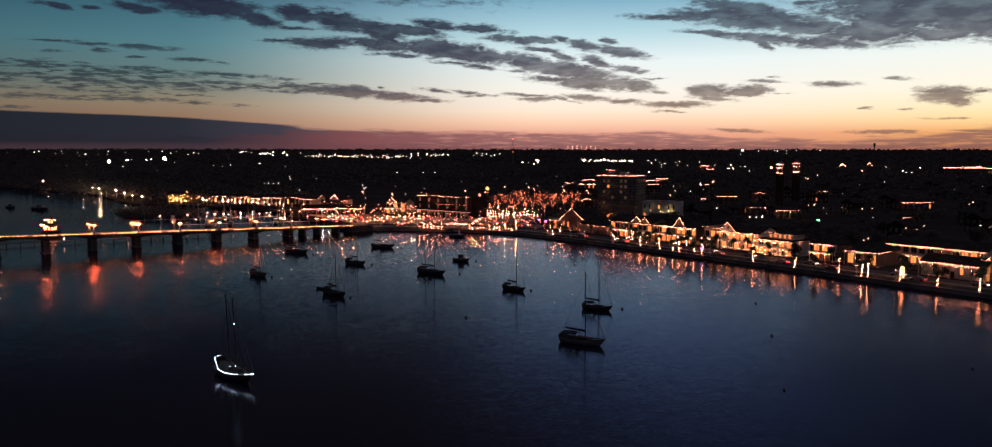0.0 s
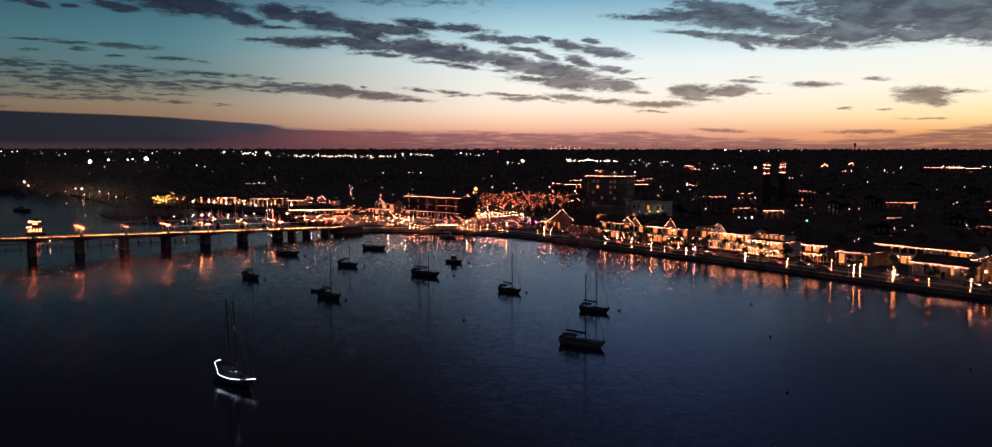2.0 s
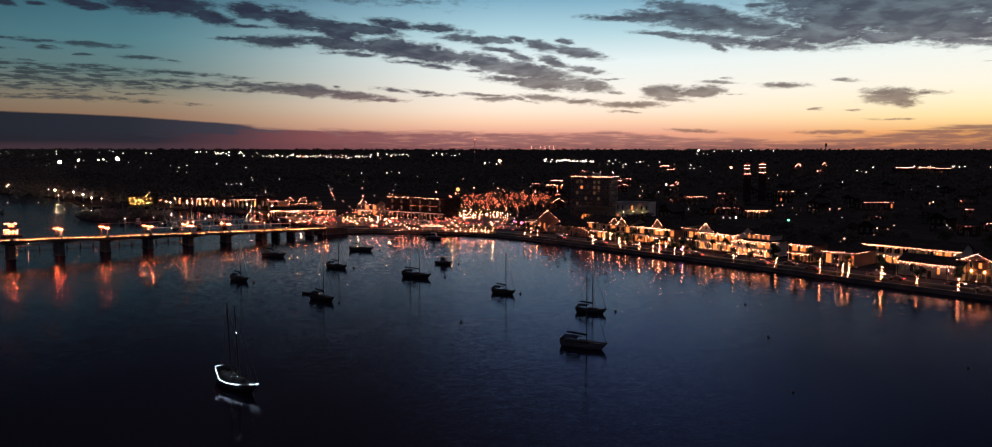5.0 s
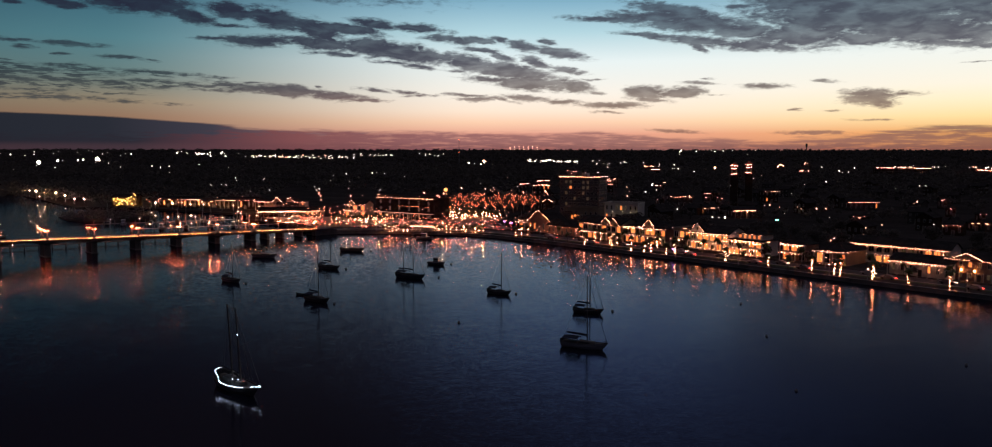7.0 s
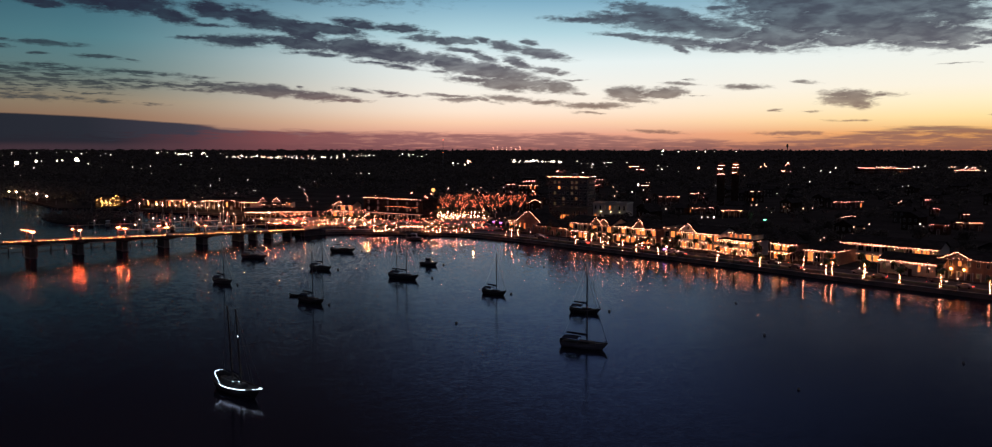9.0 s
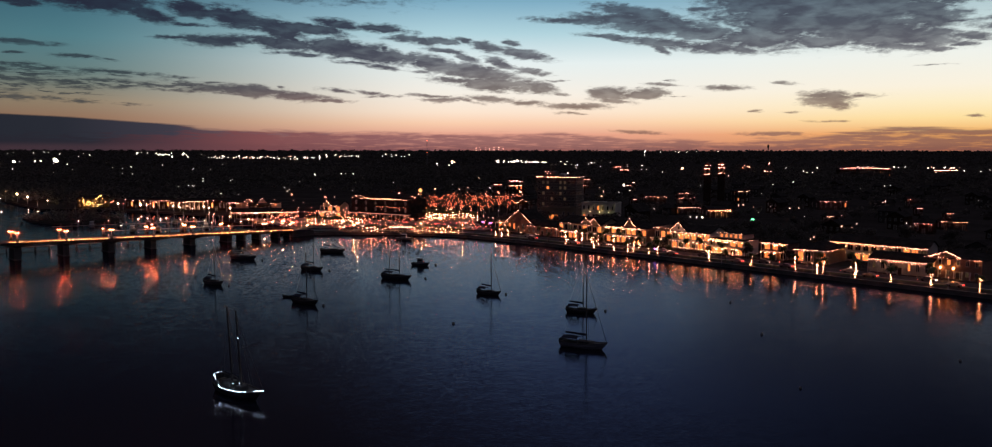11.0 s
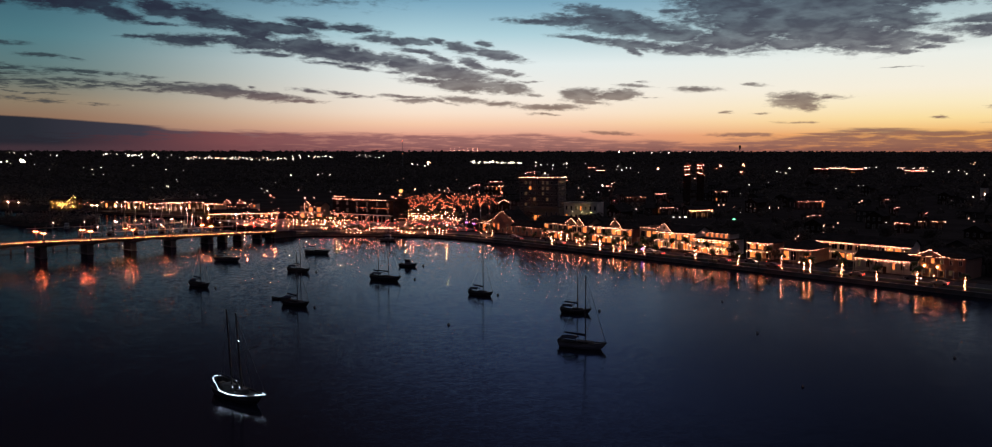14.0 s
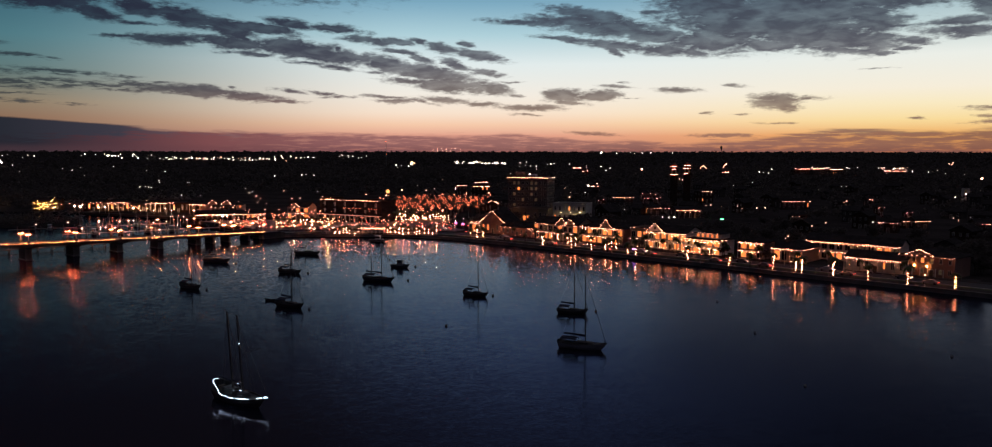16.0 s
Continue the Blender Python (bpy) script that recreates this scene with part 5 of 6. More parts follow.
        lights([(0, -2.55, z), (w, -2.55, z)], t, bulbs, step=0.36)
        if lamps:
            for k in range(max(1, int(w * lamps / 3))):
                x = w * (k + 0.5) / max(1, int(w * lamps / 3))
                part("porch_lamp", ball((x + rnd.uniform(-1.3, 1.3), -1.3 + rnd.uniform(-0.7, 0.5), z - rnd.uniform(0.25, 0.9)), rnd.choice((0.04, 0.055, 0.07, 0.09))), lamp_mat or PORCH, t, "glowing porch lamp")
    if base_string:
        lights([(-0.2, -2.9, 1.0), (w + 0.2, -2.9, 1.0)], t, bulbs, step=0.35)
    return t


# the bayfront row
house("pale pavilion with a steep gable outlined in bulbs", street(-36.5, 26, GROUND, 4), 14.0, 12, 4.4, "gable_front", 5.2, 1, STUCCO_PINK, gallery=0, eave=False, lit=0.5, seed=3, outline=True)
house("small open pergola cafe hung with warm lights", street(-42.5, 25.5), 6.5, 5, 3.6, "flat", 0.5, 1, STUCCO, gallery=1, lit=0.9, lamps=2.0, seed=4)
house("long low shop with a lit eave", street(-22.5, 25), 19.5, 9, 3.2, "gable_side", 2.6, 1, STUCCO_PINK, lit=0.35, seed=5)
house("two-storey bayfront inn with two lit gables and galleries", street(-3.3, 26), 24.5, 12, 6.0, "gable_side", 2.8, 2, STUCCO, gallery=1, gables=((16.2, 3.1, 2.9), (20.6, 2.9, 2.8)), lit=0.5, lamps=0.6, seed=6)
house("galleried bayfront inn with a lit gable", street(22.2, 28), 20.8, 12, 6.0, "hip", 2.6, 2, STUCCO_PINK, gallery=2, gables=((12.6, 3.0, 3.6),), lit=0.8, lamps=2.0, seed=7)
house("narrow flat-roofed shop with glowing front", street(45.6, 30), 8.4, 10, 6.3, "flat", 0.5, 2, STUCCO, gallery=1, lit=0.9, lamps=1.5, seed=8)
house("tall bayfront house with a steep lit gable and galleries", street(54.2, 29.5), 17.5, 12, 6.0, "gable_side", 2.4, 2, STUCCO_WHITE, gallery=2, gables=((3.4, 3.6, 3.4),), lit=0.95, lamps=3.0, seed=9, base_string=True)
tier = house("three-tiered restaurant strung with bulbs on every gallery", street(73.2, 26.5), 14.4, 11, 4.9, "hip", 1.0, 2, STUCCO_WHITE, gallery=2, lit=0.9, lamps=3.2, seed=10, eave_sides="round", base_string=True)
part("upper_storey", box(3.2, 1.5, 5.4, 13.4, 9, 8.0), STUCCO_WHITE, tier)
for k in range(5):
    window(tier, 4.4 + 1.95 * k, 1.5, 6.4, 1.0, 1.3, "front", ROOM)
up_roof = part("upper_roof", hip_roof(10.2, 7.5, 0, 1.0), SHINGLE, tier)
up_roof.location = (3.2, 1.5, 8.05)
lights([(2.5, 0.8, 8.05), (14.1, 0.8, 8.05)], tier)
lights([(-0.8, -2.8, 5.0), (15.2, -2.8, 5.0), (15.2, 4, 5.0)], tier)
for k in range(7):
    lights([(0.5 + 2.2 * k, -2.7, 0.3), (0.5 + 2.2 * k, -2.7, 2.3)], tier, step=0.3)
house("small galleried house hung thick with amber bulbs", street(95.0, 27.5), 9.0, 9, 5.2, "hip", 1.8, 2, STUCCO_PINK, gallery=2, lit=0.6, lamps=4.0, seed=11, mat=BULB_RED)
house("low restaurant with a wide hipped roof and lit eaves", street(107.8, 27.5), 10.4, 16, 4.0, "hip", 2.4, 1, STUCCO, lit=0.5, seed=12, eave_sides="round", gallery=1, lamps=0.6)
house("long motel wing with a lit eave and gallery", street(112.2, 45), 32.5, 9, 5.6, "gable_side", 2.4, 2, STUCCO_WHITE, gallery=2, lit=0.5, lamps=0.9, seed=13)
house("low motel lodge with a bright lit porch", street(134.2, 24), 18.5, 10, 3.6, "gable_side", 2.0, 1, STUCCO_WHITE, gallery=1, lit=0.35, lamps=2.4, seed=14, lamp_mat=GLOBE)
last = house("corner restaurant with arched front and lit gable", street(150.2, 27, GROUND, -6), 16.0, 13, 5.6, "hip", 2.2, 2, STUCCO_PINK, gables=((6.0, 4.2, 1.7),), lit=0.3, seed=15)
for x in (4.4, 8.2):
    part("wall_lamp", ball((x, -0.5, 3.3), 0.3), GLOBE_ORANGE, last, "bright sodium wall lamp")
for k in range(6):
    part("arch", rod((1.4 + k * 2.3, -0.2, 0), (1.4 + k * 2.3, -0.2, 2.6), 0.16, 0.16, 8), STUCCO_WHITE, last, "round column of the arcade")


# ------------------------------------------------------------------ office tower and its podium
def office_tower():
    t = thing("office_tower", "grey stone office tower with a lit cornice and few lit windows", "office building", pose(33, 453, GROUND, 0, 0, -27))
    w, d, h, rnd = 23.0, 13.5, 23.6, random.Random(5)
    part("wall", box(0, 0, -0.6, w, d, h), TOWER_STONE, t)
    part("plinth", box(-0.4, -0.4, -0.6, w + 0.4, d + 0.4, 4.2), TOWER_STONE, t)
    part("cornice", box(-0.55, -0.55, h, w + 0.55, d + 0.55, h + 0.6, box(-0.3, -0.3, h - 1.0, w + 0.3, d + 0.3, h - 0.7)), TOWER_STONE, t)
    part("penthouse", box(3, 4, h + 0.6, 9, 10, h + 3.4), TOWER_STONE, t)
    part("penthouse", box(12, 3.5, h + 0.6, 15, 7, h + 2.2), STEEL, t)
    lights([(3, 3.8, h + 3.2), (9, 3.8, h + 3.2)], t, BULB_RED)
    lights([(4.5, 3.8, h + 2.3), (8, 3.8, h + 2.3)], t, BULB_RED)
    lights([(-0.6, -0.7, h + 0.35), (w + 0.6, -0.7, h + 0.35)], t, step=0.28, r=0.085)
    bright = {(4, 2): ROOM, (3, 5): ROOM_DIM, (4, 6): ROOM_DIM, (5, 1): ROOM_DIM, (5, 2): ROOM_DIM, (5, 5): ROOM_DIM, (5, 6): ROOM_DIM, (2, 3): ROOM_DIM, (3, 1): ROOM_DIM, (4, 5): ROOM_DIM, (2, 6): ROOM_DIM, (1, 1): ROOM_DIM}
    for s in range(6):
        for k in range(9):
            window(t, w * (k + 0.5) / 9, 0, 4.9 + s * 3.05, 1.35, 1.7, "front", bright.get((s, k)))
        for k in range(5):
            window(t, w, d * (k + 0.5) / 5, 4.9 + s * 3.05, 1.35, 1.7, "right", ROOM_DIM if (s, k) in ((5, 1), (5, 3), (3, 2)) else None)
    for k in range(5):
        part("cornice_lamp", ball((w + 0.7, 1.0 + 2.6 * k, h + 0.4), 0.09), GLOBE, t)


office_tower()
pod = house("pale floodlit podium building beside the tower", pose(57, 443, GROUND, 0, 0, -27), 19, 12, 8.6, "flat", 0.5, 2, STUCCO_WHITE, eave=False, lit=0.3, seed=21)
# lamps and arms added only to brighten the podium's front
for x in (5.5, 11.0, 16.0):
    part("flood_lamp", ball((x, -2.4, 5.4), 0.15), ADDED_FLOOD, pod, "flood lamp added to brighten the pale wall")
for x in (5.5, 11.0, 16.0):
    part("lamp_arm", rod((x, -2.4, 5.2), (x, 0, 4.6), 0.06, 0.06, 5), STEEL, pod)
arc = house("low bank hall with arched lit windows", pose(34, 437, GROUND, 0, 0, -27), 20, 9, 6.5, "flat", 0.5, 1, STUCCO, eave=False, lit=0.0, seed=22)
for k in range(4):
    part("arched_window", box(1.8 + k * 2.1, -0.12, 1.4, 3.2 + k * 2.1, -0.02, 4.0), ROOM, arc, "tall lit arched window")

# ------------------------------------------------------------------ the bridge head, plaza and marina
big = house("long three-storey waterfront restaurant with lit balconies", pose(-72.5, 461.5, GROUND, 0, 0, -33), 42, 14, 10.2, "flat", 0.5, 3, SHINGLE, SHINGLE, gallery=1, lit=0.1, lamps=0.8, lamp_mat=PLAZA_GLOBE, bays=6, seed=31, mat=GALLERY, eave=False)
lights([(0, -0.8, 11.7), (42, -0.8, 11.7)], big, BULB, step=0.34, r=0.075)
part("roof_house", box(0.4, 1, 11.1, 8, 11, 12.9), BROWN_WALL, big)
lights([(0.2, 0.8, 12.9), (8.2, 0.8, 12.9)], big)
lights([(17, -1.2, 7.4), (40, -1.2, 7.4)], big, BULB_DIM, step=0.34, r=0.07)
house("small corner house with a lit gable", pose(-92, 470, GROUND, 0, 0, -20), 13, 10, 6.0, "gable_side", 2.2, 2, STUCCO, gables=((4.5, 3.0, 2.4),), gallery=1, lit=0.5, lamps=1, seed=32)
house("low shop with a flat lit roofline", pose(-74, 478, GROUND, 0, 0, -25), 12, 8, 7.4, "flat", 0.5, 2, STUCCO_WHITE, lit=0.3, seed=33, mat=BULB_RED)
house("long low marina store under a bright string of bulbs", pose(-141, 462, GROUND, 0, 0, 10), 37, 8, 2.4, "gable_side", 2.0, 1, BROWN_WALL, gallery=1, lit=0.3, lamps=0.7, seed=34)
house("marina hotel with two lit gables", pose(-153, 513, GROUND, 0, 0, 2), 26, 11, 4.4, "hip", 2.0, 2, STUCCO_PINK, gables=((8.2, 2.9, 2.8), (16.6, 2.9, 2.8)), lit=0.4, lamps=0.6, seed=35)
yellow = house("waterfront restaurant hung unevenly with yellow bulbs", pose(-267, 545, GROUND, 0, 0, 4), 17, 9, 5.2, "gable_side", 2.0, 2, BROWN_WALL, eave=False, lit=0.3, seed=36, mat=BULB_YELLOW, gables=((14.8, 1.7, 2.4),))
rnd = random.Random(36)
for k in range(34):
    x, z = rnd.uniform(-1, 15), rnd.uniform(0.8, 6.8)
    if rnd.random() < 0.55:
        lights([(x, -1.0, z), (x + rnd.uniform(0.8, 2.6), -1.0, z + rnd.uniform(-0.2, 0.2))], yellow, BULB_YELLOW, "short string of yellow bulbs", r=0.09)
    else:
        lights([(x, -1.2, z * 0.6), (x, -1.2, z * 0.6 + rnd.uniform(0.8, 2.4))], yellow, BULB_YELLOW, "short string of yellow bulbs", r=0.09)
rnd = random.Random(41)
for k in range(7):
    x = -232 + k * 15 + rnd.uniform(-3, 3)
    house("low waterfront building with an amber eave string", pose(x, 541 - 0.5 * (x + 246) + rnd.uniform(0, 22), GROUND, 0, 0, rnd.uniform(-8, 14)), rnd.uniform(9, 14), 8, rnd.uniform(3.2, 5.5), "gable_side", 1.8, 1, BROWN_WALL, lit=0.3, lamps=0.7, gallery=k % 2, seed=50 + k, lamp_mat=PORCH if k % 2 else GLOBE, mat=BULB_RED if k % 3 else BULB, group="low waterfront buildings")


house("small kiosk with a lit flat roofline among the plaza palms", pose(-40, 496, GROUND), 9.4, 6, 4.0, "hip", 0.8, 1, BROWN_WALL, lit=0.4, seed=37)
house("small gabled shop outlined with bulbs behind the plaza", pose(25, 502, GROUND), 6.4, 7, 5.0, "gable_front", 2.2, 1, BROWN_WALL, eave=False, outline=True, lit=0.4, seed=38)


def pergola():
    t = thing("pergola", "long open pergola edged with two bright strings of bulbs", "pergola", pose(-43, 384, GROUND, 0, 0, -9))
    for k in range(7):
        for y in (0, 3):
            part("post", box(k * 2 - 0.1, y - 0.1, -0.2, k * 2 + 0.1, y + 0.1, 2.3), TIMBER, t)
    part("roof", box(-0.4, -0.4, 2.3, 12.4, 3.4, 2.5), TIMBER, t)
    lights([(-0.4, -0.5, 2.35), (12.4, -0.5, 2.35)], t, BULB, step=0.2, r=0.08)
    lights([(-0.4, 3.5, 2.45), (12.4, 3.5, 2.45)], t, BULB, step=0.2, r=0.08)


pergola()

# ------------------------------------------------------------------ palms and lit trees
PALMS = [palm(1, 4.8), palm(2, 5.7), palm(3, 5.2, label="sabal palm with a bushy head and a light-wrapped trunk"), palm(4, 4.2)]
rnd = random.Random(7)


def stand(x, y, k=None, s=1.0):
    place(PALMS[rnd.randrange(4) if k is None else k], pose(x, y, GROUND, 0, 0, rnd.uniform(0, 360)), s * rnd.uniform(0.92, 1.08))


for k, (u, v) in enumerate(((-24, 5), (-20.5, 5.4), (-22.4, 11), (18.1, 5), (22.4, 16), (10.5, 20), (13, 21), (32.8, 5), (28, 14), (42.8, 5), (49.4, 5), (52, 5.5), (59.7, 5), (62.9, 5.8), (47, 16), (84.9, 5), (101.1, 5), (116.4, 5.5), (124.0, 5), (126.0, 5), (133.4, 11.5), (135.8, 5), (146.4, 5), (157.5, 5), (170, 5))):
    p = street_point(u + 1.3, v)
    stand(p.x, p.y, (0, 1, 0, 2)[k % 4])
DARK_PALM = palm(5, 5.4, lit=False, label="dark sabal palm standing before the bayfront houses")
DARK_PALM.matrix_basis = street(26, 22.5)
for u, v, k in ((-12, 22, 0.8), (1, 22, 0.9), (15, 22.5, 1.0), (34, 22, 0.95), (44.5, 21.5, 1.05), (52.5, 22, 0.9), (57.5, 22, 1.1), (66, 21.5, 0.95), (72, 22, 1.1), (81, 22, 0.9), (92, 21.5, 1.1), (105.5, 21, 1.0), (119, 21.5, 0.9), (130, 20.5, 1.1), (140, 20.5, 0.8), (153, 21, 0.9), (10, 4.6, 0.8), (38, 4.6, 0.85), (70, 4.6, 0.8), (93, 4.6, 0.8), (110, 4.6, 0.9)):
    place(DARK_PALM, street(u, v, GROUND, u * 37), k)
for k in range(26):
    f = k / 25
    if not 0.24 < f < 0.52:
        stand(-56 + 48 * f + rnd.uniform(-0.7, 0.7), 379.5 - 7 * f * f + rnd.uniform(-1.5, 4), None, 0.74)
for k in range(15):
    stand(-89 + 17 * k / 14 + rnd.uniform(-0.8, 0.8), 420 + 9 * k / 14 + rnd.uniform(-3, 4), None, 0.74)
for k in range(7):
    stand(-72 + 10 * k / 6, 428 + rnd.uniform(-4, 6), None, 0.8)
for k in range(30):
    stand(-47 + 29 * k / 29 + rnd.uniform(-1, 1), 451 + rnd.uniform(-6, 7), None, 0.9)
for k in range(20):
    stand(-18 + 17 * k / 19 + rnd.uniform(-1, 1), 458 - 6 * k / 19 + rnd.uniform(-5, 8), None, 0.85)
LIT_OAKS = [oak(11, 4.2, 8.4, TRACERY), oak(12, 4.8, 9.4, TRACERY), oak(13, 3.8, 7.6, TRACERY)]
for k in range(30):
    f = k / 29
    place(LIT_OAKS[k % 3], pose(-32 + 58 * f + rnd.uniform(-2, 2), 492 + 16 * f + rnd.uniform(-4, 46), GROUND, 0, 0, rnd.uniform(0, 360)), rnd.uniform(0.85, 1.2))
for ob in PALMS + LIT_OAKS:  # the first of each kind stands in the plaza too
    ob.matrix_basis = pose(-30 + PALMS.index(ob) * 5 if ob in PALMS else -20 + LIT_OAKS.index(ob) * 11, 470 if ob in PALMS else 488, GROUND)


# ------------------------------------------------------------------ lamps, cars
def street_lamp():
    t = thing("street_lamp", "dark street lamp post with a glowing globe", "street lamp", street(3, 4), "bayfront lamps")
    part("post", rod((0, 0, -0.2), (0, 0, 3.4), 0.08, 0.055, 7, rod((0, 0, -0.2), (0, 0, 0.6), 0.16, 0.12, 7)), STEEL, t)
    part("globe", ball((0, 0, 3.6), 0.085), GLOBE, t, "glowing white globe")
    return t


lamp = street_lamp()
for k in range(17):
    u = -30 + 12 * k + rnd.uniform(-2, 2)
    m = street(u, 4.2 if k % 3 else 19.0)
    copy_thing(lamp, m)
for x, y in ((-60, 384), (-47, 389), (-15, 376), (-77, 392), (-88, 398), (-99, 424), (-112, 436), (-126, 446), (-133, 452), (-152, 458), (-64, 402), (-28, 398), (-10, 392), (-50, 405)):
    copy_thing(lamp, pose(x, y, GROUND))
warm_lamp = copy_thing(lamp, pose(-20, 402, GROUND))
tagged(warm_lamp, "street lamp post with a glowing amber globe")
amber = [o for o in warm_lamp.children if o.name.startswith("globe")][0]
amber.data = amber.data.copy()
amber.data.materials[0] = PLAZA_GLOBE
for k in range(64):
    f = rnd.random()
    c = copy_thing(warm_lamp if k % 5 < 3 else lamp, pose(-150 + 165 * f, 392 + 90 * rnd.random() * (0.35 + f * 0.65) + 45 * max(0, 0.45 - f) * 2, GROUND))
    s = rnd.uniform(0.7, 1.1)
    c.scale = (s, s, s * rnd.uniform(0.8, 1.3))
tall = thing("lamp_mast", "tall sodium lamp mast glowing orange over the plaza", "street lamp", pose(-38.4, 545, GROUND))
part("post", rod((0, 0, -0.2), (0, 0, 11.0), 0.2, 0.12, 8), STEEL, tall)
# the lamp's halo is put into the size of this globe
part("globe", ball((0, 0, 11.6), 1.3), SODIUM, tall, "sodium globe enlarged to stand for its glare")
part("globe", ball((0.4, 0, 8.9), 0.3), SODIUM, tall, "small glowing sodium globe")


def car(seed, paint, m, tail):
    t = thing("car", "parked saloon car with " + ("red tail lights on" if tail else "headlights on"), "car", m, "cars on the bayfront road")
    bm = bmesh.new()
    prof = [(-2.2, 0.35), (-2.2, 0.85), (-1.5, 0.95), (-0.9, 1.42), (0.5, 1.42), (1.2, 0.95), (2.1, 0.8), (2.2, 0.35)]
    ends = [[bm.verts.new((x, y * (0.86 if z > 1 else 1), z)) for x, z in prof] for y in (-0.88, 0.88)]
    for k in range(8):
        j = (k + 1) % 8
        bm.faces.new((ends[0][k], ends[0][j], ends[1][j], ends[1][k]))
    bm.faces.new(ends[0][::-1]), bm.faces.new(ends[1])
    bmesh.ops.recalc_face_normals(bm, faces=bm.faces)
    part("body", bm, paint, t)
    part("glass", box(-1.0, -0.8, 1.0, 0.8, 0.8, 1.36), PANE, t)
    for x in (-1.35, 1.35):
        for y in (-0.82, 0.82):
            part("wheel", rod((x, y - 0.1, 0.33), (x, y + 0.1, 0.33), 0.33, 0.33, 12), RUBBER, t)
    for y in (-0.6, 0.6):
        part("tail_light" if tail else "headlight", box(-2.26, y - 0.16, 0.65, -2.2, y + 0.16, 0.8) if tail else box(2.18, y - 0.16, 0.62, 2.24, y + 0.16, 0.76), TAIL if tail else HEADLIGHT, t)
    return t


for k in range(16):
    u = -16 + 12.0 * k + rnd.uniform(-4, 4)
    v = 11 if k % 2 else 15.8
    car(k, CARPAINT if k % 3 else CARLIGHT, street(u, v, GROUND + 0.03, 180 if k % 2 else 0), k % 2 == 1)
for k in range(9):
    car(k, CARPAINT if k % 2 else CARLIGHT, pose(-70 + 8 * k, 398 + rnd.uniform(-3, 3), GROUND, 0, 0, -8 + (180 if k % 2 else 0)), k % 2 == 1)


for k in range(22):
    f = rnd.random()
    car(k, CARPAINT if k % 2 else CARLIGHT, pose(-118 + 120 * f, 404 + 34 * rnd.random(), GROUND, 0, 0, -20 + (180 if k % 2 else 0) + rnd.uniform(-8, 8)), k % 3 == 1)


def sign(x, y, z, colour, label):
    t = thing("shop_sign", label, "sign", pose(x, y, GROUND, 0, 0, STREET))
    part("post", rod((0, 0, -0.1), (0, 0, z), 0.06, 0.05, 6), STEEL, t)
    part("lamp_panel", box(-0.7, -0.12, z, 0.7, 0.12, z + 0.5), colour, t)


sign(1.5, 400, 3.0, VIOLET_LAMP, "small violet lit sign on a post")
sign(5.0, 398, 2.6, VIOLET_LAMP, "small violet lit sign on a post")
sign(139, 404, 3.6, GREEN_LAMP, "green lit sign among the trees")
sign(66, 303, 1.4, VIOLET_LAMP, "low violet lit sign on the promenade")

# ------------------------------------------------------------------ the marina behind the bridge
def dock(x, y, turn, length, lamp_height=3.4, gap=14):
    t = thing("dock", "dark timber dock on pilings behind the bridge", "dock", pose(x, y, 0, 0, 0, turn), "marina docks")
    part("deck", box(0, -1.1, 1.0, length, 1.1, 1.2), DARK_TIMBER, t)
    for k in range(int(length / 5) + 1):
        for s in (-1.2, 1.2):
            part("piling", rod((k * 5, s, -2.5), (k * 5, s, 2.6), 0.17, 0.14, 7), DARK_TIMBER, t)
    for k in range(int(length / gap)):
        post = part("lamp_post", rod((6 + gap * k, 0.9, 1.2), (6 + gap * k, 0.9, lamp_height), 0.05, 0.05, 5), STEEL, t)
        part("lamp", ball((6 + gap * k, 0.9, lamp_height + 0.1), 0.14), GLOBE, post, "small white dock lamp")


dock(-222, 301, 35, 92, 1.7, 25)
dock(-118, 420, 205, 70), dock(-150, 445, 205, 74), dock(-186, 428, 25, 30)
for k, (x, y, a) in enumerate(((-140, 415, 110), (-150, 411, 110), (-161, 406, 110), (-172, 402, 290), (-178, 437, 110), (-190, 430, 110), (-202, 424, 290), (-212, 428, 110), (-166, 442, 290))):
    sailboat("dark yacht berthed at the marina dock", x, y, a, 9.0 + k % 3, 2.9, HULL_DARK if k % 2 else HULL_BLUE, [(0.55, 7.5 + k % 4, 3.4)] if k % 3 else [], canopy=False, wheelhouse=k % 3 == 0)
sailboat("dark boat anchored far across the water", -357, 507, -20, 9, 2.8, HULL_DARK, [], canopy=False, wheelhouse=True)
sailboat("broad dark boat anchored far across the water", -327, 494, -12, 13.5, 4.2, HULL_DARK, [], canopy=False, wheelhouse=True)
shore_lamp = thing("street_lamp", "shore lamp with a warm white globe enlarged for its glow", "street lamp", pose(-352, 612, GROUND), "far shore lamps")
part("post", rod((0, 0, -0.2), (0, 0, 4.6), 0.14, 0.09, 7), STEEL, shore_lamp)
# globe larger than a lamp's own, to stand for its glow
part("globe", ball((0, 0, 5.0), 0.22), SHORE_GLOBE, shore_lamp, "glowing warm white globe")
for x, y, s in ((-405, 671, 1.15), (-387, 651, 1.00), (-370, 632, 1.15), (-361, 628, 1.10), (-340, 606, 1.15), (-324, 590, 0.95), (-389, 640, 0.60), (-347, 597, 0.70), (-305, 567, 0.70), (-302, 575, 0.60), (-415, 705, 0.55), (-480, 722, 1.50), (-472, 716, 0.80), (-465, 717, 0.90), (-462, 717, 0.80)):
    place(shore_lamp, pose(x, y, GROUND), s)
quay_lamp = copy_thing(shore_lamp, pose(-92, 391, GROUND))
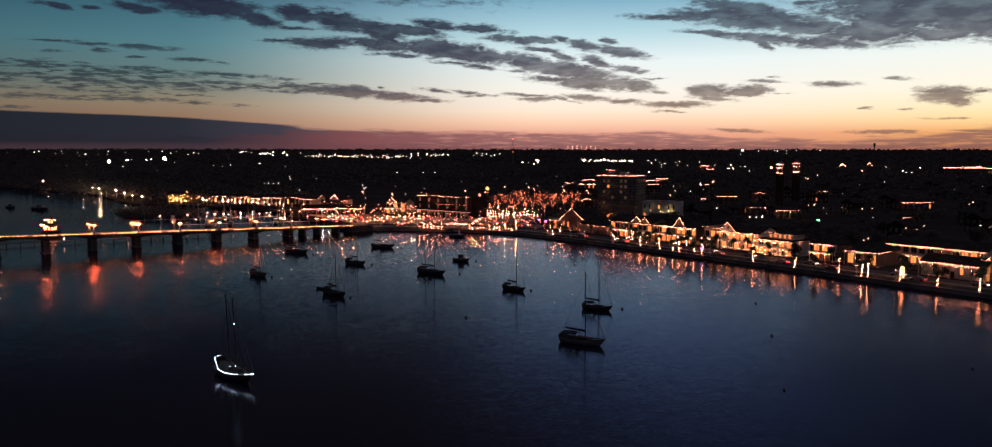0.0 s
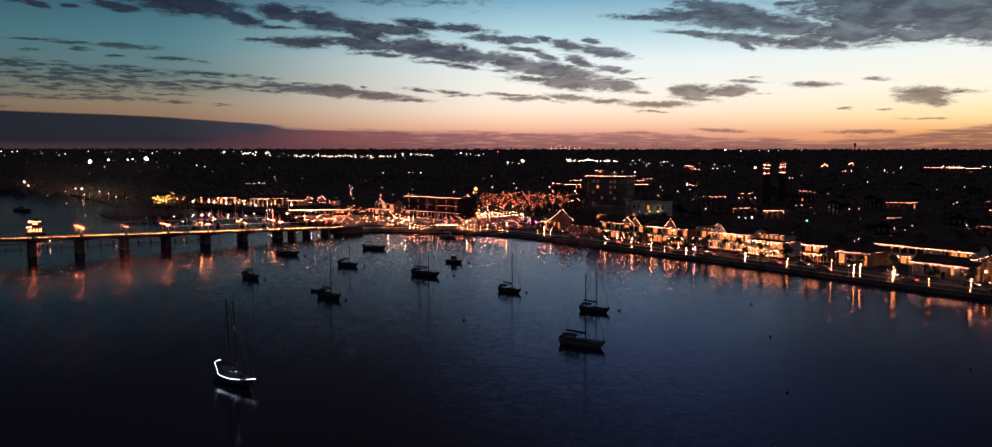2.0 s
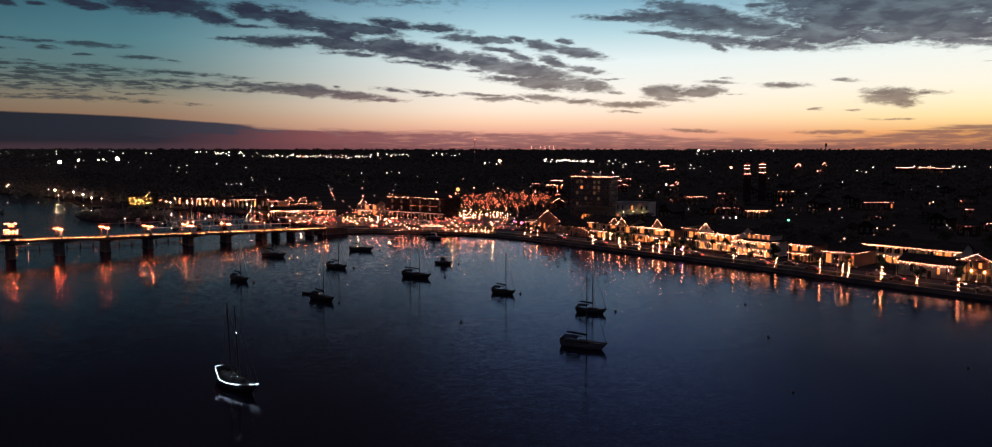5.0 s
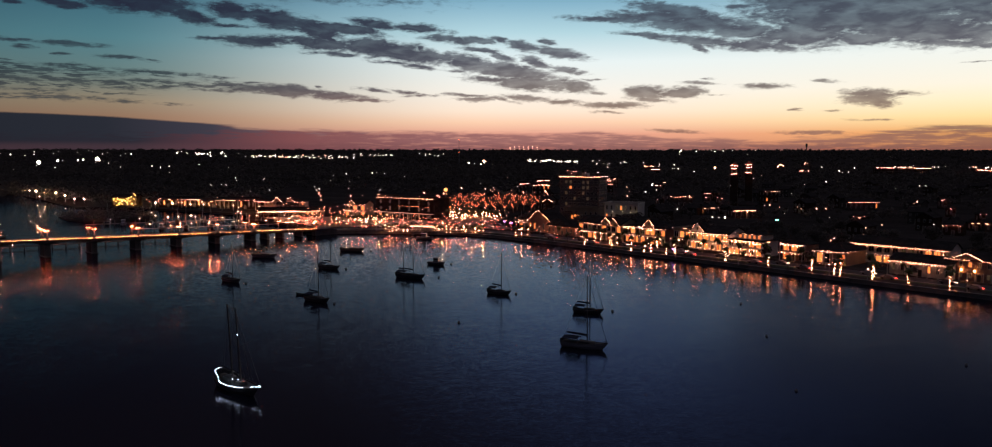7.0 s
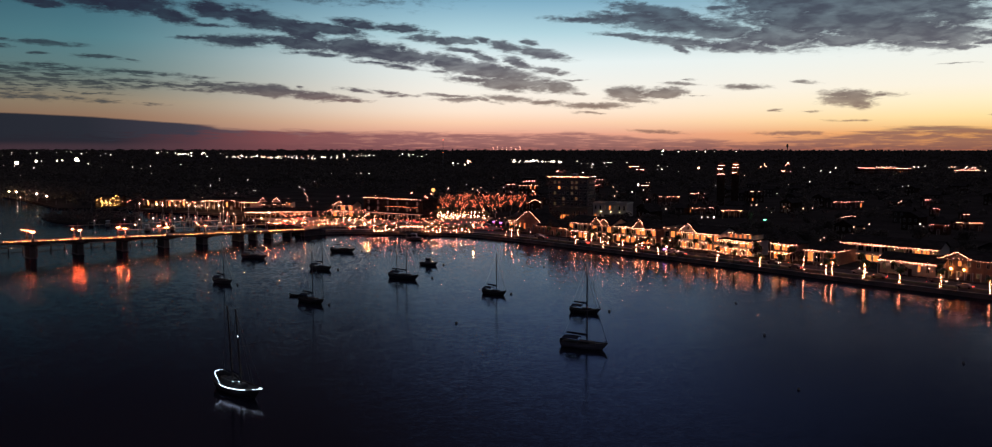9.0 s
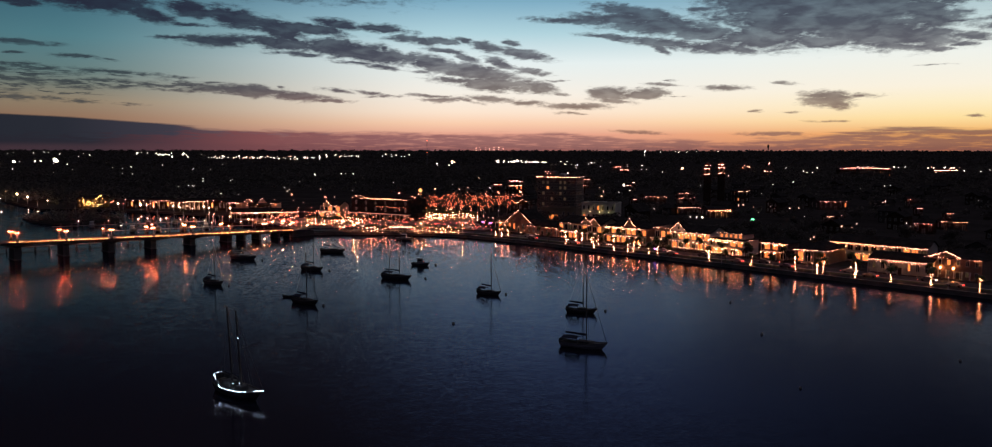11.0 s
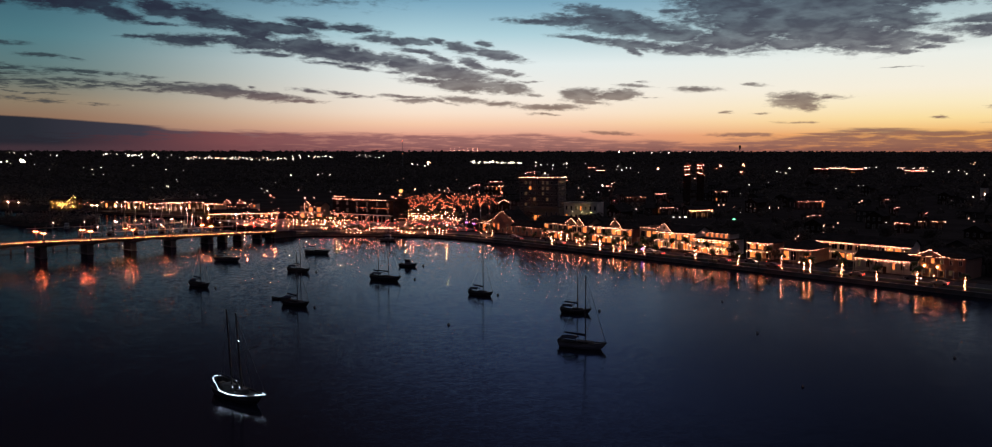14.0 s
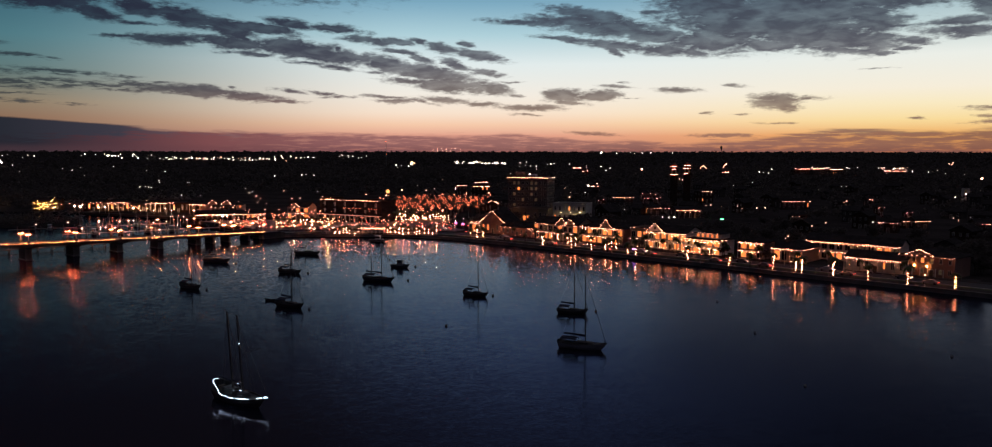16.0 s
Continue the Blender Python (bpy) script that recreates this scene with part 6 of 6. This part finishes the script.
tagged(quay_lamp, "quay lamp with a glowing amber globe at the bridge head")
quay_globe = [o for o in quay_lamp.children if o.name.startswith("globe")][0]
quay_globe.data = quay_globe.data.copy()
quay_globe.data.materials[0] = AMBER_GLOBE
quay_lamp.scale = (0.6,) * 3
for x, y, s in ((-84, 390.5, 0.5), (-75.5, 389.5, 0.62), (-68, 388.6, 0.45), (-61, 388, 0.6), (-30, 384, 0.5), (-14, 377, 0.55), (-104, 406, 0.6), (-111, 416, 0.6), (-122, 428, 0.55), (-136, 441, 0.55)):
    place(quay_lamp, pose(x, y, GROUND), s)
for x, y in ((-59, 385.5), (-28, 380.8), (-8.5, 373.5)):
    place(quay_lamp, pose(x, y, GROUND), 0.85)
for k in range(4):
    place(shore_lamp, pose(-486 + 8.5 * k, 752 - 6 * k, GROUND), 0.9)
for k in range(15):
    x = -250 + 112 * k / 14 + rnd.uniform(-4, 4)
    place(shore_lamp, pose(x, 536 - 0.5 * (x + 246) + rnd.choice((0, 2, 12, 30)) * rnd.random(), GROUND), rnd.uniform(0.45, 0.75))
for k in range(6):
    copy_thing(lamp, pose(-590 + 16 * k, 757, GROUND))

# ------------------------------------------------------------------ lit towers and roofs further back
def lit_tower(x, y, h, w, label):
    t = thing("tower", label, "tower", pose(x, y, GROUND, 0, 0, -20))
    part("wall", box(0, 0, -0.6, w, w, h), BROWN_WALL, t)
    part("belfry", box(w * 0.15, w * 0.15, h, w * 0.85, w * 0.85, h + 2.2), BROWN_WALL, t)
    bm = bmesh.new()
    base = [bm.verts.new((a, b, h + 2.2)) for a, b in ((0, 0), (w, 0), (w, w), (0, w))]
    tip = bm.verts.new((w / 2, w / 2, h + 4.6))
    for k in range(4):
        bm.faces.new((base[k], base[(k + 1) % 4], tip))
    part("roof", bm, TILE_ROOF, t)
    for z in (h + 2.1, h + 0.1, h - 3.4):
        lights([(0.2, -0.3, z), (w - 0.2, -0.3, z)], t, BULB_RED, step=0.4, r=0.13)
    for a in (0.2, 0.8):
        window(t, w * a, 0, h - 3, 1.0, 2.2, "front", ROOM_DIM)


lit_tower(148.6, 524, 26.6, 4.6, "twin hotel tower with amber bulbs on each tier")
lit_tower(164.8, 546, 26.8, 4.6, "twin hotel tower with amber bulbs on each tier")


def church():
    t = thing("church_tower", "dim pale church tower with a pointed spire", "church", pose(402, 592, GROUND, 0, 0, -30))
    part("wall", box(0, 0, -0.6, 5, 5, 10.5), STUCCO_WHITE, t)
    part("spire", rod((2.5, 2.5, 10.5), (2.5, 2.5, 18), 3.0, 0.1, 8), SHINGLE, t)
    part("belfry_opening", box(1.9, -0.05, 7.0, 3.1, -0.01, 9.0), ROOM_DIM, t)
    part("flood_lamp", ball((2.5, -3.5, 6.0), 0.3), GLOBE, t, "flood lamp on the tower front")
    part("lamp_arm", rod((2.5, -3.5, 5.9), (2.5, 0, 5.2), 0.08, 0.08, 5), STEEL, t)


church()
BACK = [(15, 698, 8.3, 10.0, 5), (26, 675, 15.4, 10.0, 5), (30, 693, 11.4, 13.0, 5), (93, 784, 12.9, 9.0, 5), (105, 808, 12.0, 10.0, 5), (88, 725, 13.0, 8.0, 5), (136, 717, 7.8, 8.0, 5), (150, 761, 4.1, 9.0, 5), (241, 1383, 17.2, 10.0, 6), (224, 1216, 13.2, 9.0, 6), (117, 556, 16.5, 7.5, 5), (107, 552, 5.6, 6.0, 5), (153, 607, 6.1, 7.0, 5), (160, 608, 3.3, 7.0, 5), (144, 569, 4.4, 6.0, 5), (153, 570, 4.0, 6.0, 5)]
BACK += [(121, 479, 9.3, 5.5, 5), (133, 486, 2.3, 5.0, 5), (133, 460, 15.0, 5.5, 5), (193, 591, 11.4, 9.5, 5), (430, 1173, 14.4, 8.0, 6), (538, 1162, 25.7, 13.0, 6), (568, 1165, 26.6, 13.0, 6), (599, 1173, 23.2, 12.0, 6), (223, 517, 21.4, 6.5, 5), (185, 421, 3.6, 5.0, 5), (289, 530, 4.8, 7.0, -3), (260, 467, 4.6, 6.0, -4), (232, 385, 7.7, 5.0, -4), (258, 434, 3.6, 5.5, -4), (223, 396, 3.3, 5.0, -4), (228, 389, 2.9, 5.0, -4), (674, 1155, 34.2, 10.0, -2)]
for k, (x, y, w, h, turn) in enumerate(BACK):
    house("town building behind the bayfront with an amber lit roofline", pose(x, y, GROUND, 0, 0, turn), max(w - 1.24, 3.0), min(max(w, 5), 11), h - GROUND - 0.75, ("gable_side", "hip")[k % 2], 2.0, max(1, int(h / 3.6)), (CLAPBOARD, BROWN_WALL)[k % 2], lit=0.12, seed=70 + k, mat=BULB if k % 3 == 1 else BULB_RED, group="town buildings with lit rooflines", bays=max(2, int(w / 3.5)), bulb_r=0.17 if y > 1000 else 0.11 if y > 650 else 0.075, gallery=1 if (x, y) == (133, 460) else 0, lamps=2.0)
for x, y, w, rise in ((478, 1409, 12.0, 5.5), (564, 1520, 9.0, 6.5)):
    house("far gabled building outlined with warm bulbs", pose(x, y, GROUND, 0, 0, 5), w, 10, 6.0, "gable_front", rise, 2, CLAPBOARD, eave=False, lit=0.1, seed=int(x), group="town buildings with lit rooflines", outline=True, bulb_r=0.16)

for k, (x, y, w, h) in enumerate(((205, 372, 8, 5.0), (188, 423, 5, 4.6), (240, 352, 9, 6.0), (250, 330, 8, 5.0), (225, 300, 7, 5.0))):
    house("low town house with a red lit eave among the trees", pose(x, y, GROUND, 0, 0, -40 + (k * 11) % 30), w, 8, h - GROUND, ("gable_side", "hip")[k % 2], 2.0, 1 + (h > 5.5), BROWN_WALL, lit=0.3, seed=170 + k, mat=BULB_RED, group="town buildings with lit rooflines", bays=3)
flood = place(shore_lamp, pose(-117, 424, GROUND), 1.15)
tagged(flood, "bright white lamp over the marina quay")
bright = [o for o in flood.children if o.name.startswith("globe")][0]
bright.data = bright.data.copy()
bright.data.materials[0] = FLOOD
# dark houses of the town
PLAIN = [house("dark town house under the trees", pose(0, 0, -50), w, d, h, r, 2.4, s, mt, eave=False, lit=l, seed=80 + i, group="dark town houses", bays=3) for i, (w, d, h, r, s, mt, l) in enumerate(((9, 8, 5.4, "gable_side", 2, CLAPBOARD, 0.0), (11, 9, 3.2, "hip", 1, CLAPBOARD, 0.08), (8, 11, 5.6, "gable_front", 2, BROWN_WALL, 0.0), (12, 8, 3.4, "gable_side", 1, CLAPBOARD, 0.0)))]
taken = [(52, 428, 22), (33, 453, 30), (57, 443, 22), (-68, 459, 42), (-150, 513, 30), (-5, 505, 40), (155, 535, 22), (214, 411, 10), (205, 372, 14), (178, 352, 12), (232, 350, 14), (150, 395, 12), (250, 330, 13), (98, 410, 12), (180, 425, 14), (225, 300, 12)] + [(x * f + w / 2, y * f - 4, w + 6) for x, y, w, _, _ in BACK for f in (1.0, 1 - 16 / y, 1 - 32 / y)]
rnd = random.Random(17)
spots = []
while len(spots) < 100:
    u, v = rnd.uniform(-190, 330), 60 + 520 * rnd.random() ** 1.5
    p = street_point(u, v)
    if all((p.x - x) ** 2 + (p.y - y) ** 2 > (r * 0.5 + 11) ** 2 for x, y, r in taken) and all((p.x - a.x) ** 2 + (p.y - a.y) ** 2 > 260 for a in spots):
        spots.append(p)
for k, p in enumerate(spots):
    m = pose(p.x, p.y, GROUND, 0, 0, STREET + rnd.choice((0, 4, 90, -6)))
    if k < 4:
        PLAIN[k].matrix_basis = m
    else:
        copy_thing(PLAIN[k % 4], m)

# ------------------------------------------------------------------ woods and single trees
OAKS = [oak(21, 5.2, 9.5), oak(22, 4.4, 8.2), oak(23, 6.0, 11.0)]
rnd = random.Random(27)
n_oaks = 0
while n_oaks < 150:
    u, v = rnd.uniform(-60, 190), rnd.choice((rnd.uniform(37, 60), rnd.uniform(48, 150)))
    p = street_point(u, v)
    if any((p.x - x) ** 2 + (p.y - y) ** 2 < (r * 0.55 + 4) ** 2 for x, y, r in taken) or any((p.x - a.x - 4) ** 2 + (p.y - a.y) ** 2 < 60 for a in spots) or (105 < u < 152 and v < 60):
        continue
    m = pose(p.x, p.y, GROUND, 0, 0, rnd.uniform(0, 360))
    if n_oaks < 3:
        OAKS[n_oaks].matrix_basis = m
    else:
        place(OAKS[n_oaks % 3], m, rnd.uniform(0.5, 0.85))
    n_oaks += 1
for u, v, s in ((90, 24, 0.62), (106, 25, 0.5), (131, 22, 0.5), (38, 24, 0.45), (53, 25, 0.5), (142, 21, 0.42), (-27, 20, 0.4), (-46, 30, 0.8), (-52, 38, 0.9)):
    p = street_point(u, v)
    place(OAKS[1], pose(p.x, p.y, GROUND, 0, 0, u * 7), s)


def woods(name, label, count, where, size, seed):
    """Far trees: each a clutch of leaf clumps."""
    rnd, vs, fs = random.Random(seed), [], []
    for _ in range(count):
        x, y, z, k = where(rnd)
        r, h = 5.5 * k * rnd.uniform(0.8, 1.3), 9.0 * k * rnd.uniform(0.75, 1.25)
        v, f = leaves(rnd, 26, r, h * 0.45, h * 0.55, size * k)
        i = len(vs)
        vs += [(p.x + x, p.y + y, p.z + z) for p in v]
        fs += [tuple(i + j for j in q) for q in f]
    return joined(vs, fs, name, LEAF, label, "trees")


def town_spot(rnd):
    while True:
        x, y = rnd.uniform(-980, 960), 420 + 1080 * rnd.random() ** 0.8
        v = (Vector((x, y, 0)) - S0).dot(SN)
        if (v > 150 or x < -190) and (x > -190 or y > 560 - 0.75 * (x + 240)) and abs(x) < 0.72 * y + 60 and y > -0.9 * (x + 290) + 560 and not any((x - a) ** 2 + (y - b) ** 2 < (r * 0.5 + 9) ** 2 for a, b, r in taken):
            return x, y, GROUND, rnd.uniform(0.55, 0.85) if y < 900 else rnd.uniform(0.75, 1.1)


def land_z(x, y):
    return GROUND + (END_Z - GROUND) * max(0, (y - FAR_Y) / (END_Y - FAR_Y)) ** 1.2


def far_spot(rnd):
    y = 1500 + 3250 * rnd.random() ** 0.8
    x = rnd.uniform(-0.8, 0.8) * y
    return x, y, land_z(x, y) - 2, 1.2 + 0.2 * (y - 1500) / 3250


def skyline_spot(rnd):
    x = rnd.uniform(-3600, 3600)
    return x, rnd.uniform(4300, 4830), END_Z - 3, 0.55


woods("town_trees", "dark tree canopy over the town", 5600, town_spot, 1.9, 31)
woods("far_woods", "dark flat woodland reaching to the horizon", 3800, far_spot, 2.6, 32)
woods("skyline_woods", "black line of woods on the horizon", 3000, skyline_spot, 5.0, 33)
woods("headland_trees", "dark low trees on the spit beyond the bridge", 150, lambda r: ((lambda f, a: (-233 + 29 * f * math.cos(a) - 9 * f * math.sin(a), 468 + 31 * f * math.sin(a), 0.2, 0.35 + 0.22 * r.random()))(r.random() ** 0.5, r.uniform(0, 6.283))), 1.1, 34)
woods("shore_trees", "dark trees along the far shore", 420, lambda r: ((lambda f: (-640 + 350 * f + r.uniform(-6, 30), 795 - 240 * f + 140 * r.random() ** 1.6, GROUND - 0.5, 0.9))(r.random())), 1.4, 35)


# ------------------------------------------------------------------ distant lights
FAR_BULBS = {}


def far_row(x0, y0, x1, y1, n, deep, size, material, low=7.0, high=11.0, seed=1):
    """Lamps of the distant town, scattered along a line."""
    rnd = random.Random(seed)
    bm = FAR_BULBS.setdefault(material.name, (material, bmesh.new()))[1]
    for k in range(n):
        f = rnd.random()
        x, y = x0 + (x1 - x0) * f, y0 + (y1 - y0) * f
        s = 1 + rnd.uniform(-deep, deep)
        x, y = x * s, y * s
        (bulb if size < 2 else lambda m, c, r: ball(c, r, m))(bm, (x, y, land_z(x, y) + rnd.uniform(low, high)), size * rnd.choice((0.4, 0.5, 0.65, 0.95)) * y / 1500)


far_row(-1280, 3060, -897, 2750, 26, 0.12, 1.1, FAR_WHITE, seed=1)
far_row(-805, 2470, -426, 2283, 70, 0.10, 0.9, FAR_WHITE, seed=2)
far_row(-780, 2470, -350, 2283, 25, 0.10, 0.9, FAR_WARM, seed=3)
far_row(-526, 2800, -216, 2847, 26, 0.12, 1.0, FAR_WHITE, seed=4)
far_row(-2154, 2927, -1376, 3046, 24, 0.2, 0.9, FAR_WHITE, seed=5)
for k, (x, y, s) in enumerate(((-879, 1510, 3.6), (-922, 1652, 3.0), (-913, 1735, 2.4), (-928, 1825, 3.6), (-916, 1660, 1.6), (-900, 1690, 1.4), (-860, 1700, 1.5))):
    far_row(x, y, x + 0.5, y, 1, 0, s, FAR_WHITE, 12, 12.5, seed=60 + k)
far_row(48, 1728, 152, 1656, 60, 0.035, 1.0, FAR_WHITE, 10, 14, seed=7)
far_row(-77, 1600, 0, 1607, 8, 0.05, 1.0, FAR_WHITE, seed=8)
far_row(154, 1680, 300, 1300, 10, 0.1, 0.8, FAR_WHITE, seed=9)
far_row(832, 3885, 1235, 3950, 8, 0.1, 1.2, FAR_WHITE, seed=10)
far_row(-260, 760, 60, 760, 8, 0.3, 0.62, FAR_WARM, 4, 8, seed=13)
far_row(-260, 760, 60, 740, 24, 0.3, 0.55, FAR_WHITE, 4, 8, seed=14)
far_row(-230, 545, -60, 520, 14, 0.1, 0.62, FAR_WARM, 3, 7, seed=18)
far_row(-900, 1300, -300, 1300, 24, 0.3, 0.6, FAR_WHITE, seed=19)
far_row(307, 1172, 307.5, 1172, 1, 0, 3.2, FAR_WARM, 11, 11.5, seed=36)
far_row(-25, 1468, -37, 1474, 3, 0.004, 2.2, FAR_WARM, 14, 17, seed=37)
far_row(-120, 470, 20, 440, 40, 0.05, 0.36, FAR_WARM, 2.5, 5, seed=34)
far_row(-70, 410, 0, 400, 26, 0.04, 0.3, FAR_WARM, 2.5, 4, seed=35)
far_row(-112, 430, 8, 398, 270, 0.06, 0.42, LITTLE, 1.2, 4.8, seed=70)
far_row(-112, 452, 0, 470, 240, 0.05, 0.40, LITTLE, 2, 6, seed=71)
far_row(-112, 420, 8, 396, 190, 0.06, 0.45, LITTLE_RED, 0.8, 2.5, seed=72)
far_row(8, 376, 140, 224, 70, 0.035, 0.36, LITTLE, 1.2, 4, seed=73)
far_row(8, 374, 140, 222, 18, 0.02, 0.36, LITTLE_RED, 0.7, 1.4, seed=74)
far_row(30, 392, 160, 245, 90, 0.06, 0.32, LITTLE, 2, 6, seed=75)
far_row(-250, 545, -130, 492, 26, 0.03, 0.5, LITTLE, 2, 5, seed=76)
far_row(-20, 540, 30, 520, 45, 0.05, 0.45, LITTLE, 6, 11, seed=77)
TOWN_WHITE = [(173, 1494, 12), (212, 1786, 12), (178, 1383, 12), (226, 1563, 12), (243, 1633, 12), (250, 1634, 12), (283, 1637, 12), (279, 1447, 12), (263, 1258, 8), (274, 1297, 8), (281, 1298, 8), (320, 1432, 8), (328, 1432, 8), (267, 1127, 8), (759, 3498, 23), (786, 3498, 26), (801, 3498, 26), (718, 3498, 1), (177, 1371, 8), (167, 964, 8), (121, 630, 8), (107, 602, 8), (95, 433, 8), (201, 711, 8)]
HILL_WHITE = [(211, 587, 8), (144, 409, 8), (156, 381, 8), (470, 1118, 8), (478, 1119, 8), (490, 1179, 8), (595, 1371, 8), (556, 1410, 8), (364, 704, 8), (320, 658, 8), (273, 730, 8), (315, 786, 8), (948, 3498, 23), (984, 3498, 23), (1010, 3498, 23), (1049, 3498, 23)]
EAST_WHITE = [(742, 1192, 8), (774, 1229, 8), (757, 1192, 8), (745, 1157, 8), (807, 1228, 8), (743, 1123, 8), (769, 1156, 8), (709, 1062, 8), (696, 1007, 8), (694, 981, 8), (371, 707, 8), (317, 499, 8), (354, 531, 8), (447, 633, 8), (281, 428, 8), (248, 367, 8), (180, 336, 8), (186, 345, 8), (181, 333, 8), (188, 341, 8), (641, 1095, 8), (777, 1312, 8), (758, 1270, 8), (791, 1312, 8), (702, 1158, 8), (708, 1158, 8)]
TOWN_AMBER = [(105, 679, 8), (97, 610, 8), (86, 552, 8), (151, 462, 8), (156, 468, 8), (155, 448, 8), (165, 449, 8), (164, 440, 8), (173, 441, 8), (178, 441, 8), (313, 979, 8), (249, 486, 8), (274, 894, 8), (272, 876, 8)]
EAST_AMBER = [(323, 582, 8), (256, 496, 8), (635, 983, 8), (1107, 1638, 12), (1063, 1564, 12), (1174, 1720, 12), (122, 292, 8), (119, 288, 8), (686, 1159, 8), (693, 1158, 8), (240, 368, 8), (233, 354, 8), (151, 332, 8), (154, 329, 8), (163, 343, 8), (140, 309, 8), (136, 304, 8)]
for k, (x, y, z) in enumerate(TOWN_WHITE + HILL_WHITE + EAST_WHITE):
    far_row(x, y, x + 0.2, y, 1, 0, 0.9, FAR_WHITE, z - GROUND - (END_Z - 4 if y > 3000 else 0), z - GROUND - (END_Z - 4 if y > 3000 else 0) + 0.5, seed=90 + k)
for k, (x, y, z) in enumerate(TOWN_AMBER + EAST_AMBER):
    far_row(x, y, x + 0.2, y, 1, 0, 1.2, FAR_WARM, z - GROUND, z - GROUND + 0.5, seed=190 + k)
for x in (101, 104, 107):
    far_row(x, 383, x + 0.2, 383, 1, 0, 1.6, FAR_WHITE, 6.5, 7, seed=x)
far_row(136, 729, 136.2, 729, 1, 0, 3.6, FAR_WHITE, 6.5, 7, seed=36)
far_row(597, 837, 597.5, 837, 1, 0, 3.4, FAR_WARM, 8.5, 9, seed=36)
far_row(-267, 716, -247, 715, 9, 0.002, 0.5, FAR_WHITE, 6.5, 7.5, seed=133)
for k, (x0, y0, x1, y1, n, mt) in enumerate(((-40, 600, 0, 610, 4, FAR_WARM), (-200, 950, -120, 990, 5, FAR_WHITE), (90, 1020, 140, 1010, 3, FAR_WHITE), (700, 1350, 860, 1300, 6, FAR_WHITE))):
    far_row(x0, y0, x1, y1, n, 0.01, 1.1, mt, 8, 10.5, seed=140 + k)
far_row(-120, 500, 30, 520, 16, 0.06, 1.0, LITTLE, 7, 11, seed=161)
far_row(684, 1190, 736, 1192, 16, 0.01, 0.9, FAR_WHITE, 7, 13, seed=130)
far_row(684, 1190, 736, 1192, 14, 0.01, 0.9, FAR_WARM, 7, 13, seed=131)
far_row(515, 1097, 600, 1068, 9, 0.004, 0.9, FAR_WHITE, 15, 16, seed=132)
for material, bm in FAR_BULBS.values():
    ob = part("town_lamps", bm, material)
    tagged(ob, "scattered lamps of the distant town" if material == FAR_WHITE else "scattered amber lamps of the distant town", "street lamps", "", "stuff")


def radio_mast(x, y, h, lamp):
    t = thing("radio_mast", "thin lattice radio mast with warning lamps", "radio mast", pose(x, y, land_z(x, y) - 0.5))
    bm = bmesh.new()
    for a in range(3):
        p = Vector((math.cos(a * 2.1), math.sin(a * 2.1), 0)) * 1.2
        rod(p, p * 0.5 + Vector((0, 0, h)), 0.25, 0.18, 4, bm)
    part("lattice", bm, STEEL, t)
    for z in (h * 0.55, h):
        part("warning_lamp", ball((0, 0, z + 0.5), 0.8 if lamp == FAR_RED else 1.4), lamp, t)


radio_mast(-91, 1630, 56, FAR_RED)
for k in range(7):
    radio_mast(30 + 24 * k, 4300, 22 + 2 * (k % 3), FAR_WARM)


def water_tower(x, y, h):
    t = thing("water_tower", "dark slender water tower on the horizon", "water tower", pose(x, y, land_z(x, y) - 0.5))
    part("shaft", rod((0, 0, -1), (0, 0, h * 0.62), 2.4, 1.8, 10), TOWER_STONE, t)
    part("tank", rod((0, 0, h * 0.6), (0, 0, h * 0.82), 2.0, 5.0, 12, rod((0, 0, h * 0.82), (0, 0, h), 5.0, 3.6, 12)), TOWER_STONE, t, "flared tank")


water_tower(1344, 3600, 46)
water_tower(1305, 3700, 20)
